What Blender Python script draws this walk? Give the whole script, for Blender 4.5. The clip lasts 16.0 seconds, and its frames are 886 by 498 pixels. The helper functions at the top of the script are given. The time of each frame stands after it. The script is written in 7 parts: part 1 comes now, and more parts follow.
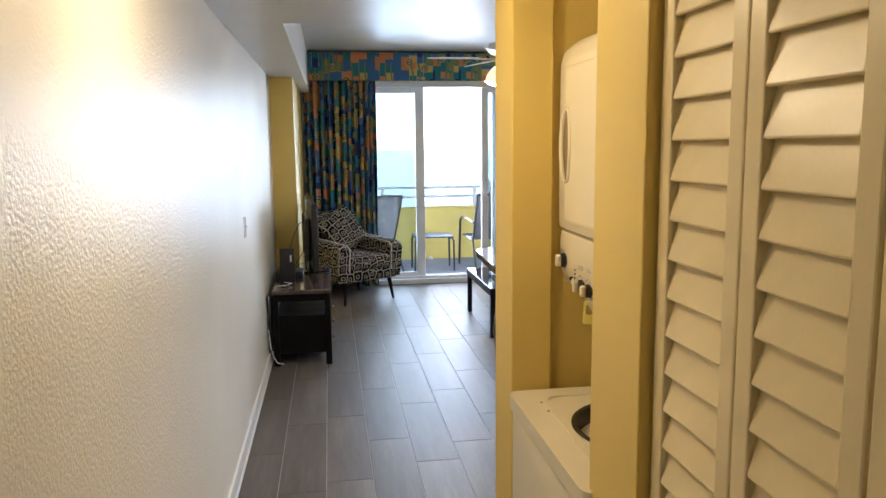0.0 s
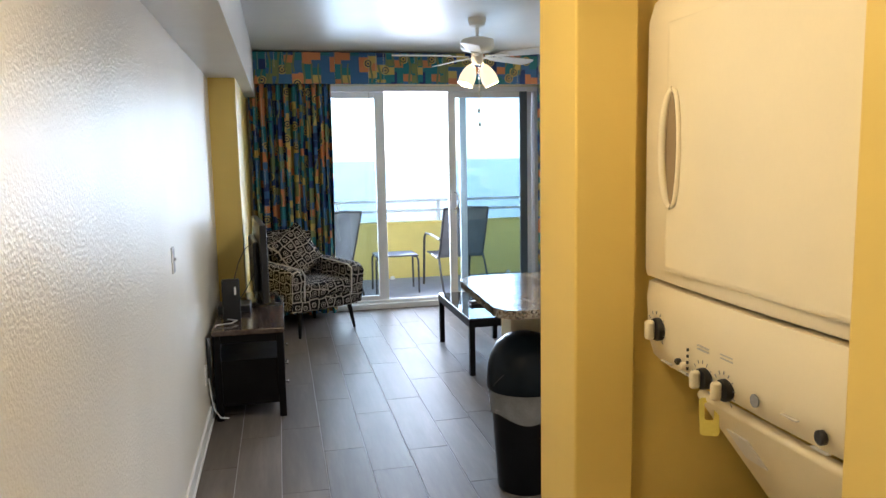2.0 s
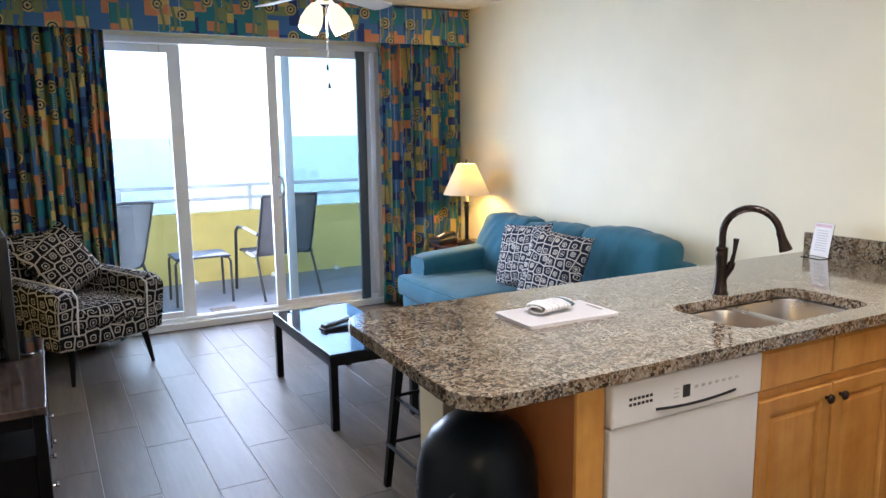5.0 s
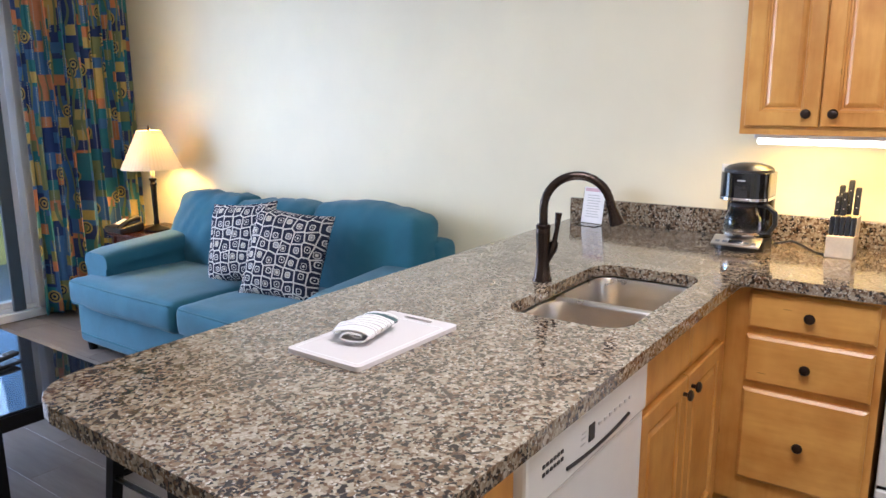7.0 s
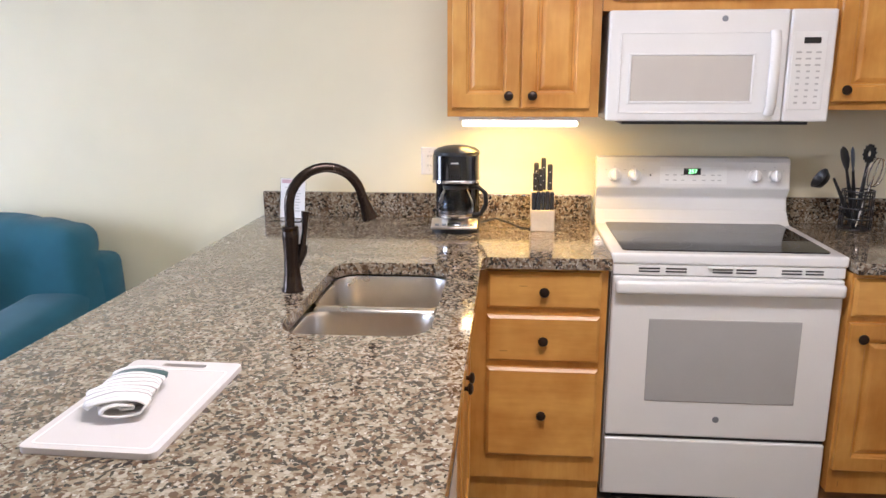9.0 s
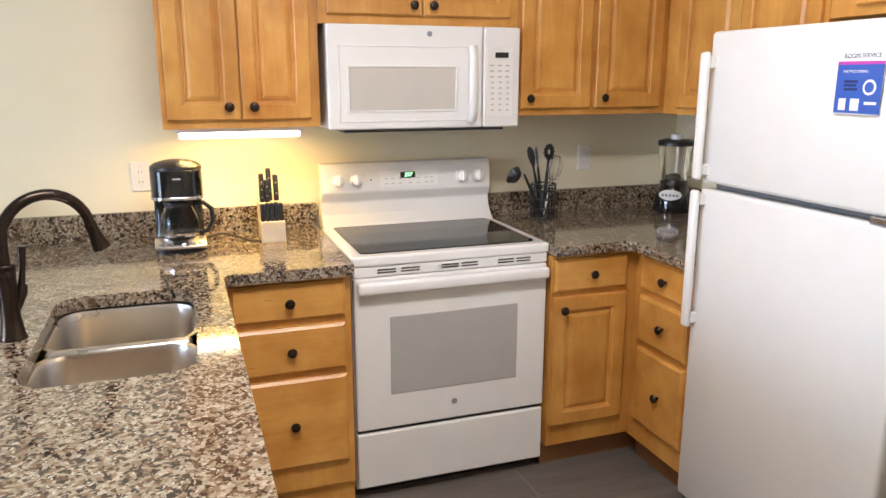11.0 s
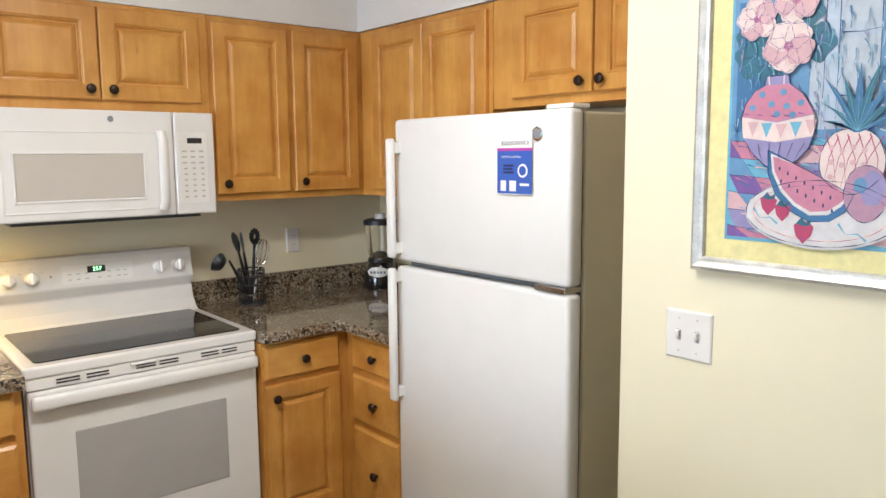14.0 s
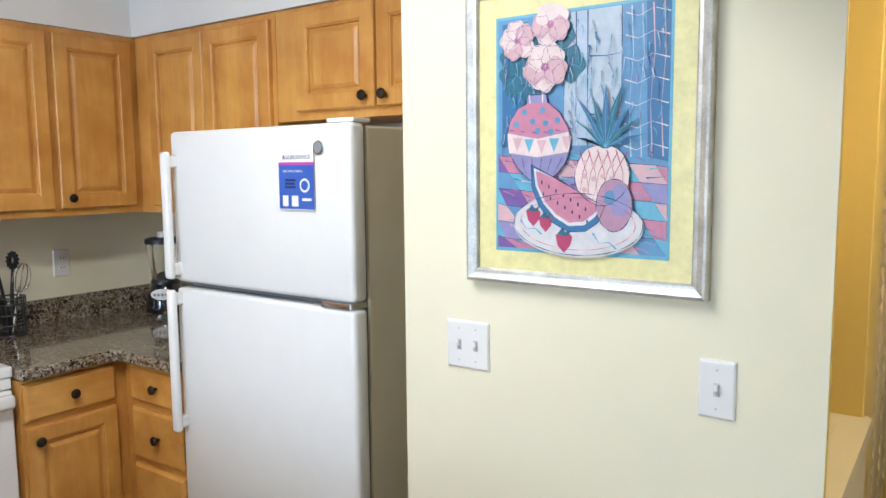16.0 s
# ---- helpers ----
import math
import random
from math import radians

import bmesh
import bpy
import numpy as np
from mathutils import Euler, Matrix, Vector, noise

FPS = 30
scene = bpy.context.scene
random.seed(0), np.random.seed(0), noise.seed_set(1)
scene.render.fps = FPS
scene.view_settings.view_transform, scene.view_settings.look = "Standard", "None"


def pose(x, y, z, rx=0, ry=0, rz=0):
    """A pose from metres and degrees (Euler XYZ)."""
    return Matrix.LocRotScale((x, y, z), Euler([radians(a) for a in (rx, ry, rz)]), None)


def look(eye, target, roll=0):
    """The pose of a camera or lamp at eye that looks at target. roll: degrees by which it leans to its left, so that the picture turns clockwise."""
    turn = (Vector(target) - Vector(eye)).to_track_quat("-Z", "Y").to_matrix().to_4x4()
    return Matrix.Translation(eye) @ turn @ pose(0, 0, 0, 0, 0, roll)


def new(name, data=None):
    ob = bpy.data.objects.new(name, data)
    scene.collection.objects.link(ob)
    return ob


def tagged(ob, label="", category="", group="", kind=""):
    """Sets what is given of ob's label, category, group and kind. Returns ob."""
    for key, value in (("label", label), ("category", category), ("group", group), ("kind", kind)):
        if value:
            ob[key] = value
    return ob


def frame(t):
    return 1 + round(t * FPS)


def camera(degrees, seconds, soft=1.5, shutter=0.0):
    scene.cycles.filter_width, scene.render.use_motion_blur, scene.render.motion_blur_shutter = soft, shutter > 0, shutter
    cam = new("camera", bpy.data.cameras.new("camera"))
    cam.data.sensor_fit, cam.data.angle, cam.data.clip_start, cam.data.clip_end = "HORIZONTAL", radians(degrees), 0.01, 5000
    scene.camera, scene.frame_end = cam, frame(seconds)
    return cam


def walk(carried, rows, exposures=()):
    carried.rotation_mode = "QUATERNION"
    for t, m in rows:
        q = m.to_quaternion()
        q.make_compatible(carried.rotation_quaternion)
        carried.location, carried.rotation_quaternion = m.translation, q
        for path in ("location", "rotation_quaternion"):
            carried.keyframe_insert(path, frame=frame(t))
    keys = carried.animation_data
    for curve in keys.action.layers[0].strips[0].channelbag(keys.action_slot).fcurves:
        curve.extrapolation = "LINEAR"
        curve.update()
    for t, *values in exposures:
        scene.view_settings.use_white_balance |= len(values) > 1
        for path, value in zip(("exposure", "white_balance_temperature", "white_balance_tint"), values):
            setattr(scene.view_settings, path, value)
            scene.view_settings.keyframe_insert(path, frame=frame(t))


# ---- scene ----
cam = camera(61.8, 16.0)
PATH = [
    (0, (0.002, 0.988, 1.578), (0.298, 2.946, 1.301), -0.6),
    (0.5, (0.039, 1.17, 1.598), (0.347, 3.13, 1.342), -0.5),
    (1, (0.011, 1.333, 1.59), (0.353, 3.289, 1.345), -0.8),
    (1.5, (-0.033, 1.589, 1.591), (0.348, 3.537, 1.348), -1.1),
    (2, (-0.005, 1.809, 1.57), (0.419, 3.748, 1.32), -1.1),
    (2.5, (0.055, 2.077, 1.567), (0.52, 4.005, 1.309), -1.0),
    (3, (0.036, 2.303, 1.559), (0.546, 4.217, 1.289), -1.1),
    (3.2, (0.026, 2.411, 1.563), (0.558, 4.32, 1.289), -1.3),
    (5.3, (0.041, 3.431, 1.544), (1.076, 5.111, 1.22), -0.5),
    (5.5, (0.071, 3.525, 1.534), (1.17, 5.163, 1.206), -0.3),
    (6, (0.187, 3.772, 1.533), (1.451, 5.284, 1.193), 0.4),
    (6.5, (0.228, 3.978, 1.513), (1.664, 5.318, 1.139), -0.3),
    (7, (0.27, 4.161, 1.497), (1.859, 5.304, 1.086), -0.4),
    (7.5, (0.329, 4.328, 1.484), (2.057, 5.238, 1.053), -0.2),
    (8, (0.347, 4.45, 1.499), (2.176, 5.123, 1.05), 0.1),
    (8.5, (0.341, 4.572, 1.495), (2.252, 4.964, 1.054), 0.1),
    (9, (0.389, 4.649, 1.484), (2.33, 4.824, 1.033), -0.1),
    (9.5, (0.44, 4.715, 1.498), (2.389, 4.657, 1.055), -0.2),
    (10, (0.473, 4.803, 1.486), (2.404, 4.498, 1.065), -0.3),
    (10.2, (0.454, 4.825, 1.513), (2.368, 4.443, 1.075), -0.1),
    (12.3, (0.367, 4.83, 1.522), (2.078, 3.855, 1.176), -0.6),
    (12.5, (0.366, 4.818, 1.52), (2.059, 3.806, 1.19), -0.5),
    (13, (0.367, 4.783, 1.525), (2.012, 3.686, 1.226), -0.6),
    (13.5, (0.362, 4.752, 1.535), (1.949, 3.567, 1.261), -0.6),
    (14, (0.355, 4.72, 1.54), (1.876, 3.445, 1.291), -0.5),
    (14.5, (0.352, 4.695, 1.541), (1.796, 3.329, 1.317), -0.4),
    (15, (0.345, 4.682, 1.543), (1.698, 3.224, 1.334), -0.3),
    (15.5, (0.337, 4.666, 1.544), (1.59, 3.121, 1.336), -0.4),
    (16, (0.324, 4.651, 1.54), (1.474, 3.029, 1.324), -0.5),
]
walk(cam, [(t, look(eye, target, roll)) for t, eye, target, roll in PATH],
     [(0, 2.02, 5750, 13), (1.5, 2.02, 5700, 12), (3, 2.16, 5850, 14), (5.5, 2.20, 5420, 18), (7, 2.22, 5380, 20), (8, 2.22, 5500, 21), (10, 2.34, 5700, 19), (12.5, 2.16, 5950, 13), (15, 2.16, 5650, 11), (16, 2.17, 5400, 10)])

# ---- world, lamps, exposure ----
world = bpy.data.worlds.new("sky")
scene.world = world
world.use_nodes = True
wn = world.node_tree
sky = wn.nodes.new("ShaderNodeTexSky")
sky.sky_type = "NISHITA"
sky.sun_disc = False
sky.sun_elevation = radians(52)
sky.sun_rotation = radians(200)
sky.air_density, sky.dust_density, sky.ozone_density = 1.0, 0.6, 1.0
wn.links.new(sky.outputs[0], wn.nodes["Background"].inputs[0])
wn.nodes["Background"].inputs[1].default_value = 0.15


def lamp(name, kind, m, watts, colour, **more):
    data = bpy.data.lights.new(name, kind)
    data.energy, data.color = watts, colour
    for key, value in more.items():
        if key == "size":
            data.size = value
        elif key == "size_y":
            data.shape, data.size_y = "RECTANGLE", value
        elif key == "radius":
            data.shadow_soft_size = value
        elif key == "spread":
            data.spread = value
        elif key == "angle":
            data.angle = value
    ob = new(name, data)
    ob.matrix_world = m
    return ob


lamp("sun", "SUN", look((-40, -90, 150), (0, 0, 0)), 3.0, (1.0, 0.95, 0.88), angle=radians(0.5))
WARM = (1.0, 0.78, 0.48)
lamp("hall_lamp_bulb", "POINT", pose(-0.04, 2.72, 2.02), 3.2, (1.0, 0.74, 0.40), radius=0.09)
lamp("fan_bulb", "POINT", pose(1.415, 7.275, 2.14), 2.6, WARM, radius=0.03)
lamp("fan_bulb", "POINT", pose(1.555, 7.275, 2.14), 2.6, WARM, radius=0.03)
lamp("table_lamp_bulb", "POINT", pose(3.21, 8.68, 1.14), 5.2, (1.0, 0.55, 0.11), radius=0.03)
lamp("cabinet_tube", "AREA", look((3.24, 4.61, 1.302), (3.24, 4.61, 0.9)), 0.80, (1.0, 0.56, 0.05), size=0.04, size_y=0.42)
# added fill under the kitchen ceiling, no fixture there; brightens cabinets and appliances
lamp("kitchen_tube", "AREA", look((1.55, 4.45, 2.50), (1.55, 4.45, 0)), 9.5, (1.0, 0.92, 0.80), size=0.3, size_y=1.1)
# daylight through the balcony opening: from the sky above, and slantwise along both walls
DAY = (0.88, 0.93, 1.0)
lamp("window_sky", "AREA", look((1.5, 10.05, 1.62), (1.5, 9.05, 1.42)), 7.5, DAY, size=2.3, size_y=1.6, spread=radians(110))
lamp("window_sky_east", "AREA", look((1.15, 10.05, 1.25), (1.15 + 0.45, 10.05 - 0.89, 1.10)), 18, DAY, size=1.9, size_y=2.0, spread=radians(125))
lamp("window_sky_west", "AREA", look((0.95, 9.95, 1.25), (0.95 - 0.74, 9.95 - 0.66, 1.2)), 8, DAY, size=0.9, size_y=1.9, spread=radians(66))

# ---- materials ----
class Nodes:
    """A material's node tree, with short calls."""
    def __init__(self, name):
        self.m = bpy.data.materials.new(name)
        self.m.use_nodes = True
        self.t = self.m.node_tree
        self.b = self.t.nodes["Principled BSDF"]

    def add(self, kind, **props):
        n = self.t.nodes.new("ShaderNode" + kind)
        for k, v in props.items():
            if k == "op":
                n.operation = v
            elif k == "data":
                n.data_type = v
            elif k == "blend":
                n.blend_type = v
            elif k == "distance":
                n.distance = v
            elif k == "feature":
                n.feature = v
            elif k == "dims":
                n.voronoi_dimensions = v
        return n

    def link(self, a, b):
        self.t.links.new(a, b)

    def put(self, sock, v):
        if isinstance(v, (int, float, tuple)):
            sock.default_value = v if not (isinstance(v, tuple) and len(v) == 3 and len(sock.default_value) == 4) else (*v, 1)
        else:
            self.link(v, sock)

    def math(self, op, a, b=None, c=None):
        n = self.add("Math", op=op)
        self.put(n.inputs[0], a)
        if b is not None:
            self.put(n.inputs[1], b)
        if c is not None:
            self.put(n.inputs[2], c)
        return n.outputs[0]

    def mix(self, fac, a, b, blend="MIX"):
        n = self.add("Mix", data="RGBA", blend=blend)
        self.put(n.inputs[0], fac)
        self.put(n.inputs[6], a)
        self.put(n.inputs[7], b)
        return n.outputs[2]

    def coord(self, which="Object", scale=(1, 1, 1)):
        c = self.add("TexCoord")
        mp = self.add("Mapping")
        mp.inputs["Scale"].default_value = scale
        self.link(c.outputs[which], mp.inputs[0])
        return mp.outputs[0]

    def noise(self, vec, scale, detail=3.0, rough=0.55, out=0):
        n = self.add("TexNoise")
        self.put(n.inputs["Vector"], vec)
        n.inputs["Scale"].default_value = scale
        n.inputs["Detail"].default_value = detail
        n.inputs["Roughness"].default_value = rough
        return n.outputs[out]

    def ramp(self, fac, stops, constant=False):
        n = self.add("ValToRGB")
        r = n.color_ramp
        r.interpolation = "CONSTANT" if constant else "LINEAR"
        while len(r.elements) < len(stops):
            r.elements.new(0.5)
        for e, (p, c) in zip(r.elements, stops):
            e.position, e.color = p, (*c, 1) if len(c) == 3 else c
        self.put(n.inputs[0], fac)
        return n.outputs[0]

    def bump(self, height, strength, distance=0.001):
        n = self.add("Bump")
        n.inputs["Strength"].default_value = strength
        n.inputs["Distance"].default_value = distance
        self.put(n.inputs["Height"], height)
        if self.b.inputs["Normal"].is_linked:
            self.link(self.b.inputs["Normal"].links[0].from_socket, n.inputs["Normal"])
        self.link(n.outputs[0], self.b.inputs["Normal"])

    def set(self, **v):
        names = dict(color="Base Color", rough="Roughness", metal="Metallic", spec="Specular IOR Level", trans="Transmission Weight",
                     ior="IOR", coat="Coat Weight", emit="Emission Color", power="Emission Strength", alpha="Alpha", sheen="Sheen Weight", coatrough="Coat Roughness")
        for k, x in v.items():
            self.put(self.b.inputs[names[k]], x)
        return self


def surf(name, colour, rough=0.5, metal=0.0, var=0.12, scale=9.0, grain=180.0, bump=0.15, relief=0.0006, spec=0.5, coat=0.0):
    """A plain surface with soft variation at two scales and fine relief."""
    n = Nodes(name)
    v = n.coord()
    big, fine = n.noise(v, scale, 3), n.noise(v, grain, 2)
    f = n.math("ADD", n.math("MULTIPLY", big, 0.7), n.math("MULTIPLY", fine, 0.3))
    lo, hi = tuple(c * (1 - var) for c in colour), tuple(min(1, c * (1 + var)) for c in colour)
    n.set(color=n.ramp(f, [(0.3, lo), (0.7, hi)]), metal=metal, spec=spec, coat=coat)
    n.set(rough=n.math("ADD", n.math("MULTIPLY", big, 0.16), rough - 0.08))
    if bump:
        n.bump(fine, bump, relief)
    return n.m


def paint(name, colour, rough, peel, size=70.0, spec=0.5):
    """Wall paint with an orange-peel relief."""
    n = Nodes(name)
    v = n.coord()
    big = n.noise(v, 1.6, 4)
    n.set(color=n.ramp(big, [(0.3, tuple(c * 0.95 for c in colour)), (0.7, tuple(min(1, c * 1.04) for c in colour))]))
    n.set(rough=n.math("ADD", n.math("MULTIPLY", n.noise(v, 5.0, 3), 0.05), rough - 0.025), spec=spec)
    n.bump(n.noise(v, size, 1.5, 0.5), peel, 0.0025)
    return n.m


def wood(name, dark, light, rough=0.35, axis=2, coat=0.15):
    """Clear-finished wood with grain along one axis and a soft cloudy figure."""
    n = Nodes(name)
    sc = [9.0, 9.0, 9.0]
    sc[axis] = 1.1
    info = n.add("ObjectInfo")
    v = n.coord("Object", tuple(sc))
    shift = n.add("VectorMath", op="ADD")
    n.link(v, shift.inputs[0])
    comb = n.add("CombineXYZ")
    for i in range(3):
        n.put(comb.inputs[i], n.math("MULTIPLY", info.outputs["Random"], 17.0 + 5 * i))
    n.link(comb.outputs[0], shift.inputs[1])
    v = shift.outputs[0]
    cloud, grain = n.noise(v, 0.8, 4, 0.6), n.noise(v, 7.0, 4, 0.65)
    blotch = n.noise(n.coord("Object", (3.0, 3.0, 3.0)), 2.2, 3, 0.55)
    f = n.math("ADD", n.math("ADD", n.math("MULTIPLY", cloud, 0.42), n.math("MULTIPLY", blotch, 0.43)), n.math("MULTIPLY", grain, 0.15))
    col = n.ramp(f, [(0.34, dark), (0.50, tuple((p + q) / 2 for p, q in zip(dark, light))), (0.66, light)])
    knots = n.add("TexVoronoi")
    knots.inputs["Scale"].default_value = 2.6
    n.link(v, knots.inputs["Vector"])
    col = n.mix(n.math("MULTIPLY", n.math("LESS_THAN", n.math("ADD", knots.outputs["Distance"], n.math("MULTIPLY", grain, 0.03)), 0.055), 0.55), col, tuple(p * 0.35 for p in dark))
    tone = n.math("ADD", n.math("MULTIPLY", info.outputs["Random"], 0.14), 0.93)
    hsv = n.add("HueSaturation")
    n.put(hsv.inputs["Value"], tone)
    n.link(col, hsv.inputs["Color"])
    n.set(color=hsv.outputs[0], rough=n.math("ADD", n.math("MULTIPLY", grain, 0.12), rough - 0.05), coat=coat, coatrough=0.25)
    n.bump(grain, 0.06, 0.0008)
    return n.m


def granite():
    n = Nodes("granite")
    v = n.coord()
    warp = n.add("VectorMath", op="ADD")
    n.link(v, warp.inputs[0])
    sc = n.add("VectorMath", op="SCALE")
    n.link(n.noise(v, 45, 3, 0.6, 1), sc.inputs[0])
    sc.inputs["Scale"].default_value = 0.02
    n.link(sc.outputs[0], warp.inputs[1])
    w = warp.outputs[0]
    def flakes(scale, channel):
        cells = n.add("TexVoronoi")
        cells.inputs["Scale"].default_value = scale
        n.link(w, cells.inputs["Vector"])
        sep = n.add("SeparateColor")
        n.link(cells.outputs["Color"], sep.inputs[0])
        return sep.outputs[channel]

    drift = n.math("MULTIPLY", n.math("SUBTRACT", n.noise(v, 16, 3), 0.5), 1.1)
    pick = n.math("ADD", flakes(128, 0), drift)
    col = n.ramp(pick, [(0.0, (0.026, 0.018, 0.013)), (0.18, (0.110, 0.066, 0.037)), (0.35, (0.190, 0.135, 0.083)), (0.54, (0.250, 0.200, 0.136)),
                        (0.74, (0.305, 0.260, 0.188)), (0.95, (0.375, 0.325, 0.25))], True)
    rim = n.add("TexVoronoi", feature="DISTANCE_TO_EDGE")
    rim.inputs["Scale"].default_value = 128
    n.link(w, rim.inputs["Vector"])
    col = n.mix(n.math("MULTIPLY", n.math("LESS_THAN", rim.outputs["Distance"], 0.05), 0.18), col, (0.10, 0.075, 0.055))
    dark = n.math("GREATER_THAN", n.math("ADD", flakes(190, 1), n.math("MULTIPLY", n.math("SUBTRACT", n.noise(v, 34, 2), 0.5), 1.4)), 1.0)
    col = n.mix(dark, col, n.ramp(flakes(190, 2), [(0, (0.008, 0.008, 0.009)), (0.6, (0.035, 0.024, 0.018))], True))
    pale = n.math("GREATER_THAN", flakes(240, 0), 0.96)
    col = n.mix(pale, col, (0.44, 0.40, 0.33))
    n.set(color=col, rough=0.10, spec=0.55, coat=0.3, coatrough=0.04)
    n.bump(n.noise(v, 260, 2), 0.03, 0.0005)
    return n.m


def tile():
    n = Nodes("plank_tile")
    info = n.add("ObjectInfo")
    v = n.coord("Object", (9, 1.0, 9))
    shift = n.add("VectorMath", op="ADD")
    n.link(v, shift.inputs[0])
    comb = n.add("CombineXYZ")
    for i in range(3):
        n.put(comb.inputs[i], n.math("MULTIPLY", info.outputs["Random"], 31.0 + 7 * i))
    n.link(comb.outputs[0], shift.inputs[1])
    v = shift.outputs[0]
    cloud, grain = n.noise(v, 0.9, 4, 0.6), n.noise(v, 6.0, 5, 0.7)
    f = n.math("ADD", n.math("MULTIPLY", cloud, 0.65), n.math("MULTIPLY", grain, 0.35))
    col = n.ramp(f, [(0.3, (0.100, 0.082, 0.069)), (0.52, (0.150, 0.128, 0.108)), (0.72, (0.215, 0.188, 0.162))])
    hsv = n.add("HueSaturation")
    n.put(hsv.inputs["Value"], n.math("ADD", n.math("MULTIPLY", info.outputs["Random"], 0.24), 0.86))
    n.link(col, hsv.inputs["Color"])
    n.set(color=hsv.outputs[0], rough=n.math("ADD", n.math("MULTIPLY", grain, 0.16), 0.34), spec=0.18)
    n.bump(grain, 0.10, 0.001)
    return n.m


def drape():
    """Printed cotton in blocks of blue, teal, rust and ochre, with rings and dotted bands."""
    n = Nodes("printed_drape")
    v = n.coord("UV")
    xyz = n.add("SeparateXYZ")
    n.link(v, xyz.inputs[0])

    def patch(w, h, seed):
        """Upright oblongs in staggered columns, each with its own random numbers."""
        u = n.math("FLOOR", n.math("DIVIDE", xyz.outputs[0], w))
        shift = n.add("TexWhiteNoise")
        shift.noise_dimensions = "1D"
        n.put(shift.inputs["W"], n.math("ADD", u, seed))
        r = n.math("FLOOR", n.math("ADD", n.math("DIVIDE", xyz.outputs[1], h), shift.outputs["Value"]))
        both = n.add("CombineXYZ")
        n.put(both.inputs[0], u)
        n.put(both.inputs[1], r)
        n.put(both.inputs[2], seed)
        cell = n.add("TexWhiteNoise")
        cell.noise_dimensions = "3D"
        n.link(both.outputs[0], cell.inputs["Vector"])
        out = n.add("SeparateColor")
        n.link(cell.outputs["Color"], out.inputs[0])
        return out

    blue, navy, teal, rust, ochre, olive = (0.07, 0.18, 0.42), (0.03, 0.06, 0.20), (0.04, 0.22, 0.27), (0.66, 0.27, 0.13), (0.62, 0.47, 0.15), (0.24, 0.29, 0.13)
    sep, sep2, sep4 = patch(0.17, 0.17, 3.0), patch(0.085, 0.07, 11.0), patch(0.06, 0.15, 23.0)
    base = n.ramp(sep.outputs[0], [(0, blue), (0.36, teal), (0.62, navy), (0.76, rust), (0.86, olive), (0.94, ochre)], True)
    bits = n.ramp(sep2.outputs[1], [(0, navy), (0.20, teal), (0.42, ochre), (0.56, rust), (0.72, blue), (0.92, olive)], True)
    bars = n.ramp(sep4.outputs[1], [(0, teal), (0.3, rust), (0.5, navy), (0.75, olive)], True)
    col = n.mix(n.math("GREATER_THAN", sep4.outputs[0], 0.80), base, bars)
    col = n.mix(n.math("GREATER_THAN", sep2.outputs[0], 0.60), col, bits)
    ring = n.add("TexVoronoi", dims="2D")
    ring.inputs["Scale"].default_value = 5.5
    n.link(v, ring.inputs["Vector"])
    d = ring.outputs["Distance"]
    sep3 = n.add("SeparateColor")
    n.link(ring.outputs["Color"], sep3.inputs[0])
    on = n.math("MULTIPLY", n.math("LESS_THAN", d, 0.24), n.math("GREATER_THAN", sep3.outputs[0], 0.52))
    bands = n.math("GREATER_THAN", n.math("SINE", n.math("MULTIPLY", d, 52.0)), 0.1)
    col = n.mix(on, col, n.mix(bands, ochre, (0.02, 0.05, 0.10)))
    dots = n.math("MULTIPLY", n.math("MULTIPLY", n.math("LESS_THAN", n.math("FRACT", n.math("MULTIPLY", xyz.outputs[1], 62.0)), 0.5), n.math("LESS_THAN", n.math("FRACT", n.math("MULTIPLY", xyz.outputs[0], 13.3)), 0.12)), n.math("GREATER_THAN", sep.outputs[2], 0.55))
    col = n.mix(dots, col, (0.55, 0.58, 0.50))
    wave = n.add("TexWave")
    wave.inputs["Scale"].default_value = 4.2
    wave.inputs["Distortion"].default_value = 5.0
    wave.inputs["Detail"].default_value = 0.0
    n.link(v, wave.inputs["Vector"])
    swirl = n.math("MULTIPLY", n.math("GREATER_THAN", wave.outputs[1], 0.86), n.math("GREATER_THAN", sep.outputs[1], 0.45))
    col = n.mix(swirl, col, (0.20, 0.25, 0.14))
    col = n.mix(n.math("MULTIPLY", n.noise(v, 60, 3), 0.25), col, (0.05, 0.06, 0.08))
    n.set(color=col, rough=0.85, spec=0.2)
    n.bump(n.noise(v, 900, 1), 0.2, 0.0006)
    return n.m


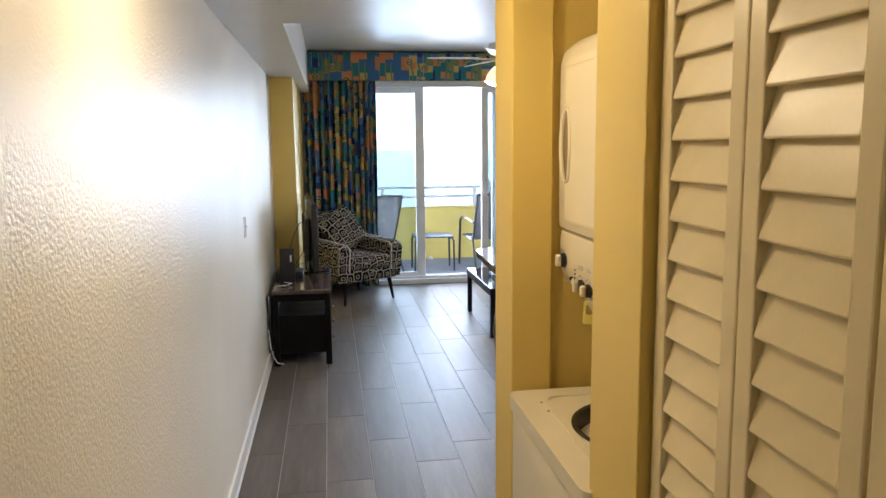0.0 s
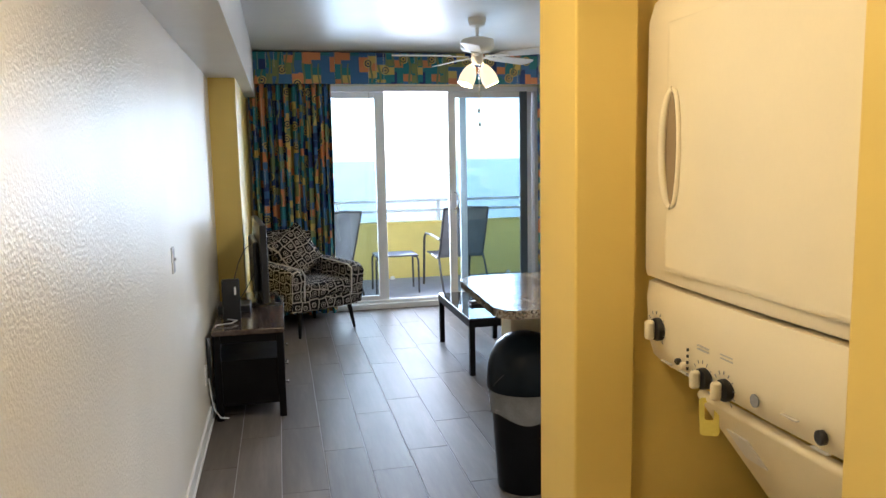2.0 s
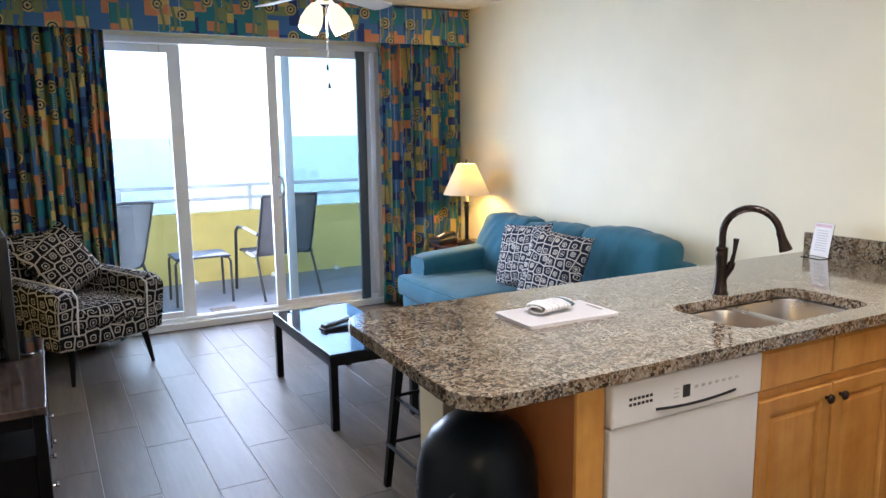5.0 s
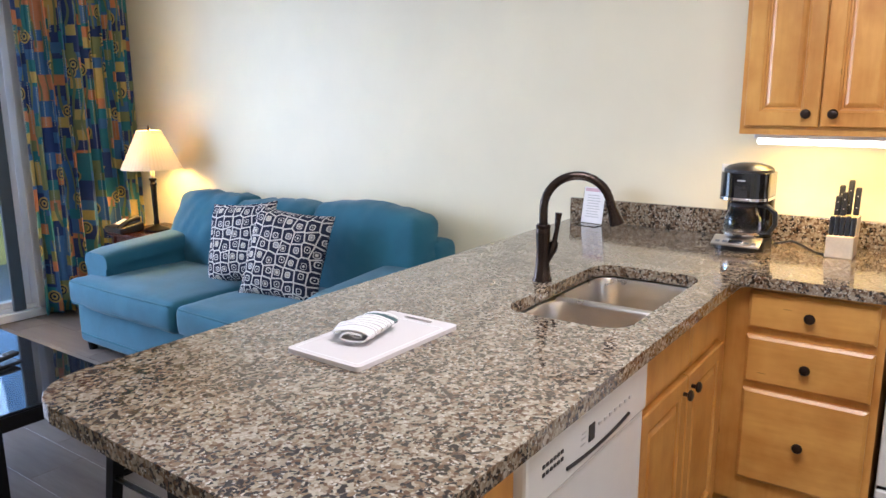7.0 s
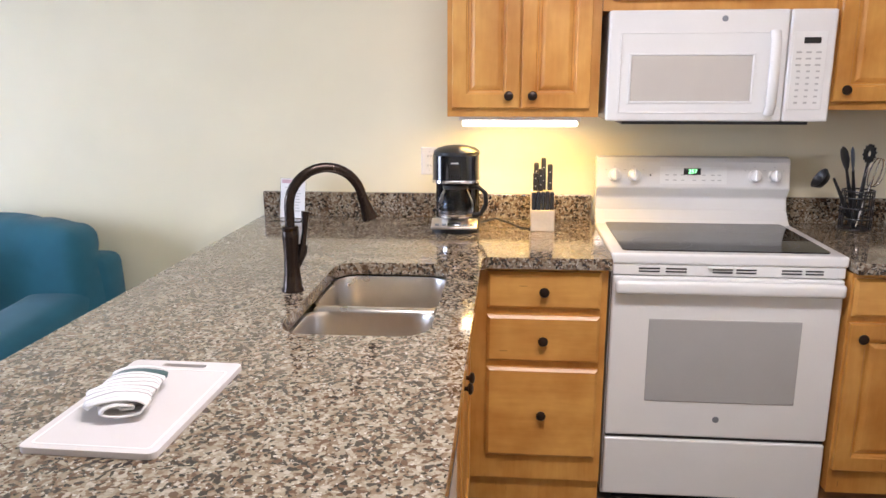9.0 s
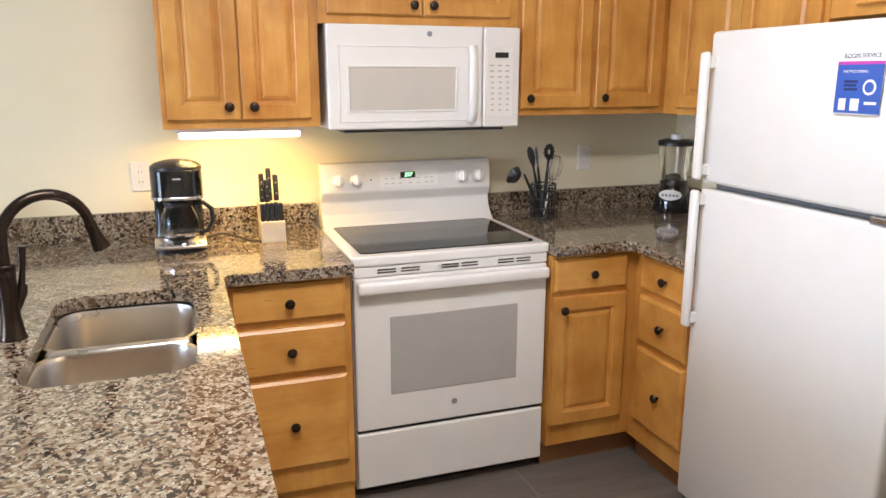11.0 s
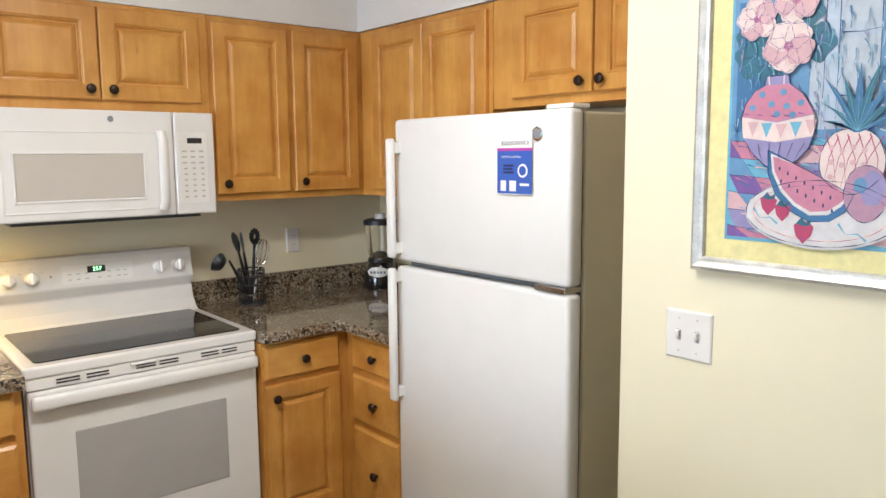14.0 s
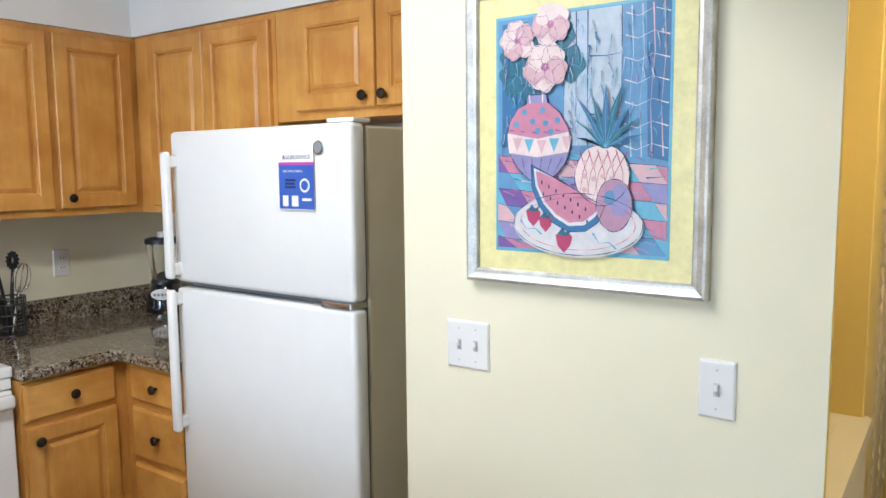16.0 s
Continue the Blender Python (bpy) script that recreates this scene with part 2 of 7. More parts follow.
def maze(name, ground, line, mids, size):
    """Upholstery of nested rounded squares and rings in cells of several sizes."""
    n = Nodes(name)
    v = n.coord("UV", (1 / size, 1 / size, 1))
    cells = n.add("TexVoronoi", distance="CHEBYCHEV", dims="2D")
    cells.inputs["Scale"].default_value = 1.0
    cells.inputs["Randomness"].default_value = 0.42
    n.link(v, cells.inputs["Vector"])
    d = cells.outputs["Distance"]
    sep = n.add("SeparateColor")
    n.link(cells.outputs["Color"], sep.inputs[0])
    rnd = n.add("TexVoronoi", dims="2D", distance="MINKOWSKI")
    rnd.inputs["Scale"].default_value = 1.0
    rnd.inputs["Randomness"].default_value = 0.42
    rnd.inputs["Exponent"].default_value = 3.2
    n.link(v, rnd.inputs["Vector"])
    d2 = rnd.outputs["Distance"]
    ring = n.math("GREATER_THAN", n.math("SINE", n.math("MULTIPLY_ADD", d2, 30.0, n.math("MULTIPLY", sep.outputs[2], 2.0))), 0.35)
    fill = n.ramp(sep.outputs[0], [(0, mids[0]), (0.35, mids[1]), (0.7, mids[2])], True)
    inner = n.mix(n.math("LESS_THAN", d2, n.math("MULTIPLY_ADD", sep.outputs[1], 0.12, 0.10)), ground, fill)
    col = n.mix(ring, inner, n.mix(n.math("GREATER_THAN", d2, 0.26), line, ground))
    border = n.add("TexVoronoi", feature="DISTANCE_TO_EDGE", dims="2D")
    border.inputs["Scale"].default_value = 1.0
    border.inputs["Randomness"].default_value = 0.42
    n.link(v, border.inputs["Vector"])
    col = n.mix(n.math("LESS_THAN", border.outputs["Distance"], 0.06), col, line)
    col = n.mix(n.math("MULTIPLY", n.noise(v, 30, 3), 0.3), col, ground)
    n.set(color=col, rough=0.9, spec=0.15)
    n.bump(n.noise(v, 55, 2), 0.3, 0.0008)
    return n.m


def cloth(name, colour, weave=700.0, var=0.2, sheen=0.15):
    n = Nodes(name)
    v = n.coord()
    big = n.noise(v, 4.5, 4)
    fine = n.noise(v, weave, 2)
    f = n.math("ADD", n.math("MULTIPLY", big, 0.6), n.math("MULTIPLY", fine, 0.4))
    n.set(color=n.ramp(f, [(0.32, tuple(c * (1 - var) for c in colour)), (0.68, tuple(c * (1 + var) for c in colour))]), rough=0.85, spec=0.2, sheen=sheen)
    n.bump(big, 0.25, 0.012)
    n.bump(fine, 0.3, 0.0008)
    return n.m


def clear(name, tint, rough=0.0, ior=1.45):
    n = Nodes(name)
    n.set(color=tint, trans=1.0, rough=rough, ior=ior, spec=0.5)
    return n.m


def pane_glass():
    """Thin sheet glass, so that a pane lets light straight through."""
    n = Nodes("pane_glass")
    tr, gl, mx, fr = n.add("BsdfTransparent"), n.add("BsdfGlossy"), n.add("MixShader"), n.add("Fresnel")
    tr.inputs[0].default_value = (0.80, 0.86, 0.88, 1)
    gl.inputs["Roughness"].default_value = 0.01
    fr.inputs[0].default_value = 1.45
    n.link(fr.outputs[0], mx.inputs[0])
    n.link(tr.outputs[0], mx.inputs[1])
    n.link(gl.outputs[0], mx.inputs[2])
    n.link(mx.outputs[0], n.t.nodes["Material Output"].inputs[0])
    return n.m


def glow(name, colour, power, base=(0.8, 0.8, 0.8)):
    n = Nodes(name)
    n.set(color=base, emit=colour, power=power, rough=0.5)
    return n.m


def translucent(name, colour, emit, power):
    n = Nodes(name)
    n.set(color=colour, rough=0.6, emit=emit, power=power)
    n.bump(n.noise(n.coord(), 300, 2), 0.2, 0.0006)
    return n.m


def linen():
    """Lamp-shade cloth that lets some of its bulb's light through."""
    n = Nodes("lamp_shade_linen")
    df, tl, ad = n.add("BsdfDiffuse"), n.add("BsdfTranslucent"), n.add("AddShader")
    weave = n.noise(n.coord(), 260, 2)
    n.put(df.inputs[0], n.ramp(weave, [(0.3, (0.66, 0.60, 0.46)), (0.7, (0.72, 0.66, 0.52))]))
    n.put(tl.inputs[0], n.ramp(weave, [(0.3, (0.034, 0.028, 0.017)), (0.7, (0.042, 0.035, 0.021))]))
    n.link(df.outputs[0], ad.inputs[0])
    n.link(tl.outputs[0], ad.inputs[1])
    n.link(ad.outputs[0], n.t.nodes["Material Output"].inputs[0])
    return n.m


def water():
    n = Nodes("sea_water")
    v = n.coord("Object", (0.02, 0.05, 1))
    n.set(color=n.ramp(n.noise(v, 0.4, 4), [(0.3, (0.075, 0.108, 0.175)), (0.7, (0.095, 0.132, 0.205))]), rough=0.25, spec=0.5)
    n.bump(n.noise(n.coord("Object", (0.4, 0.9, 1)), 1.0, 5, 0.7), 0.35, 0.3)
    return n.m


CREAM = (0.80, 0.742, 0.545)
M_WALL = paint("cream_wall_paint", CREAM, 0.55, 0.10, 160)
M_HALL = paint("gloss_cream_wall_paint", (0.81, 0.765, 0.665), 0.35, 0.8, 115, 0.36)
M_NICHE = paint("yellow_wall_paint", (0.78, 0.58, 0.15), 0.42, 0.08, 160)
M_CEIL = paint("ceiling_paint", (0.78, 0.77, 0.74), 0.38, 0.45, 28)
M_TRIM = surf("white_trim_paint", (0.80, 0.79, 0.76), 0.35, var=0.04, bump=0.05)
M_FRAME = surf("white_aluminium", (0.78, 0.79, 0.80), 0.32, var=0.03, bump=0.03)
M_DARKFRAME = surf("grey_screen_frame", (0.07, 0.09, 0.11), 0.45, var=0.08)
M_GROUT = surf("grout", (0.40, 0.395, 0.385), 0.9, var=0.15, grain=500, bump=0.3)
M_TILE = tile()
M_GRANITE = granite()
M_MAPLE = wood("honey_maple", (0.45, 0.175, 0.024), (0.74, 0.400, 0.092))
M_MAPLE_H = wood("honey_maple_across", (0.45, 0.175, 0.024), (0.74, 0.400, 0.092), axis=1)
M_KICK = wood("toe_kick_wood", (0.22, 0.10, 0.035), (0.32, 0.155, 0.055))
M_ENDPANEL = wood("cherry_end_panel", (0.38, 0.125, 0.036), (0.50, 0.195, 0.06))
M_KNOB = surf("oiled_bronze", (0.035, 0.022, 0.016), 0.34, 0.7, var=0.3, bump=0.05)
M_FAUCET = surf("dark_bronze", (0.045, 0.032, 0.026), 0.26, 0.85, var=0.3, bump=0.03)
M_WHITE = surf("white_enamel", (0.78, 0.765, 0.735), 0.22, var=0.02, bump=0.02, coat=0.3)
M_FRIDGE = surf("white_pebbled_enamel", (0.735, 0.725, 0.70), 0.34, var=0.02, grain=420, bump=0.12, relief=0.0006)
# refrigerator body: darker and yellower than its doors
M_FRSIDE = surf("body_pebbled_enamel", (0.66, 0.60, 0.44), 0.42, var=0.03, grain=420, bump=0.3)
M_BISQUE = surf("almond_enamel", (0.82, 0.74, 0.54), 0.34, var=0.02, bump=0.02, coat=0.1)
M_GREYLINE = surf("grey_plastic", (0.22, 0.23, 0.25), 0.5, var=0.1)
M_PRINTGREY = surf("printed_grey", (0.50, 0.49, 0.47), 0.6, var=0.05, bump=0)
M_BLACK = surf("black_plastic", (0.012, 0.012, 0.013), 0.35, var=0.2, bump=0.05)
M_BLACKGLOSS = surf("black_gloss", (0.008, 0.008, 0.009), 0.08, var=0.1, bump=0.0, coat=0.5)
M_CERAN = surf("black_ceramic_glass", (0.008, 0.008, 0.010), 0.05, var=0.1, bump=0.0)
M_OVENGLASS = surf("grey_oven_glass", (0.42, 0.41, 0.39), 0.12, var=0.03, bump=0.0)
M_MWGLASS = surf("pale_mesh_glass", (0.55, 0.51, 0.455), 0.15, var=0.03, grain=700, bump=0.1)
M_STEEL = surf("brushed_steel", (0.64, 0.60, 0.55), 0.30, 1.0, var=0.10, grain=300, bump=0.06)
M_CHROME = surf("chrome", (0.70, 0.70, 0.72), 0.12, 1.0, var=0.05, bump=0.0)
M_SILVER = surf("silver_leaf", (0.56, 0.55, 0.51), 0.42, 0.75, var=0.30, scale=24, grain=220, bump=0.12)
M_DRAPE = drape()
M_CHAIR = maze("black_and_cream_upholstery", (0.009, 0.009, 0.012), (0.50, 0.46, 0.40), ((0.05, 0.05, 0.062), (0.010, 0.010, 0.014), (0.16, 0.15, 0.14)), 0.088)
M_PILLOW = maze("navy_and_cream_print", (0.020, 0.024, 0.045), (0.66, 0.64, 0.60), ((0.30, 0.31, 0.34), (0.015, 0.018, 0.035), (0.52, 0.47, 0.38)), 0.066)
M_SOFA = cloth("teal_canvas", (0.026, 0.120, 0.180))
M_SOFAPIPE = cloth("teal_piping", (0.015, 0.105, 0.15))
M_BLACKWOOD = surf("black_lacquered_wood", (0.006, 0.0055, 0.0055), 0.34, var=0.3, bump=0.04, spec=0.11)
M_TABLEGLASS = surf("black_back_painted_glass", (0.012, 0.014, 0.018), 0.04, var=0.1, bump=0.0)
M_MAHOG = wood("dark_mahogany", (0.045, 0.012, 0.010), (0.08, 0.025, 0.018), 0.25)
M_PARAPET = surf("yellow_stucco", (0.80, 0.63, 0.19), 0.85, var=0.08, scale=3, grain=90, bump=0.5, relief=0.003)
M_DECK = surf("grey_deck_coating", (0.30, 0.31, 0.35), 0.75, var=0.12, scale=4, grain=160, bump=0.3)
M_RAIL = surf("white_railing", (0.74, 0.75, 0.76), 0.4, var=0.04)
M_SLING = cloth("taupe_sling_mesh", (0.20, 0.19, 0.19), 900, 0.15, 0.0)
M_PATIO = surf("brown_powder_coat", (0.045, 0.038, 0.036), 0.45, var=0.15)
M_SHADE = linen()
M_FANSHADE = translucent("frosted_fan_glass", (0.85, 0.75, 0.52), (1.0, 0.74, 0.38), 0.3)
M_TUBE = glow("lit_tube_cover", (1.0, 0.88, 0.62), 1.6)
M_HALLGLASS = glow("lit_ceiling_dome", (1.0, 0.80, 0.5), 3.0)
M_LED = glow("green_digits", (0.25, 1.0, 0.25), 1.6, (0.02, 0.05, 0.02))
M_FANWHITE = surf("fan_white", (0.74, 0.72, 0.66), 0.35, var=0.04)
M_BLADE = surf("fan_blade_white", (0.76, 0.75, 0.72), 0.4, var=0.04)
M_BOARD = surf("white_polyethylene", (0.64, 0.595, 0.57), 0.4, var=0.03, grain=500, bump=0.15)
M_GLASS = clear("clear_glass", (0.95, 0.96, 0.96))
M_DARKGLASS = clear("coffee_glass", (0.45, 0.42, 0.40))
M_PANE = pane_glass()
M_PAPER = surf("white_paper", (0.78, 0.76, 0.74), 0.7, var=0.03, bump=0.02)
M_BAG = surf("clear_bin_liner", (0.21, 0.215, 0.22), 0.25, var=0.2, scale=14, bump=0.3, relief=0.004)
M_BIN = surf("dark_bin_plastic", (0.008, 0.009, 0.012), 0.34, var=0.2, bump=0.06, spec=0.14)
M_BINLID = surf("black_grained_lid", (0.006, 0.010, 0.015), 0.30, var=0.2, grain=350, bump=0.15, spec=0.16)
M_PALEWOOD = surf("pale_beech", (0.62, 0.50, 0.34), 0.5, var=0.1, scale=30)
M_BLUEGREY = surf("blue_grey_plastic", (0.10, 0.13, 0.18), 0.4, var=0.1)
M_MARBLE = surf("brown_faux_marble", (0.065, 0.045, 0.036), 0.14, var=0.75, scale=12, grain=40, bump=0.0)
M_CABLE = surf("white_cable", (0.70, 0.69, 0.66), 0.5, var=0.03)
M_ART = {k: surf("print_" + k, tuple(q * (1.0 if k == "mat" else 0.84) for q in c), 0.35, var=0.12, scale=30, grain=90, bump=0.03) for k, c in dict(
    sky=(0.15, 0.33, 0.56), deep=(0.06, 0.19, 0.39), pale=(0.50, 0.60, 0.72), line=(0.02, 0.05, 0.14), pink=(0.62, 0.25, 0.36), rose=(0.72, 0.47, 0.50),
    blush=(0.85, 0.70, 0.66), lilac=(0.33, 0.30, 0.55), aqua=(0.18, 0.48, 0.66), leaf=(0.04, 0.17, 0.25), berry=(0.50, 0.07, 0.17), white=(0.74, 0.73, 0.74), mist=(0.52, 0.60, 0.68), violet=(0.22, 0.12, 0.38),
    peach=(0.52, 0.30, 0.42), mat=(0.74, 0.68, 0.33)).items()}

# ---- mesh tools ----
WM = {}


def thing(name, label, category, at=(0, 0, 0), rz=0, group=""):
    """An Empty at a thing's base."""
    ob = new(name)
    ob.empty_display_size = 0.05
    m = pose(*at, 0, 0, rz)
    ob.matrix_world = m
    WM[ob] = m
    return tagged(ob, label, category, group)


def part(name, bm, material, parent=None, label="", world=False, smooth=False, bevel=0.0, seg=2):
    """Link a bmesh as one mesh object under a thing or part. Coordinates are the thing's own, or the world's."""
    bmesh.ops.recalc_face_normals(bm, faces=bm.faces)
    me = bpy.data.meshes.new(name)
    bm.to_mesh(me)
    bm.free()
    for m in material if isinstance(material, (list, tuple)) else (material,):
        me.materials.append(m)
    ob = new(name, me)
    if smooth:
        me.shade_smooth()
        me.set_sharp_from_angle(angle=radians(38))
    if parent:
        ob.parent = parent
        if world:
            ob.matrix_parent_inverse = WM[parent].inverted()
            WM[ob] = Matrix()
        else:
            WM[ob] = WM[parent]
    else:
        WM[ob] = Matrix()
    if bevel:
        md = ob.modifiers.new("edge", "BEVEL")
        md.width, md.segments, md.limit_method, md.angle_limit = bevel, seg, "ANGLE", radians(35)
        md.harden_normals = False
    if label:
        ob["label"] = label
    return ob


def structure(name, bm, material, label, bevel=0.0, smooth=False):
    ob = part(name, bm, material, bevel=bevel, smooth=smooth)
    return tagged(ob, label, kind="structure")


def box(x0, x1, y0, y1, z0, z1, bm=None, mi=0):
    bm = bm or bmesh.new()
    v = [bm.verts.new((x, y, z)) for z in (z0, z1) for y in (y0, y1) for x in (x0, x1)]
    for f in ((0, 2, 3, 1), (4, 5, 7, 6), (0, 1, 5, 4), (2, 6, 7, 3), (0, 4, 6, 2), (1, 3, 7, 5)):
        bm.faces.new([v[i] for i in f]).material_index = mi
    return bm


def rbox(x0, x1, y0, y1, z0, z1, r=0.005, seg=2, bm=None):
    """A box with rounded edges."""
    one = box(x0, x1, y0, y1, z0, z1)
    r = min(r, 0.49 * min(x1 - x0, y1 - y0, z1 - z0))
    bmesh.ops.bevel(one, geom=list(one.edges), offset=r, segments=seg, affect="EDGES", profile=0.5)
    if bm is None:
        return one
    return merge(bm, one)


def merge(bm, other):
    me = bpy.data.meshes.new("tmp")
    other.to_mesh(me)
    other.free()
    bm.from_mesh(me)
    bpy.data.meshes.remove(me)
    return bm


def tube(path, r, seg=10, bm=None, cap=True, radii=None):
    """A round bar swept along a path."""
    bm = bm or bmesh.new()
    pts = [Vector(p) for p in path]
    rings = []
    side = None
    for i, p in enumerate(pts):
        d = (pts[min(i + 1, len(pts) - 1)] - pts[max(i - 1, 0)]).normalized()
        if side is None:
            side = d.orthogonal().normalized()
        side = (side - d * side.dot(d)).normalized()
        up = d.cross(side)
        rr = radii[i] if radii else r
        rings.append([bm.verts.new(p + (side * math.cos(a) + up * math.sin(a)) * rr) for a in (2 * math.pi * k / seg for k in range(seg))])
    for a, b in zip(rings, rings[1:]):
        for k in range(seg):
            bm.faces.new((a[k], a[(k + 1) % seg], b[(k + 1) % seg], b[k]))
    if cap:
        bm.faces.new(rings[0][::-1])
        bm.faces.new(rings[-1])
    return bm


def lathe(profile, at=(0, 0, 0), axis=(0, 0, 1), seg=24, bm=None, cap=True):
    """A turned shape: (radius, height) pairs round an axis."""
    bm = bm or bmesh.new()
    q = Vector((0, 0, 1)).rotation_difference(Vector(axis))
    o = Vector(at)
    rings = []
    for r, h in profile:
        r = max(r, 0.0003)
        rings.append([bm.verts.new(o + q @ Vector((r * math.cos(a), r * math.sin(a), h))) for a in (2 * math.pi * k / seg for k in range(seg))])
    for a, b in zip(rings, rings[1:]):
        for k in range(seg):
            bm.faces.new((a[k], a[(k + 1) % seg], b[(k + 1) % seg], b[k]))
    if cap:
        bm.faces.new(rings[0][::-1])
        bm.faces.new(rings[-1])
    return bm


def slab(outline, z0, z1, holes=(), bm=None):
    """A flat plate of any outline, with holes."""
    one = bmesh.new()
    edges = []
    for loop in (outline, *holes):
        vs = [one.verts.new((x, y, z1)) for x, y in loop]
        edges += [one.edges.new((vs[i], vs[(i + 1) % len(vs)])) for i in range(len(vs))]
    bmesh.ops.triangle_fill(one, use_beauty=True, use_dissolve=False, edges=edges)
    made = bmesh.ops.extrude_face_region(one, geom=list(one.faces))
    for v in made["geom"]:
        if isinstance(v, bmesh.types.BMVert):
            v.co.z = z0
    if bm is None:
        return one
    return merge(bm, one)


def arc(cx, cy, r, a0, a1, n=8):
    return [(cx + r * math.cos(radians(a0 + (a1 - a0) * i / n)), cy + r * math.sin(radians(a0 + (a1 - a0) * i / n))) for i in range(n + 1)]


def round_rect(x0, x1, y0, y1, r, n=6):
    return arc(x1 - r, y1 - r, r, 0, 90, n) + arc(x0 + r, y1 - r, r, 90, 180, n) + arc(x0 + r, y0 + r, r, 180, 270, n) + arc(x1 - r, y0 + r, r, 270, 360, n)


def panel(o, u, v, n, w, h, rings, bm=None):
    """A moulded front: nested rectangles given as (inset, depth), from the back edge to the centre."""
    bm = bm or bmesh.new()
    o, u, v, n = (Vector(a) for a in (o, u, v, n))
    loops = []
    for inset, d in rings:
        loops.append([bm.verts.new(o + u * a + v * b + n * d) for a, b in ((inset, inset), (w - inset, inset), (w - inset, h - inset), (inset, h - inset))])
    for a, b in zip(loops, loops[1:]):
        for k in range(4):
            bm.faces.new((a[k], a[(k + 1) % 4], b[(k + 1) % 4], b[k]))
    bm.faces.new(loops[0][::-1])
    bm.faces.new(loops[-1])
    return bm


def box_uv(bm):
    """Cloth coordinates in metres, laid on from the nearest axis."""
    uv = bm.loops.layers.uv.verify()
    bm.normal_update()
    for f in bm.faces:
        ax = max(range(3), key=lambda i: abs(f.normal[i]))
        for l in f.loops:
            c = l.vert.co
            l[uv].uv = ((c.y, c.z) if ax == 0 else (c.x, c.z) if ax == 1 else (c.x, c.y))
    return bm


def cushion(x0, x1, y0, y1, z0, z1, puff=0.03, r=0.05, n=8, crease=0.0):
    """A stuffed cushion: a rounded box that swells in the middle of each face."""
    bm = rbox(x0, x1, y0, y1, z0, z1, r, 3)
    big = [e for e in bm.edges if e.calc_length() > 0.12]
    bmesh.ops.subdivide_edges(bm, edges=big, cuts=n, use_grid_fill=True)
    c = Vector(((x0 + x1) / 2, (y0 + y1) / 2, (z0 + z1) / 2))
    h = Vector(((x1 - x0) / 2, (y1 - y0) / 2, (z1 - z0) / 2))
    for v in bm.verts:
        d = v.co - c
        q = Vector((d.x / h.x, d.y / h.y, d.z / h.z))
        w = [max(0, 1 - a * a) for a in q]
        v.co += Vector((math.copysign(w[1] * w[2], q.x) * (abs(q.x) > 0.6), math.copysign(w[0] * w[2], q.y) * (abs(q.y) > 0.6), math.copysign(w[0] * w[1], q.z) * (abs(q.z) > 0.6))) * puff
        v.co += Vector(noise.noise_vector(v.co * 5.0)) * 0.006
        if crease:
            fold = 1 - abs(noise.noise(Vector((v.co.y * 7 + 3 * v.co.z, v.co.z * 2.4, v.co.x * 6)))) * 2.2
            v.co -= d.normalized() * crease * max(0.0, fold) ** 3
    return bm


def warp(bm, fn):
    for v in bm.verts:
        v.co = fn(v.co)
    return bm


def moved(bm, m):
    bmesh.ops.transform(bm, matrix=m, verts=bm.verts)
    return bm


def letters(text, size, m, material, parent, label="", name="lettering", depth=0.0004):
    """Flat letters in the built-in font as a mesh."""
    cu = bpy.data.curves.new("text", "FONT")
    cu.body, cu.size, cu.align_x, cu.align_y, cu.extrude, cu.resolution_u = text, size, "CENTER", "CENTER", depth, 2
    tmp = bpy.data.objects.new("text", cu)
    scene.collection.objects.link(tmp)
    me = bpy.data.meshes.new_from_object(tmp.evaluated_get(bpy.context.evaluated_depsgraph_get()))
    bpy.data.objects.remove(tmp)
    bm = bmesh.new()
    bm.from_mesh(me)
    bpy.data.meshes.remove(me)
    moved(bm, m)
    return part(name, bm, material, parent, label, world=True)


def facing(o, u, v):
    """A pose whose x runs along u, y along v and z out of the surface."""
    u, v = Vector(u), Vector(v)
    n = u.cross(v)
    return Matrix(((u.x, v.x, n.x, o[0]), (u.y, v.y, n.y, o[1]), (u.z, v.z, n.z, o[2]), (0, 0, 0, 1)))

# ---- the shell ----
XW, XE, YD, YS = -0.475, 3.45, 9.37, 2.54
HALL, PIC = 0.522, 3.22
CEIL, DROP = 2.58, 2.157

structure("wall_west", box(XW - 0.12, XW, -0.72, 7.45, 0, CEIL), M_HALL, "long white wall with glossy orange-peel texture")
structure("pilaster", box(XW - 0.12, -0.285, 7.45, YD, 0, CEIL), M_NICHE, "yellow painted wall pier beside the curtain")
structure("wall_east", box(XE, XE + 0.12, 2.42, YD + 0.15, 0, CEIL), M_WALL, "pale cream wall behind sofa and kitchen")
structure("wall_south", box(1.335, XE, YS - 0.12, YS, 0, CEIL), M_WALL, "pale cream kitchen wall behind the corner counter")
structure("wall_picture", box(0.506, 1.455, PIC - 0.0028, PIC, 0, CEIL - 0.004, box(0.65, 1.455, 3.115, PIC - 0.0028, 0, CEIL - 0.004)), M_WALL, "pale cream wall with the framed print")
structure("wall_alcove", box(1.395, 1.455, YS, 3.115, 0, CEIL - 0.004), M_WALL, "cream side wall of the refrigerator recess")
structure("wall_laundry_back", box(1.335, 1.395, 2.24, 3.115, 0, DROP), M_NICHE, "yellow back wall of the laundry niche")
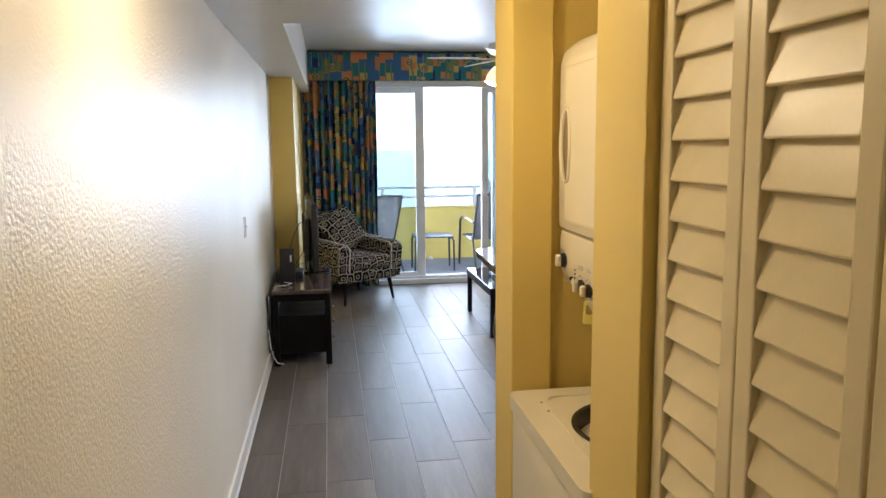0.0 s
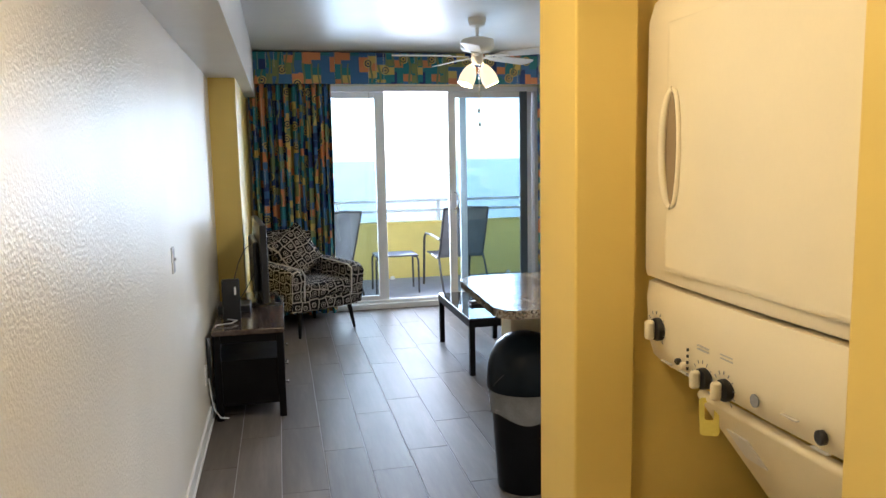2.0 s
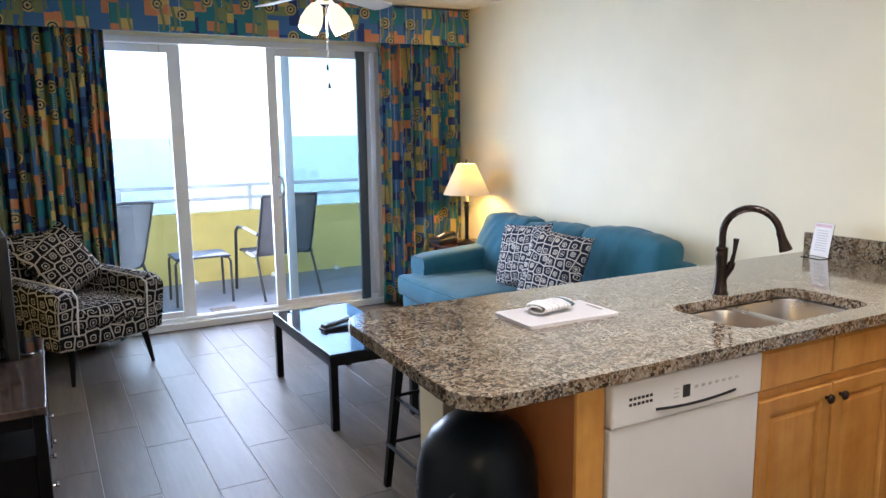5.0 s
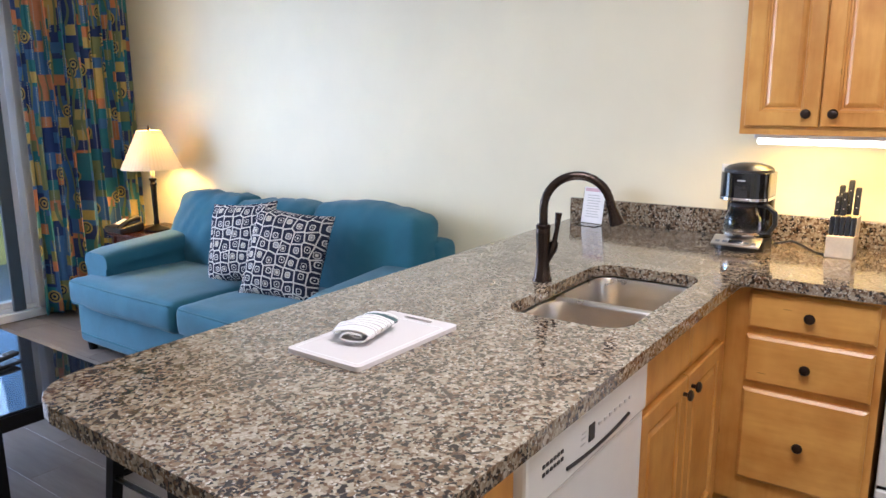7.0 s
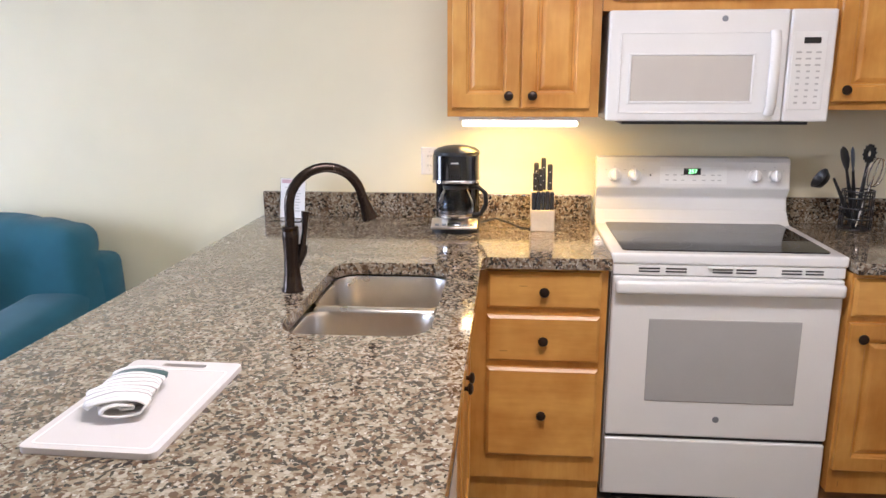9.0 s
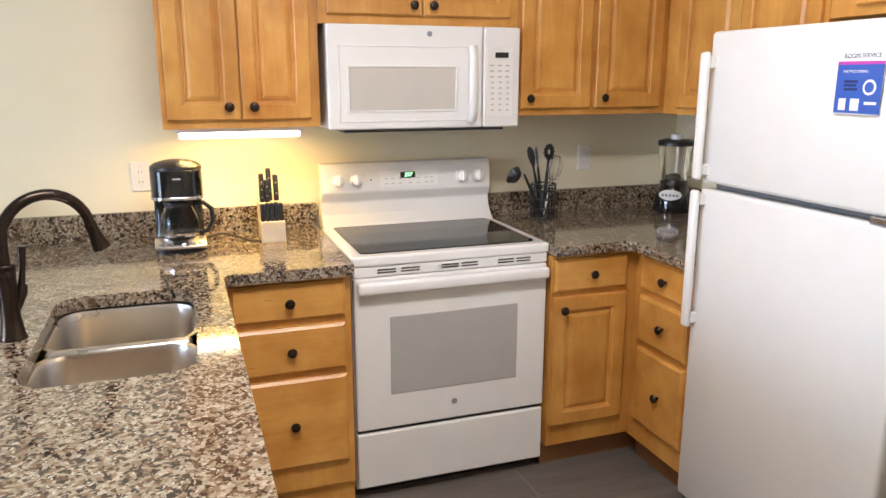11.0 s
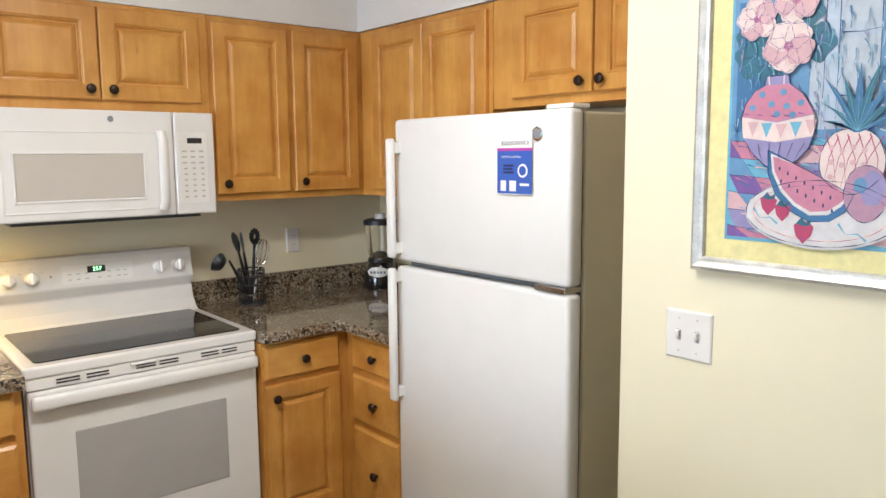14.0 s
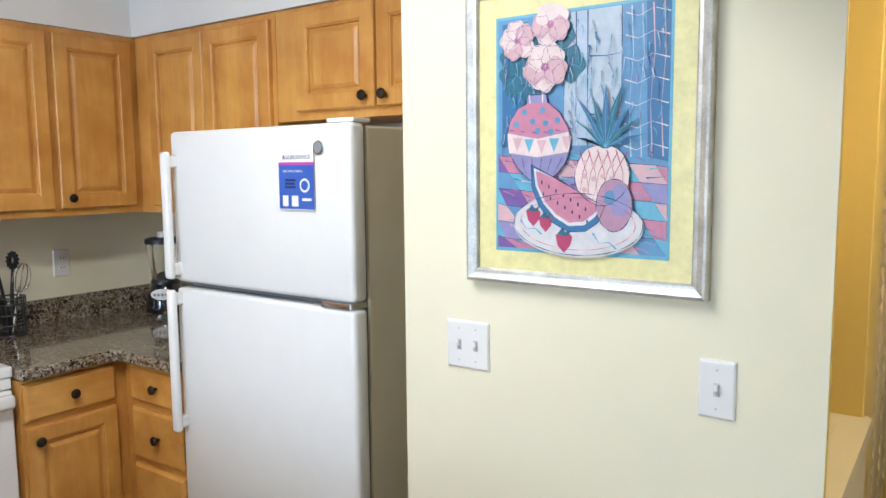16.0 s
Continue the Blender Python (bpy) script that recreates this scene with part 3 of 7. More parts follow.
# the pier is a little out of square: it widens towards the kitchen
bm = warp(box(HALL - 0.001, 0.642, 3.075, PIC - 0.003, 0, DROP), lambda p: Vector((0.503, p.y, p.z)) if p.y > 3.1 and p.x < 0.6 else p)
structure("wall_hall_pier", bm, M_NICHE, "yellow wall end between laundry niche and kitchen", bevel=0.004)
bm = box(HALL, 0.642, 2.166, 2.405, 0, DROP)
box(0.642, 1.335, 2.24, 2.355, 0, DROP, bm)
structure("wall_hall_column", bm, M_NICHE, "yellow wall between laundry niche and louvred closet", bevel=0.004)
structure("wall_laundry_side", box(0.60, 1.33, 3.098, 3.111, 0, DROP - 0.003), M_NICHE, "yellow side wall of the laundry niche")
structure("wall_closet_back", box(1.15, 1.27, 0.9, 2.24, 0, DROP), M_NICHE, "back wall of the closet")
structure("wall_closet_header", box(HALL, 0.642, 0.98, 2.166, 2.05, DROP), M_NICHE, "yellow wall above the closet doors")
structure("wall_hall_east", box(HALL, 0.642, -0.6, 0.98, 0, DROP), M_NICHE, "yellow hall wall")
structure("wall_entry", box(XW, 1.27, -0.72, -0.6, 0, CEIL), M_WALL, "entry wall behind")
bm = box(-0.285, 0.30, YD, YD + 0.15, 0, CEIL)
box(2.72, XE, YD, YD + 0.15, 0, CEIL, bm)
box(0.30, 2.72, YD, YD + 0.15, 2.275, CEIL, bm)
structure("wall_north", bm, M_WALL, "cream wall round the balcony door")
structure("ceiling", box(XW, XE + 0.12, 2.42, YD + 0.15, CEIL, CEIL + 0.15), M_CEIL, "white textured ceiling with a satin sheen")
bm = box(XW, 1.06, -0.6, 4.67, DROP, CEIL - 0.002)
box(1.06, 1.395, -0.6, 3.11, DROP, CEIL - 0.002, bm)
box(XW, -0.195, 4.67, YD, DROP, CEIL - 0.002, bm)
structure("ceiling_drop", bm, M_CEIL, "lower white ceiling over the hall and along the wall")
bm = box(3.135, XE, YS, 4.885, 2.08, CEIL - 0.002)
box(1.455, 3.135, YS, 2.865, 2.08, CEIL - 0.002, bm)
structure("bulkhead", bm, M_CEIL, "white bulkhead above the wall cabinets")

# baseboards
bm = rbox(XW, XW + 0.014, -0.6, 7.45, 0.0, 0.095, 0.004)
rbox(XW, XW + 0.02, -0.6, 7.45, 0.0, 0.02, 0.004, bm=bm)
structure("baseboard", bm, M_TRIM, "white baseboard along the hall wall")
structure("baseboard_living", rbox(XE - 0.014, XE, 5.72, YD, 0, 0.095, 0.004), M_TRIM, "white baseboard under the cream wall")
structure("baseboard_picture", rbox(HALL + 0.01, 1.455, PIC, PIC + 0.014, 0, 0.095, 0.004), M_TRIM, "white baseboard under the print")

# balcony
structure("balcony_floor", box(-1.6, 4.8, YD + 0.15, 11.42, -0.2, -0.012), M_DECK, "blue-grey coated balcony floor")
bm = box(-1.6, 4.8, 11.3, 11.42, -0.012, 0.70)
rbox(-1.6, 4.8, 11.285, 11.435, 0.70, 0.725, 0.006, bm=bm)
structure("parapet", bm, M_PARAPET, "yellow stucco balcony parapet")
structure("balcony_ceiling", box(-1.6, 4.8, YD + 0.15, 11.5, 2.68, 2.85), M_CEIL, "underside of the balcony above")
bm = box(-1.72, -1.6, YD + 0.15, 11.42, -0.2, 2.68)
structure("balcony_side_wall", bm, M_PARAPET, "yellow balcony partition")
structure("balcony_side_wall_far", box(4.8, 4.92, YD + 0.15, 11.42, -0.2, 2.68), M_PARAPET, "yellow balcony partition")
bm = bmesh.new()
bmesh.ops.create_grid(bm, x_segments=8, y_segments=8, size=20000)
moved(bm, pose(0, 19000, -26))
tagged(part("sea", bm, water()), "blue-green sea reaching the horizon", kind="structure")

rail = thing("balcony_railing", "white metal railing on the yellow parapet", "railing", (1.6, 11.36, 0.72))
for z in (0.865, 0.995):
    part("rail", rbox(-1.6, 4.8, 11.335, 11.385, z - 0.018, z + 0.018, 0.006), M_RAIL, rail, world=True)
for i in range(5):
    x = -0.59 + 1.31 * i
    part("post", rbox(x - 0.022, x + 0.022, 11.34, 11.38, 0.725, 0.98, 0.004), M_RAIL, rail, world=True)
for x in (1.38, 2.22, 2.95):
    t = thing("deck_light", "small white domed light at the parapet base", "light", (x, 11.25, -0.012), group="lights along the parapet")
    part("dome", lathe([(0.035, 0), (0.034, 0.012), (0.026, 0.03), (0.01, 0.042)], (0, 0, 0)), M_TRIM, t, smooth=True)


# balcony door
def sliding_door():
    d = thing("window_1", "white aluminium sliding balcony door, middle panel slid open", "sliding door", (1.5, YD + 0.06, 0))
    d["kind"] = "structure"
    y0, y1 = YD - 0.01, YD + 0.13
    bm = rbox(0.30, 2.72, y0 - 0.02, y1, 0, 0.055, 0.005)
    rbox(0.30, 2.72, y0 + 0.03, y0 + 0.05, 0.055, 0.085, 0.003, bm=bm)
    rbox(0.30, 2.72, y0 + 0.09, y0 + 0.11, 0.055, 0.085, 0.003, bm=bm)
    part("sill", bm, M_FRAME, d, world=True)
    part("window_frame", rbox(0.30, 2.72, y0, y1, 2.225, 2.275, 0.005), M_FRAME, d, world=True)
    for x in (0.30, 2.665):
        part("jamb", rbox(x, x + 0.055, y0, y1, 0.055, 2.225, 0.005), M_FRAME, d, world=True)

    def leaf(name, xa, xb, y, wl, wr, handle=False, m=M_FRAME, glazed=True):
        bm = rbox(xa, xa + wl, y, y + 0.034, 0.06, 2.225, 0.004)
        rbox(xb - wr, xb, y, y + 0.034, 0.06, 2.225, 0.004, bm=bm)
        rbox(xa + wl, xb - wr, y + 0.002, y + 0.032, 0.06, 0.125, 0.004, bm=bm)
        rbox(xa + wl, xb - wr, y + 0.002, y + 0.032, 2.165, 2.225, 0.004, bm=bm)
        leafob = part(name, bm, m, d, world=True)
        if glazed:
            pane = part("pane", box(xa + wl - 0.004, xb - wr + 0.004, y + 0.014, y + 0.019, 0.12, 2.17), M_PANE, leafob, world=True)
            pane.visible_shadow = False
        if handle:
            bm = rbox(xa + 0.018, xa + 0.046, y - 0.012, y, 1.0, 1.2, 0.005)
            part("handle_plate", bm, M_FRAME, leafob, world=True)
            c = [(xa + 0.05 + 0.045 * math.sin(a), y - 0.02 - 0.02 * math.sin(a), 1.1 + 0.09 * math.cos(a)) for a in [math.pi * k / 12 for k in range(13)]]
            part("handle", tube(c, 0.009, 8), M_CHROME, leafob, world=True, smooth=True)
    leaf("fixed_panel", 0.355, 1.075, y0 + 0.085, 0.05, 0.10)
    leaf("sliding_panel", 1.735, 2.62, y0 + 0.045, 0.08, 0.06, True)
    leaf("fixed_panel", 1.865, 2.66, y0 + 0.085, 0.075, 0.05)
    part("screen_stile", rbox(2.505, 2.585, y0 + 0.005, y0 + 0.035, 0.06, 2.225, 0.004), M_DARKFRAME, d, "dark grey screen stile", world=True)
    bm = tube([(0.92, y0 + 0.07, 2.22), (0.925, y0 + 0.07, 1.9), (0.955, y0 + 0.06, 1.42)], 0.003, 6)
    part("draw_wand", bm, M_PRINTGREY, d, world=True)


sliding_door()


# curtains and valance
def curtain(name, x0, x1, y, label, seed, pleats):
    c = thing(name, label, "curtain", ((x0 + x1) / 2, y, 0.03), group="curtains at the balcony door")
    bm = bmesh.new()
    uv = bm.loops.layers.uv.verify()
    nx, nz = 280, 24
    rnd = random.Random(seed)
    ph = [rnd.uniform(0, 6.28) for _ in range(4)]
    cols = []
    s = 0.0
    last = None
    for i in range(nx + 1):
        a = i / nx
        w = 2 * math.pi * (pleats * a + 0.35 * math.sin(5 * a + ph[0]))
        yy = y - 0.048 * math.sin(w) - 0.012 * math.sin(2.3 * w + ph[1])
        xx = x0 + (x1 - x0) * a + 0.008 * math.sin(2 * w + ph[2])
        if last:
            s += math.hypot(xx - last[0], yy - last[1])
        last = (xx, yy)
        col = []
        for j in range(nz + 1):
            b = j / nz
            flare = 0.72 + 0.5 * (1 - b)
            col.append((bm.verts.new((xx + 0.012 * math.sin(w * 0.5 + 4 * b + ph[3]) * (1 - b), y + (yy - y) * flare + 0.012 * math.sin(3 * b + i * 0.21), 0.03 + 2.36 * b)), (s, 2.36 * b)))
        cols.append(col)
    for ca, cb in zip(cols, cols[1:]):
        for j in range(nz):
            q = (ca[j], cb[j], cb[j + 1], ca[j + 1])
            f = bm.faces.new([p[0] for p in q])
            for l, p in zip(f.loops, q):
                l[uv].uv = p[1]
    ob = part("drape", bm, M_DRAPE, c, world=True, smooth=True)
    md = ob.modifiers.new("thick", "SOLIDIFY")
    md.thickness = 0.004
    return c


curtain("curtain", -0.265, 0.52, 9.22, "pleated printed curtain in blue, teal, rust and ochre", 3, 12.0)
curtain("curtain", 2.65, 3.43, 9.22, "pleated printed curtain in blue, teal, rust and ochre", 8, 9.0)
val = thing("valance", "box valance in blue, teal and rust print below the ceiling", "valance", (1.6, 9.06, 2.27))
edges = [-0.235, 0.56, 1.36, 2.05, 2.72, 3.445]
for i, (a, b) in enumerate(zip(edges, edges[1:])):
    bm = box_uv(rbox(a + 0.001, b - 0.001, 9.05, 9.075, 2.268, 2.565, 0.004))
    uvl = bm.loops.layers.uv.verify()
    for f in bm.faces:
        for l in f.loops:
            l[uvl].uv.x = l[uvl].uv.x - a * 0.35
    part("front_panel", bm, M_DRAPE, val, world=True)
for a in (-0.235, 3.42):
    part("end_panel", box_uv(box(a, a + 0.022, 9.077, 9.36, 2.268, 2.565)), M_DRAPE, val, world=True)
part("top_board", box(-0.21, 3.42, 9.077, 9.36, 2.55, 2.565), M_TRIM, val, world=True)

# ---- kitchen ----
DOOR_RINGS = [(0.0, 0.0), (0.0, 0.016), (0.004, 0.02), (0.050, 0.02), (0.0535, 0.0165), (0.057, 0.016), (0.060, 0.007), (0.066, 0.0065), (0.070, 0.011), (0.081, 0.0165), (0.085, 0.017)]
DRAWER_RINGS = [(0.0, 0.0), (0.0, 0.012), (0.010, 0.02), (0.014, 0.02)]
KNOB = [(0.006, 0.0), (0.006, 0.010), (0.008, 0.013), (0.0155, 0.016), (0.017, 0.021), (0.014, 0.026), (0.006, 0.029)]
UP = (0, 0, 1)


def front(parent, name, o, u, n, w, h, rings, material, knob=None):
    d = part(name, panel(o, u, UP, n, w, h, rings), material, parent, world=True)
    if knob:
        k = Vector(o) + Vector(u) * knob[0] + Vector(UP) * knob[1] + Vector(n) * 0.02
        part("knob", lathe(KNOB, k, n, 16), M_KNOB, d, "dark bronze knob", world=True, smooth=True)
    return d


W, N_ = (-1, 0, 0), (0, 1, 0)
S_, E_ = (0, -1, 0), (1, 0, 0)
FX = 2.78       # face of the base cabinets on the east wall; fronts stand 20 mm proud
# drawer cabinet left of the range
c = thing("base_cabinet", "honey maple base cabinet with three drawers", "cabinet", (3.1, 4.53, 0), group="base cabinets")
part("body", box(FX, 3.44, 4.318, 4.80, 0.10, 0.872), M_MAPLE, c, world=True)
part("toe_kick", box(FX + 0.02, 3.44, 4.318, 4.80, 0.0, 0.098), M_MAPLE, c, world=True)
for z0, z1 in ((0.733, 0.860), (0.545, 0.708), (0.195, 0.522)):
    front(c, "drawer", (FX, 4.715, z0), S_, W, 0.375, z1 - z0, DRAWER_RINGS, M_MAPLE_H, (0.1875, (z1 - z0) / 2))
# sink cabinet in the peninsula
FY = 4.785
c = thing("sink_cabinet", "honey maple sink cabinet with two raised-panel doors", "cabinet", (2.35, 5.0, 0), group="base cabinets")
part("body", box(1.945, FX - 0.004, FY, 4.795, 0.10, 0.872), M_MAPLE, c, world=True)
part("side", box(1.945, 1.963, 4.80, 5.22, 0.10, 0.872), M_MAPLE, c, world=True)
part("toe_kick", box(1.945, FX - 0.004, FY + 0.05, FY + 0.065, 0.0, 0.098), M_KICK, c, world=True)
for x0, kn in ((1.955, 0.33), (2.325, 0.035)):
    front(c, "false_drawer", (x0, FY, 0.725), E_, S_, 0.362, 0.132, DRAWER_RINGS, M_MAPLE)
    front(c, "door", (x0, FY, 0.12), E_, S_, 0.362, 0.575, DOOR_RINGS, M_MAPLE, (kn, 0.53))
# end panel and pony wall of the peninsula
structure("wall_pony", box(1.075, 3.44, 5.225, 5.385, 0, 0.872), M_WALL, "cream low wall under the counter overhang", bevel=0.004)
c = thing("peninsula_side", "reddish wooden end panel closing the peninsula", "cabinet panel", (1.28, 5.0, 0))
part("panel", rbox(1.235, 1.253, FY, 5.223, 0.0, 0.872, 0.003), M_ENDPANEL, c, world=True)
part("stile", rbox(1.235, 1.332, FY - 0.014, FY - 0.001, 0.0, 0.872, 0.003), M_MAPLE, c, world=True)
# right of the range
c = thing("base_cabinet", "honey maple base cabinet with one drawer over a door", "cabinet", (3.1, 3.4, 0), group="base cabinets")
part("body", box(FX, 3.44, YS, 3.552, 0.10, 0.872), M_MAPLE, c, world=True)
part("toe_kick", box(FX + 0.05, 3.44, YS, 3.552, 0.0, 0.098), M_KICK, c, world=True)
front(c, "drawer", (FX, 3.545, 0.733), S_, W, 0.315, 0.127, DRAWER_RINGS, M_MAPLE_H, (0.157, 0.063))
front(c, "door", (FX, 3.545, 0.19), S_, W, 0.315, 0.52, DOOR_RINGS, M_MAPLE, (0.035, 0.475))
c = thing("base_cabinet", "honey maple corner base cabinet with three drawers beside the refrigerator", "cabinet", (2.6, 2.9, 0), group="base cabinets")
part("body", box(2.415, FX - 0.003, YS, 3.185, 0.10, 0.872), M_MAPLE, c, world=True)
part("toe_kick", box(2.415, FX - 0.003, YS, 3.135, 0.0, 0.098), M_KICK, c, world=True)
for z0, z1 in ((0.733, 0.860), (0.525, 0.708), (0.19, 0.50)):
    front(c, "drawer", (2.72, 3.185, z0), W, N_, 0.29, z1 - z0, DRAWER_RINGS, M_MAPLE_H, (0.16, (z1 - z0) / 2))

# worktops
sink_hole = round_rect(1.955, 2.628, 4.825, 5.182, 0.075, 6)
out = [(3.425, 4.312), (3.425, 5.69), (1.035, 5.69)] + arc(1.05, 5.545, 0.145, 95, 175, 5) + arc(0.99, 4.845, 0.115, 180, 270, 8) + [(2.71, 4.732)] + [(2.733, 4.709), (2.737, 4.312)]
c = thing("worktop", "polished speckled granite worktop of the peninsula", "worktop", (2.0, 5.0, 0.877))
part("slab", slab(out, 0.877, 0.915, [sink_hole]), M_GRANITE, c, world=True, bevel=0.007, seg=3)
part("backsplash", rbox(3.425, 3.448, 4.312, 5.69, 0.877, 1.015, 0.003), M_GRANITE, c, world=True)
out = [(3.425, 2.565), (3.425, 3.553), (2.737, 3.553), (2.742, 3.26), (2.715, 3.236), (2.412, 3.236), (2.412, 2.565)]
c = thing("worktop", "polished speckled granite corner worktop beside the range", "worktop", (3.0, 3.0, 0.877))
part("slab", slab(out, 0.877, 0.915), M_GRANITE, c, world=True, bevel=0.007, seg=3)
part("backsplash", rbox(3.425, 3.448, 2.565, 3.553, 0.877, 1.015, 0.003), M_GRANITE, c, world=True)
part("backsplash", rbox(2.412, 3.425, 2.542, 2.565, 0.877, 1.015, 0.003), M_GRANITE, c, world=True)


# sink
def bowl(x0, x1, y0, y1, depth):
    bm = bmesh.new()
    loops = []
    for inset, z, r in ((-0.012, 0.872, 0.08), (0.0, 0.872, 0.07), (0.004, 0.86, 0.07), (0.008, 0.90 - depth, 0.066), (0.03, 0.877 - depth, 0.06), (0.09, 0.872 - depth, 0.03)):
        loops.append([bm.verts.new((x, y, z)) for x, y in round_rect(x0 + inset, x1 - inset, y0 + inset, y1 - inset, r, 6)])
    for a, b in zip(loops, loops[1:]):
        for k in range(len(a)):
            bm.faces.new((a[k], a[(k + 1) % len(a)], b[(k + 1) % len(a)], b[k]))
    bm.faces.new(loops[-1])
    return bm


c = thing("sink", "brushed steel undermount double sink", "sink", (2.31, 5.0, 0.68))
part("bowl", bowl(1.958, 2.262, 4.83, 5.178, 0.19), M_STEEL, c, world=True, smooth=True)
part("bowl", bowl(2.290, 2.625, 4.83, 5.178, 0.21), M_STEEL, c, world=True, smooth=True)
part("divider", rbox(2.258, 2.294, 4.835, 5.172, 0.80, 0.880, 0.012, 3), M_STEEL, c, world=True, smooth=True)
for x, dz in ((2.12, 0.19), (2.44, 0.21)):
    part("drain", lathe([(0.045, 0), (0.045, 0.003), (0.035, 0.004), (0.03, 0.001), (0.012, 0.0015)], (x, 5.0, 0.873 - dz)), M_CHROME, c, world=True, smooth=True)

# faucet
c = thing("faucet", "dark bronze gooseneck kitchen faucet with side lever", "faucet", (2.30, 5.235, 0.915))
fdir = Vector((0.45, -0.89, 0)).normalized()
part("base", lathe([(0.031, 0), (0.031, 0.006), (0.027, 0.012), (0.022, 0.05), (0.020, 0.10), (0.0225, 0.15), (0.0225, 0.165), (0.019, 0.172)]), M_FAUCET, c, smooth=True)
part("collar", lathe([(0.021, 0.166), (0.0225, 0.170), (0.0225, 0.178), (0.019, 0.182)]), M_FAUCET, c, smooth=True)
neck = [Vector((0, 0, 0.16)), Vector((0, 0, 0.22))]
for k in range(17):
    a = math.pi * 0.95 * k / 16
    neck.append(fdir * (0.102 - 0.102 * math.cos(a)) + Vector((0, 0, 0.232 + 0.102 * math.sin(a))))
part("neck", tube(neck, 0.0135, 14), M_FAUCET, c, smooth=True)
tip = neck[-1]
sd = (Vector(tip) - neck[-3]).normalized()
part("spray_head", lathe([(0.0145, -0.006), (0.016, 0.002), (0.0145, 0.01), (0.017, 0.03), (0.022, 0.055), (0.0235, 0.066), (0.02, 0.068)], tip, sd, 18), M_FAUCET, c, smooth=True)
lv = Vector((0.75, -0.66, 0)).normalized()
bm = tube([lv * 0.012 + Vector((0, 0, 0.055)), lv * 0.034 + Vector((0, 0, 0.105)), lv * 0.038 + Vector((0, 0, 0.125))], 0.014, 12, radii=[0.008, 0.015, 0.013])
part("valve", bm, M_FAUCET, c, smooth=True)
part("lever", tube([lv * 0.037 + Vector((0, 0, 0.12)), lv * 0.045 + Vector((0, 0, 0.16)), lv * 0.05 + Vector((0, 0, 0.215))], 0.008, 10, radii=[0.009, 0.007, 0.011]), M_FAUCET, c, smooth=True)

# dishwasher
c = thing("dishwasher", "white built-in dishwasher under the granite worktop", "dishwasher", (1.636, 5.0, 0))
x0, x1 = 1.338, 1.938
part("body", box(x0 + 0.004, x1 - 0.004, FY + 0.006, 5.2, 0.10, 0.868), M_GREYLINE, c, world=True)
d = part("door", rbox(x0, x1, FY - 0.028, FY + 0.004, 0.10, 0.735, 0.006), M_WHITE, c, world=True)
cp = part("control_panel", rbox(x0, x1, FY - 0.036, FY + 0.004, 0.738, 0.866, 0.008), M_WHITE, c, world=True)
part("handle_lip", tube([(x0 + 0.16 + 0.02 * k, FY - 0.037, 0.765 + 0.009 * ((k - 8) / 8) ** 2 - 0.004) for k in range(17)], 0.0042, 8), M_BLACK, cp, world=True)
part("display", rbox(x0 + 0.262, x0 + 0.290, FY - 0.0385, FY - 0.034, 0.785, 0.822, 0.001), M_BLACK, cp, world=True)
for i in range(2):
    for k in range(6):
        xx = x0 + 0.06 + 0.015 * k
        part("vent_slot", rbox(xx, xx + 0.010, FY - 0.038, FY - 0.034, 0.812 - 0.016 * i, 0.820 - 0.016 * i, 0.001), M_BLACK, cp, world=True)
for k in range(7):
    xx = x0 + 0.31 + 0.028 * k
    part("button", rbox(xx, xx + 0.013, FY - 0.0385, FY - 0.034, 0.805, 0.813, 0.001), M_PRINTGREY, cp, world=True)
for k in range(3):
    xx = x0 + 0.225 + 0.002 * k
    part("mark", box(xx, xx + 0.02, FY - 0.0372, FY - 0.034, 0.79 + 0.012 * k, 0.793 + 0.012 * k), M_PRINTGREY, cp, world=True)

# range
c = thing("range", "white freestanding electric range with black glass cooktop", "range", (3.1, 3.933, 0))
y0, y1 = 3.557, 4.308
part("body", box(2.83, 3.40, y0 + 0.004, y1 - 0.004, 0.03, 0.895), M_WHITE, c, world=True)
part("foot", box(2.86, 3.35, y0 + 0.05, y1 - 0.05, 0.0, 0.03), M_BLACK, c, world=True)
ct = part("cooktop", rbox(2.795, 3.36, y0, y1, 0.885, 0.922, 0.008, 3), M_WHITE, c, world=True)
part("glass", slab(round_rect(2.835, 3.325, y0 + 0.04, y1 - 0.04, 0.02, 4), 0.9222, 0.9262), M_CERAN, ct, "black ceramic glass", world=True, bevel=0.001)
for cx, cy, r in ((2.95, 4.12, 0.10), (2.95, 3.74, 0.075), (3.21, 4.12, 0.075), (3.21, 3.74, 0.10)):
    bm = bmesh.new()
    for rr in (r, r * 0.62):
        a = [bm.verts.new((cx + (rr + 0.0012) * math.cos(q), cy + (rr + 0.0012) * math.sin(q), 0.9267)) for q in [6.2832 * k / 40 for k in range(40)]]
        b = [bm.verts.new((cx + rr * math.cos(q), cy + rr * math.sin(q), 0.9267)) for q in [6.2832 * k / 40 for k in range(40)]]
        for k in range(40):
            bm.faces.new((a[k], a[(k + 1) % 40], b[(k + 1) % 40], b[k]))
    part("burner_ring", bm, M_GREYLINE, ct, world=True)
bm = bmesh.new()
prof = [(3.435, 0.915), (3.30, 0.915), (3.335, 0.935), (3.365, 0.97), (3.378, 1.02), (3.362, 1.045), (3.352, 1.06), (3.368, 1.16), (3.378, 1.176), (3.41, 1.180), (3.435, 1.175)]
a = [bm.verts.new((x, y0 + 0.004, z)) for x, z in prof]
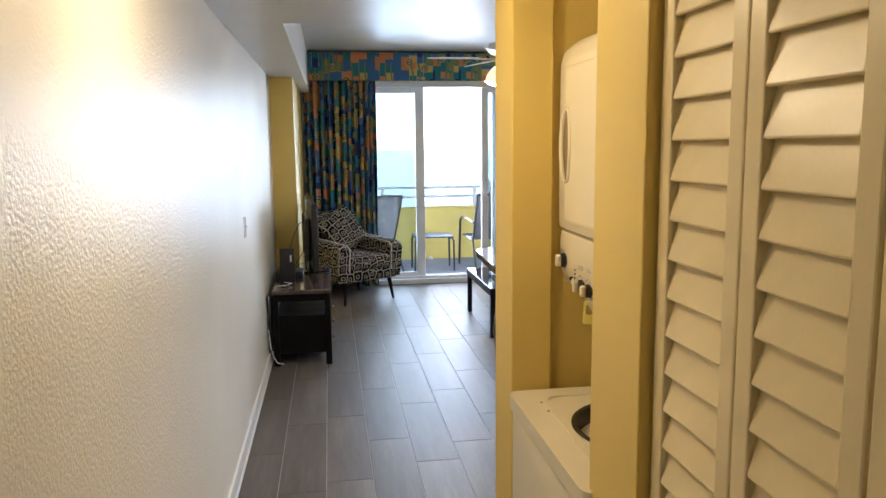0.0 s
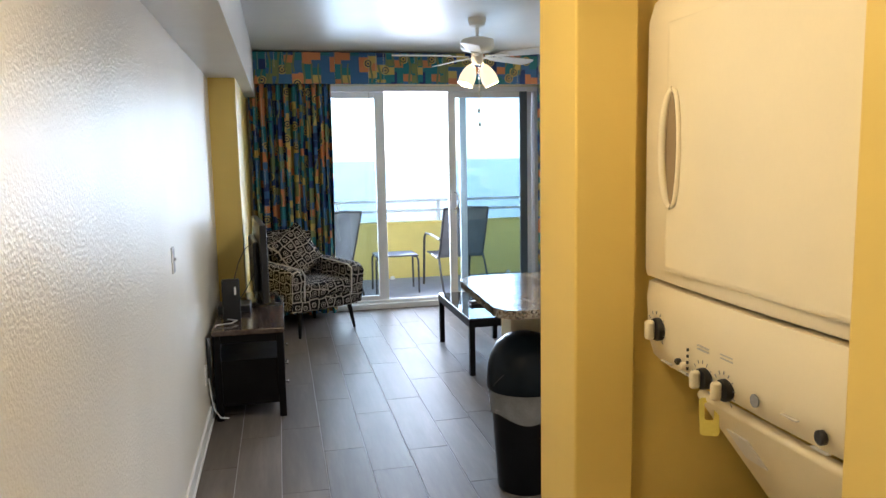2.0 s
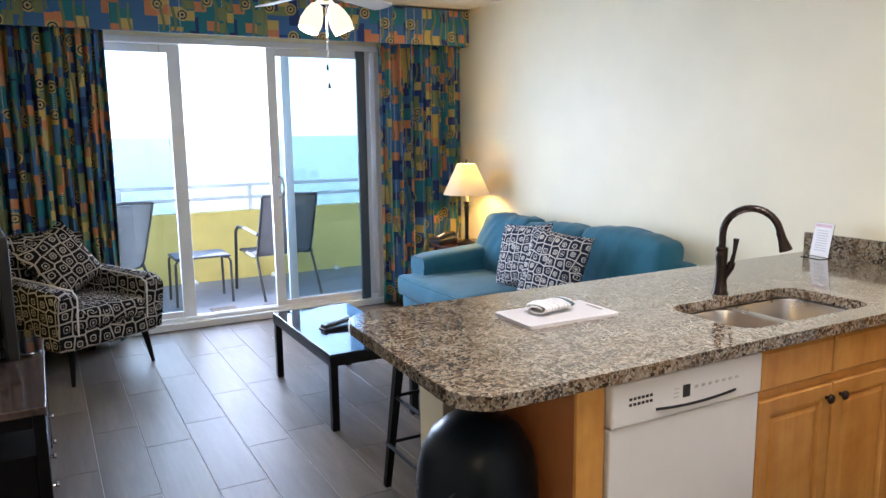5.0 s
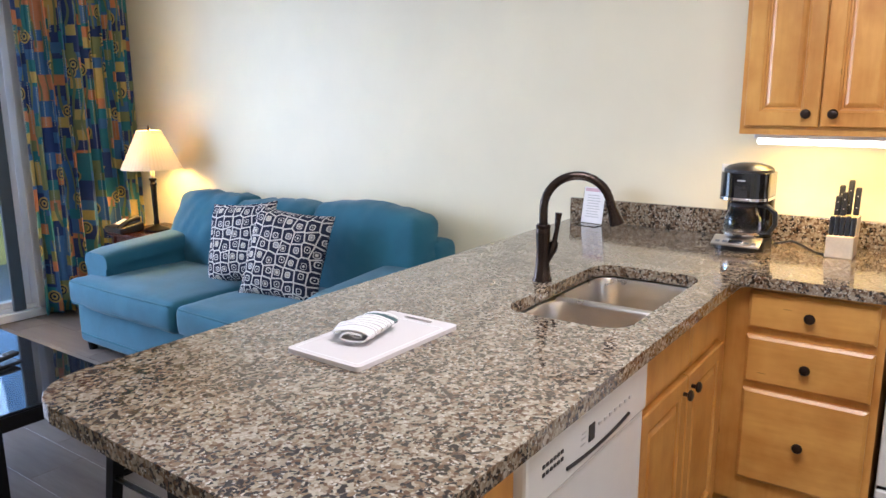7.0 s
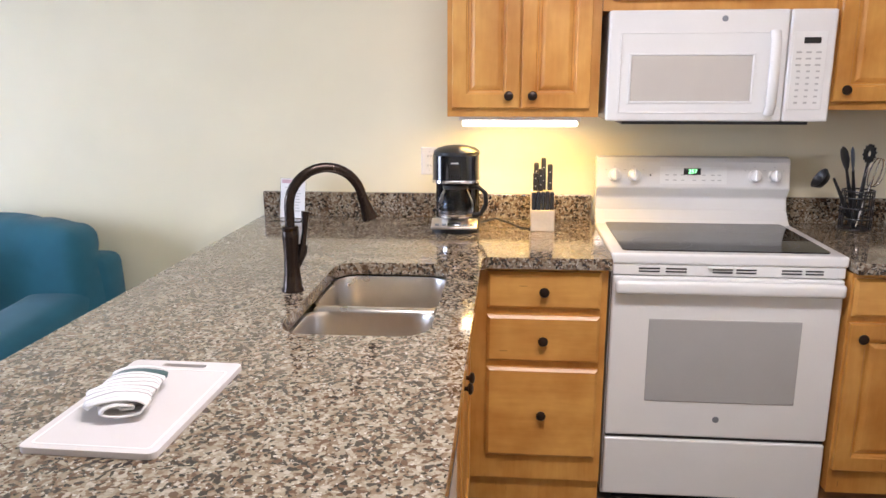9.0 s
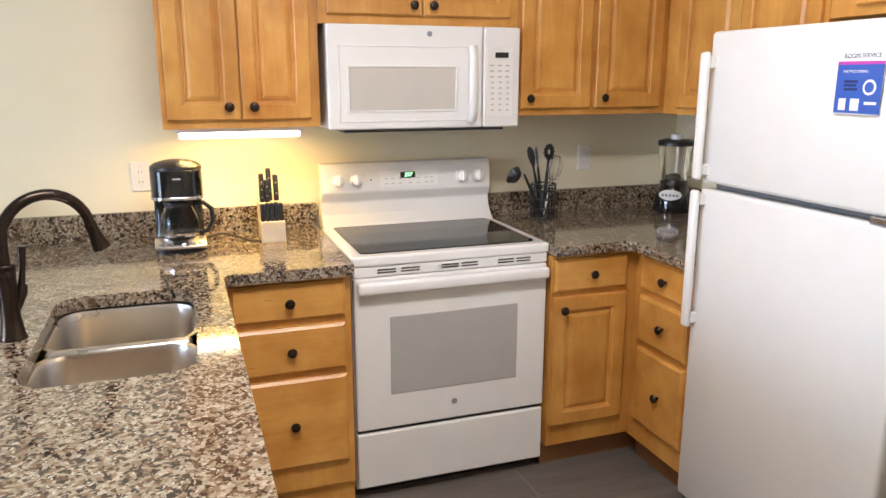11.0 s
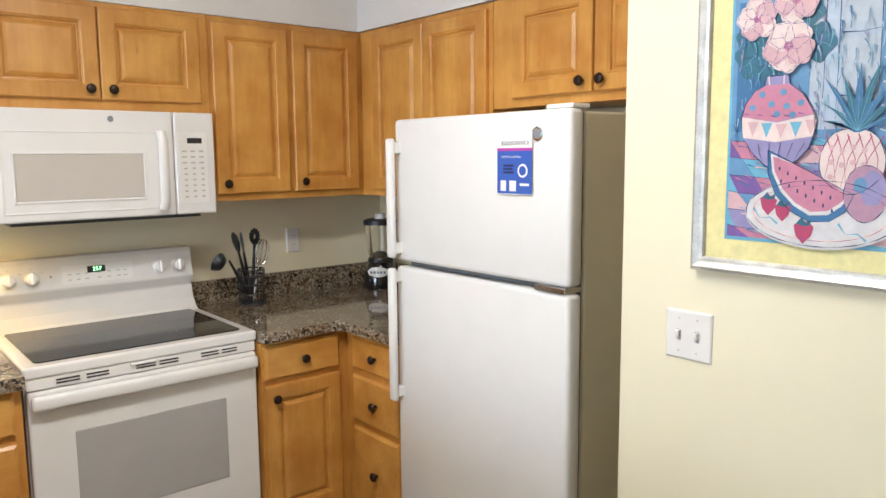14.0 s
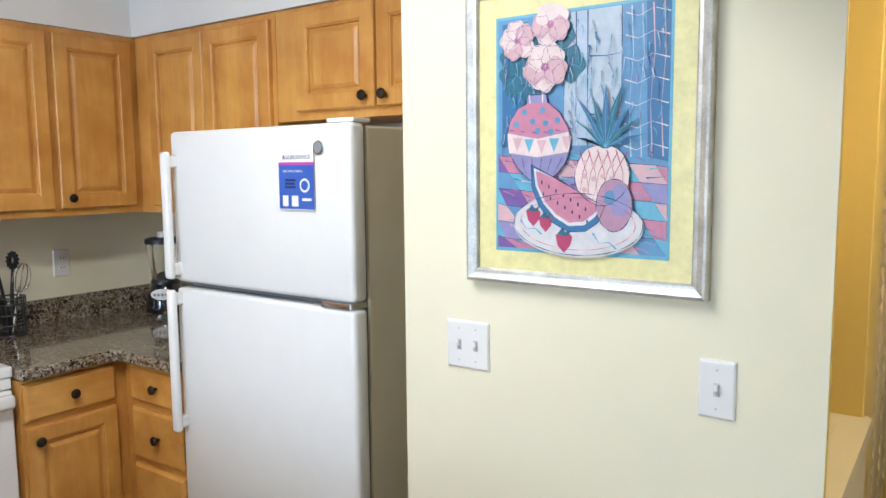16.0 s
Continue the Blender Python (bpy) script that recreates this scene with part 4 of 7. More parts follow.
b = [bm.verts.new((x, y1 - 0.004, z)) for x, z in prof]
for k in range(len(prof)):
    bm.faces.new((a[k], a[(k + 1) % len(prof)], b[(k + 1) % len(prof)], b[k]))
bm.faces.new(a)
bm.faces.new(b[::-1])
bg = part("backguard", bm, M_WHITE, c, world=True, bevel=0.006, seg=3)
bn = Vector((-0.987, 0, 0.158))
bv = Vector((0.158, 0, 0.987))
bo = Vector((3.3595, 3.933, 1.108))


def on_guard(dy, dv, lift=0.0):
    return bo + Vector((0, -dy, 0)) + bv * dv + bn * lift


def guard_plate(name, dy0, dy1, v0, v1, lift, m, par, r=0.0):
    bm = panel(on_guard(dy0, v0), (0, -1, 0), bv, bn, dy1 - dy0, v1 - v0, [(0, -0.002), (0, lift), (0.0006, lift)])
    return part(name, bm, m, par, world=True)


for dy in (-0.30, -0.225, 0.235, 0.31):
    kb = part("knob", lathe([(0.027, 0), (0.027, 0.004), (0.022, 0.006), (0.021, 0.026), (0.016, 0.03)], on_guard(dy, 0.0), bn, 24), M_WHITE, bg, world=True, smooth=True)
    part("grip", panel(on_guard(dy - 0.005, -0.021), (0, -1, 0), bv, bn, 0.010, 0.042, [(0, 0.02), (0, 0.038), (0.002, 0.040)]), M_WHITE, kb, world=True)
    for q in (-0.035, 0.0, 0.035):
        guard_plate("mark", dy + q - 0.003, dy + q + 0.003, 0.034 - abs(q) * 0.4, 0.0365 - abs(q) * 0.4, 0.0006, M_PRINTGREY, bg)
pl = guard_plate("control_plate", -0.125, 0.13, -0.033, 0.035, 0.0012, M_TRIM, bg)
cl = guard_plate("clock", -0.035, 0.03, 0.003, 0.028, 0.0024, M_BLACK, bg)
letters("257", 0.022, facing(on_guard(0.0, 0.0155, 0.003), (0, -1, 0), bv), M_LED, cl, "green clock digits")
for dy in (-0.105, -0.075, -0.045, 0.0, 0.035, 0.07, 0.095):
    for v in (-0.02, 0.0):
        guard_plate("button", dy, dy + 0.014, v, v + 0.004, 0.0018, M_PRINTGREY, pl)
guard_plate("indicator", -0.165, -0.159, -0.002, 0.004, 0.001, M_BLACK, bg)
ov = part("oven_door", rbox(2.795, 2.833, y0 + 0.006, y1 - 0.006, 0.275, 0.845, 0.008, 3), M_WHITE, c, world=True)
part("window", rbox(2.7925, 2.80, 3.682, 4.176, 0.405, 0.70, 0.003), M_OVENGLASS, ov, "grey glass window", world=True)
hb = rbox(2.755, 2.785, y0 + 0.012, y1 - 0.012, 0.792, 0.838, 0.013, 4)
part("handle", hb, M_WHITE, ov, world=True, smooth=True)
for y in (y0 + 0.03, y1 - 0.06):
    part("handle_post", rbox(2.78, 2.80, y, y + 0.03, 0.797, 0.833, 0.004), M_WHITE, ov, world=True)
vt = part("vent_strip", rbox(2.80, 2.835, y0 + 0.006, y1 - 0.006, 0.848, 0.884, 0.004), M_WHITE, c, world=True)
for fa, fb in ((0.12, 0.21), (0.235, 0.325), (0.435, 0.52), (0.535, 0.62), (0.725, 0.81), (0.825, 0.90)):
    for r_ in range(2):
        ya, yb = y1 - 0.751 * fb, y1 - 0.751 * fa
        part("vent_slot", rbox(2.798, 2.803, ya, yb, 0.859 + 0.010 * r_, 0.864 + 0.010 * r_, 0.001), M_BLACK, vt, world=True)
part("latch", rbox(2.786, 2.80, 3.92, 4.0, 0.876, 0.884, 0.003), M_TRIM, vt, world=True)
part("badge", lathe([(0.011, 0), (0.011, 0.002), (0.009, 0.0025)], (2.794, 3.933, 0.345), (-1, 0, 0)), M_GREYLINE, ov, "round grey emblem", world=True)
dr = part("drawer", rbox(2.797, 2.833, y0 + 0.006, y1 - 0.006, 0.045, 0.262, 0.008, 3), M_WHITE, c, world=True)
# black strip put in for the dark of the open gap above the drawer
part("drawer_gap", box(2.81, 2.83, y0 + 0.01, y1 - 0.01, 0.262, 0.275), M_BLACK, c, world=True)

# microwave
c = thing("microwave", "white over-the-range microwave below the cabinets", "microwave", (3.25, 3.94, 1.33))
y0, y1 = 3.56, 4.315
part("body", rbox(3.118, 3.445, y0 + 0.004, y1 - 0.004, 1.335, 1.708, 0.004), M_WHITE, c, world=True)
d = part("door", rbox(3.083, 3.116, 3.715, y1, 1.333, 1.708, 0.008, 3), M_WHITE, c, world=True)
part("inset", panel((3.0832, 4.275, 1.36), S_, UP, W, 0.51, 0.275, [(0, -0.001), (0, 0.003), (0.003, 0.004), (0.006, 0.002)]), M_WHITE, d, world=True)
part("window_rim", panel((3.0812, 4.243, 1.395), S_, UP, W, 0.423, 0.170, [(0, -0.001), (0, 0.0035), (0.003, 0.005), (0.007, 0.004), (0.009, 0.0)]), M_WHITE, d, world=True)
part("window", rbox(3.0792, 3.0838, 3.829, 4.234, 1.404, 1.556, 0.001), M_MWGLASS, d, "pale mesh window", world=True)
hx = [(3.068, 3.765, 1.36), (3.052, 3.765, 1.39), (3.048, 3.765, 1.50), (3.052, 3.765, 1.60), (3.068, 3.765, 1.635)]
part("handle", warp(tube(hx, 0.012, 12), lambda p: Vector((p.x, 3.765 + (p.y - 3.765) * 1.5, p.z))), M_WHITE, d, world=True, smooth=True)
cp = part("control_panel", rbox(3.083, 3.116, y0, 3.712, 1.333, 1.708, 0.008, 3), M_WHITE, c, world=True)
part("keypad", rbox(3.0815, 3.084, y0 + 0.03, 3.70, 1.375, 1.635, 0.001), M_TRIM, cp, world=True)
dp = part("display", rbox(3.0795, 3.083, y0 + 0.05, y0 + 0.105, 1.595, 1.615, 0.001), M_BLACK, cp, world=True)
for r_ in range(9):
    for k in range(3):
        ya, za = y0 + 0.045 + 0.032 * k, 1.395 + 0.021 * r_
        part("key", rbox(3.0802, 3.082, ya, ya + (0.012 if r_ < 6 else 0.018), za, za + 0.006, 0.0008), M_PRINTGREY, cp, world=True)
part("badge", lathe([(0.010, 0), (0.010, 0.002), (0.008, 0.0025)], (3.083, 3.93, 1.678), (-1, 0, 0)), M_GREYLINE, d, "round grey emblem", world=True)
part("grille", box(3.10, 3.44, y0 + 0.06, y1 - 0.06, 1.322, 1.334), M_BLACK, c, world=True)


# wall cabinets
def wall_cabinet(label, x0, x1, y0, y1, z0, z1, doors, u, n, at):
    c = thing("wall_cabinet", label, "cabinet", at, group="wall cabinets")
    part("body", box(x0, x1, y0, y1, z0, z1), M_MAPLE, c, world=True)
    for o, w, h, kn in doors:
        front(c, "door", o, u, n, w, h, DOOR_RINGS, M_MAPLE, kn)
    return c


TOP = 2.078
UX = 3.14
wall_cabinet("honey maple wall cabinet with two raised-panel doors", UX, 3.445, 4.335, 4.88, 1.345, TOP,
             [((UX, 4.862, 1.375), 0.245, 0.685, (0.205, 0.045)), ((UX, 4.612, 1.375), 0.245, 0.685, (0.04, 0.045))], S_, W, (3.29, 4.6, 1.345))
wall_cabinet("low honey maple wall cabinet with two doors above the microwave", UX, 3.445, 3.548, 4.333, 1.71, TOP,
             [((UX, 4.30, 1.745), 0.355, 0.315, (0.32, 0.035)), ((UX, 3.94, 1.745), 0.355, 0.315, (0.035, 0.035))], S_, W, (3.29, 3.94, 1.71))
wall_cabinet("honey maple wall cabinet with two raised-panel doors in the kitchen corner", UX, 3.445, YS, 3.546, 1.372, TOP,
             [((UX, 3.535, 1.40), 0.315, 0.655, (0.035, 0.04)), ((UX, 3.195, 1.40), 0.315, 0.655, (0.035, 0.04))], S_, W, (3.29, 3.2, 1.372))
UY = 2.85
wall_cabinet("tall honey maple wall cabinet with two doors behind the refrigerator", 2.30, UX - 0.003, YS, UY, 1.372, TOP,
             [((3.03, UY, 1.40), 0.345, 0.655, None), ((2.68, UY, 1.40), 0.36, 0.655, None)], W, N_, (2.7, 2.7, 1.372))
wall_cabinet("low honey maple wall cabinet with two doors above the refrigerator", 1.46, 2.297, YS, UY, 1.705, TOP,
             [((2.19, UY, 1.735), 0.345, 0.325, (0.31, 0.035)), ((1.835, UY, 1.735), 0.345, 0.325, (0.035, 0.035))], W, N_, (1.9, 2.7, 1.705))

# light under the cabinet
c = thing("cabinet_light", "lit white fluorescent fixture under the wall cabinet", "light fixture", (3.23, 4.61, 1.31))
part("housing", rbox(3.19, 3.28, 4.39, 4.84, 1.328, 1.343, 0.003), M_TRIM, c, world=True)
part("diffuser", rbox(3.195, 3.275, 4.40, 4.83, 1.306, 1.327, 0.008), M_TUBE, c, "glowing diffuser", world=True)

# refrigerator
c = thing("refrigerator", "white top-freezer refrigerator with a notice on its door", "refrigerator", (2.0, 2.9, 0))
x0, x1 = 1.622, 2.39
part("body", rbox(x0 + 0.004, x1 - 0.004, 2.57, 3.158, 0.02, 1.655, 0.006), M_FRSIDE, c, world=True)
part("gasket", box(x0 + 0.012, x1 - 0.012, 3.158, 3.168, 0.06, 1.65), M_GREYLINE, c, world=True)


def bowed(xa, xb, za, zb):
    return warp(rbox(xa, xb, 3.168, 3.225, za, zb, 0.014, 4), lambda p: Vector((p.x, p.y + (0.006 if p.y > 3.2 else 0) * (1 - ((p.x - 2.006) / 0.38) ** 2), p.z)))


fz = part("freezer_door", bowed(x0, x1, 1.188, 1.662), M_FRIDGE, c, world=True, smooth=True)
fd = part("fridge_door", bowed(x0, x1, 0.06, 1.168), M_FRIDGE, c, world=True, smooth=True)
part("kick_grille", box(x0 + 0.01, x1 - 0.01, 3.16, 3.19, 0.0, 0.055), M_GREYLINE, c, world=True)
for par, za, zb in ((fz, 1.20, 1.60), (fd, 0.70, 1.165)):
    bm = rbox(2.352, 2.386, 3.246, 3.268, za, zb, 0.009, 4)
    part("handle", warp(bm, lambda p, za=za, zb=zb: Vector((p.x, p.y + 0.012 * math.sin(math.pi * (p.z - za) / (zb - za)), p.z))), M_WHITE, par, world=True, smooth=True)
    for z in (za + 0.012, zb - 0.05):
        part("handle_post", rbox(2.355, 2.383, 3.22, 3.25, z, z + 0.038, 0.005), M_WHITE, par, world=True)
part("hinge", rbox(x0 + 0.01, x0 + 0.12, 3.16, 3.228, 1.1695, 1.1865, 0.003), M_CHROME, c, "steel middle hinge", world=True)
part("hinge_cover", rbox(x0 + 0.005, x0 + 0.10, 3.14, 3.21, 1.663, 1.675, 0.004), M_WHITE, c, world=True)
part("badge", lathe([(0.019, 0), (0.019, 0.003), (0.016, 0.004)], (1.735, 3.2265, 1.598), (0, 1, 0)), M_CHROME, fz, "round chrome emblem", world=True)
part("badge_face", lathe([(0.014, 0.004), (0.014, 0.0048), (0.012, 0.005)], (1.735, 3.2265, 1.598), (0, 1, 0)), M_GREYLINE, fz, world=True)

# notice held on the freezer door
c = thing("notice", "blue and white printed room service notice on the refrigerator", "notice", (1.82, 3.23, 1.43))
px0, px1, pz0, pz1 = 1.75, 1.885, 1.432, 1.605
part("sheet", box(px0, px1, 3.2312, 3.2318, pz0, pz1), M_PAPER, c, world=True)
m_nb = surf("notice_blue", (0.035, 0.10, 0.42), 0.4, var=0.05, bump=0)
m_nm = surf("notice_magenta", (0.45, 0.05, 0.35), 0.4, var=0.05, bump=0)
m_nn = surf("notice_navy", (0.01, 0.02, 0.10), 0.4, var=0.05, bump=0)


def ink(name, u0, u1, v0, v1, m, lift=0.0004):
    w, h = px1 - px0, pz1 - pz0
    return part(name, box(px1 - u1 * w, px1 - u0 * w, 3.2318, 3.2318 + lift, pz1 - v1 * h, pz1 - v0 * h), m, c, world=True)


ink("blue_field", 0.0, 1.0, 0.30, 0.99, m_nb)
ink("magenta_band", 0.0, 1.0, 0.255, 0.30, m_nm, 0.0006)
NX = (-1, 0, 0)
letters("ROOM SERVICE", 0.0155, facing((1.815, 3.2323, 1.574), NX, UP), m_nn, c, "navy heading", depth=0.0002)
letters("THE FOLLOWING", 0.0095, facing((1.83, 3.2328, 1.536), NX, UP), M_PAPER, c, depth=0.0002)
for k in range(3):
    ink("text_bar", 0.18, 0.48 - 0.03 * (k % 2), 0.52 + 0.055 * k, 0.555 + 0.055 * k, m_nn, 0.0006)
part("round_mark", lathe([(0.019, 0), (0.019, 0.0006)], (1.785, 3.2322, 1.498), (0, 1, 0)), M_PAPER, c, world=True)
part("round_mark", lathe([(0.013, 0), (0.013, 0.0006)], (1.785, 3.2329, 1.498), (0, 1, 0)), m_nb, c, world=True)
for u0, u1 in ((0.10, 0.26), (0.36, 0.55), (0.66, 0.92)):
    ink("white_box", u0, u1, 0.78 if u0 < 0.6 else 0.82, 0.95 if u0 < 0.6 else 0.86, M_PAPER, 0.0007)
ink("text_bar", 0.1, 0.5, 0.19, 0.215, M_PRINTGREY, 0.0004)

# ---- living area ----
# sofa, its back against the east wall
c = thing("sofa", "teal canvas sofa with three loose back cushions", "sofa", (2.95, 7.39, 0))
part("base", rbox(2.45, 3.36, 6.36, 8.43, 0.05, 0.30, 0.03, 3), M_SOFA, c, world=True, smooth=True)
part("skirt_welt", rbox(2.443, 2.452, 6.40, 8.40, 0.105, 0.115, 0.004), M_SOFAPIPE, c, world=True)
part("back_frame", cushion(3.22, 3.43, 6.33, 8.44, 0.25, 0.755, 0.01, 0.05, 6), M_SOFA, c, world=True, smooth=True)
for y0, y1 in ((8.17, 8.45), (6.33, 6.61)):
    bm = bmesh.new()
    yc = (y0 + y1) / 2
    prof = [(y0 + 0.03, 0.28), (y0 + 0.03, 0.52)] + [(yc + 0.125 * math.copysign(abs(math.cos(radians(a))) ** 0.5, math.cos(radians(a))), 0.515 + 0.09 * abs(math.sin(radians(a))) ** 0.5) for a in range(180, -1, -12)] + [(y1 - 0.03, 0.52), (y1 - 0.03, 0.28)]
    rows = []
    for i in range(9):
        a = i / 8
        x = 2.53 + 0.72 * a
        sink = 0.05 * (1 - a) + (0.012 if i == 0 else 0)
        rows.append([bm.verts.new((x, yc + (y - yc) * (0.94 if i == 0 else 1), z - (sink if z > 0.4 else 0) + 0.05)) for y, z in prof])
    for ra, rb in zip(rows, rows[1:]):
        for k in range(len(prof) - 1):
            bm.faces.new((ra[k], ra[k + 1], rb[k + 1], rb[k]))
    bm.faces.new(rows[0])
    bm.faces.new(rows[-1][::-1])
    part("arm", bm, M_SOFA, c, world=True, smooth=True)
for y0, y1 in ((7.395, 8.43), (6.36, 7.385)):
    sc = part("seat_cushion", cushion(2.40, 3.14, y0, y1, 0.285, 0.455, 0.022, 0.045, 16, 0.008), M_SOFA, c, world=True, smooth=True)
    for z in (0.31, 0.438):
        part("piping", tube([(2.408, y0 + 0.04, z), (2.398, (y0 + y1) / 2, z), (2.408, y1 - 0.04, z)], 0.005, 6), M_SOFAPIPE, sc, world=True)
for y0, y1, h in ((7.79, 8.46, 0.885), (7.12, 7.80, 0.865), (6.345, 7.12, 0.895)):
    bm = cushion(-0.105, 0.105, y0, y1, 0.42, h, 0.034, 0.05, 18, 0.016)
    lean = 0.30 if y1 > 8.4 else 0.12 if y0 < 6.5 else 0.0
    warp(bm, lambda p: Vector((3.17 + p.x + 0.20 * (p.z - 0.45), p.y - lean * (p.y - 7.39) * max(0, p.z - 0.5), p.z + 0.02 * noise.noise(p * 4))))
    part("back_cushion", bm, M_SOFA, c, world=True, smooth=True)
for x in (2.50, 3.30):
    for y in (6.42, 8.38):
        part("foot", lathe([(0.025, 0), (0.03, 0.05)], (x, y, 0), seg=12), M_BLACKWOOD, c, world=True)


def throw_pillow(m, label, size=0.465, group="pillows on the sofa", material=None, name="throw_pillow"):
    p = thing(name, label, "pillow", m.translation, group=group)
    bm = bmesh.new()
    uv = bm.loops.layers.uv.verify()
    n = 18
    sheets = []
    for s in (1, -1):
        g = [[None] * (n + 1) for _ in range(n + 1)]
        for i in range(n + 1):
            for j in range(n + 1):
                a, b = 2 * i / n - 1, 2 * j / n - 1
                pin = 1 - 0.07 * (1 - a * a) * abs(b) ** 3 - 0.0
                pin2 = 1 - 0.07 * (1 - b * b) * abs(a) ** 3
                t = 0.075 * ((1 - a ** 4) * (1 - b ** 4)) ** 0.6 + 0.004
                g[i][j] = bm.verts.new((s * (t + 0.006 * noise.noise(Vector((a * 2, b * 2, s)))), a * size / 2 * pin2, b * size / 2 * pin))
        sheets.append(g)
        for i in range(n):
            for j in range(n):
                f = bm.faces.new((g[i][j], g[i + 1][j], g[i + 1][j + 1], g[i][j + 1]))
                for l, (ii, jj) in zip(f.loops, ((i, j), (i + 1, j), (i + 1, j + 1), (i, j + 1))):
                    l[uv].uv = (ii / n * size + (0.31 if s > 0 else 0), jj / n * size)
    bmesh.ops.remove_doubles(bm, verts=bm.verts, dist=0.0005)
    moved(bm, m)
    part("cover", bm, material or M_PILLOW, p, world=True, smooth=True)
    return p


throw_pillow(pose(2.955, 7.50, 0.675, 0, 0, 0) @ pose(0, 0, 0, -6, 18, 8), "navy and cream geometric throw pillow leaning on the sofa")
throw_pillow(pose(2.870, 7.045, 0.672, 0, 0, 0) @ pose(0, 0, 0, 5, 20, 14), "navy and cream geometric throw pillow leaning on another pillow", 0.485)

# end table, lamp, telephone
c = thing("end_table", "dark mahogany end table between sofa and curtain", "table", (3.19, 8.70, 0))
part("top", rbox(2.97, 3.42, 8.48, 8.93, 0.565, 0.59, 0.006, 3), M_MAHOG, c, world=True)
part("apron", box(3.0, 3.40, 8.51, 8.90, 0.50, 0.565), M_MAHOG, c, world=True)
for x in (2.99, 3.37):
    for y in (8.50, 8.88):
        part("leg", rbox(x, x + 0.035, y, y + 0.035, 0, 0.565, 0.004), M_MAHOG, c, world=True)
c = thing("table_lamp", "lit table lamp with pleated cream shade and dark candlestick base", "lamp", (3.19, 8.68, 0.59))
part("base", lathe([(0.085, 0), (0.085, 0.012), (0.065, 0.022), (0.03, 0.032), (0.016, 0.045), (0.02, 0.06), (0.015, 0.075), (0.019, 0.30), (0.024, 0.32), (0.015, 0.335), (0.026, 0.35), (0.026, 0.358), (0.01, 0.365)]), M_BLACKWOOD, c, smooth=True)
part("socket", lathe([(0.014, 0.36), (0.016, 0.39), (0.016, 0.42), (0.012, 0.43)]), M_PALEWOOD, c, smooth=True)
part("harp", tube([(0.012, 0, 0.38), (0.05, 0, 0.48), (0.045, 0, 0.62), (0, 0, 0.68), (-0.045, 0, 0.62), (-0.05, 0, 0.48), (-0.012, 0, 0.38)], 0.0025, 6), M_CHROME, c)
bm = bmesh.new()
rings = []
for r, h in ((0.195, 0.425), (0.191, 0.435), (0.080, 0.672), (0.077, 0.68)):
    rings.append([bm.verts.new(((r + (0.0008 if k % 2 else -0.0008)) * math.cos(6.28319 * k / 96), (r + (0.0008 if k % 2 else -0.0008)) * math.sin(6.28319 * k / 96), h)) for k in range(96)])
for a, b in zip(rings, rings[1:]):
    for k in range(96):
        bm.faces.new((a[k], a[(k + 1) % 96], b[(k + 1) % 96], b[k]))
sh = part("shade", bm, M_SHADE, c, "glowing cream pleated shade")
part("finial", lathe([(0.004, 0.675), (0.009, 0.69), (0.006, 0.70), (0.008, 0.708), (0.002, 0.715)]), M_KNOB, c, smooth=True)
c = thing("telephone", "black desk telephone on the end table", "telephone", (3.04, 8.83, 0.59), 0)
bm = warp(rbox(-0.09, 0.09, -0.10, 0.10, 0.0, 0.055, 0.012, 3), lambda p: Vector((p.x, p.y, p.z * (0.75 + 2.8 * (p.x + 0.09)))))
part("body", bm, M_BLACK, c, smooth=True)
part("label_card", moved(box(-0.05, 0.05, -0.02, 0.075, 0, 0.002), pose(0.0, 0.0, 0.058, 0, -20, 0)), M_PAPER, c)
bm = tube([(-0.085, 0, 0), (-0.07, 0, 0.012), (0, 0, 0.02), (0.07, 0, 0.012), (0.085, 0, 0)], 0.016, 10)
part("handset", moved(bm, pose(-0.0, -0.06, 0.058, 0, -20, 0)), M_BLACK, c, smooth=True)
c = thing("lamp_cord", "black cord on the end table", "cord", (3.22, 8.60, 0.59))
part("cord", tube([(0.02, 0.02, 0.004), (0.05, -0.04, 0.006), (0.10, -0.07, 0.014), (0.15, -0.04, 0.01), (0.185, 0.02, 0.004)], 0.003, 6), M_BLACK, c)

# coffee table
c = thing("coffee_table", "low black coffee table with a dark glossy glass top", "table", (1.52, 7.31, 0))
x0, x1, y0, y1 = 1.265, 1.775, 6.79, 7.845
part("frame", slab(round_rect(x0, x1, y0, y1, 0.004, 2), 0.355, 0.408, [round_rect(x0 + 0.04, x1 - 0.04, y0 + 0.04, y1 - 0.04, 0.004, 2)[::-1]]), M_BLACKWOOD, c, world=True)
part("glass_top", rbox(x0 + 0.002, x1 - 0.002, y0 + 0.002, y1 - 0.002, 0.4085, 0.419, 0.003), M_TABLEGLASS, c, "dark mirror-like glass top", world=True)
for x in (x0 + 0.004, x1 - 0.044):
    for y in (y0 + 0.004, y1 - 0.044):
        part("leg", rbox(x, x + 0.04, y, y + 0.04, 0, 0.356, 0.003), M_BLACKWOOD, c, world=True)
c = thing("remote_stand", "black remote control in a holder on the coffee table", "remote control", (1.50, 7.30, 0.419), 12)
part("holder", rbox(-0.11, 0.11, -0.035, 0.035, 0.0, 0.008, 0.003), M_BLACK, c)
part("cradle", rbox(-0.10, -0.085, -0.03, 0.03, 0.008, 0.03, 0.003), M_BLACK, c)
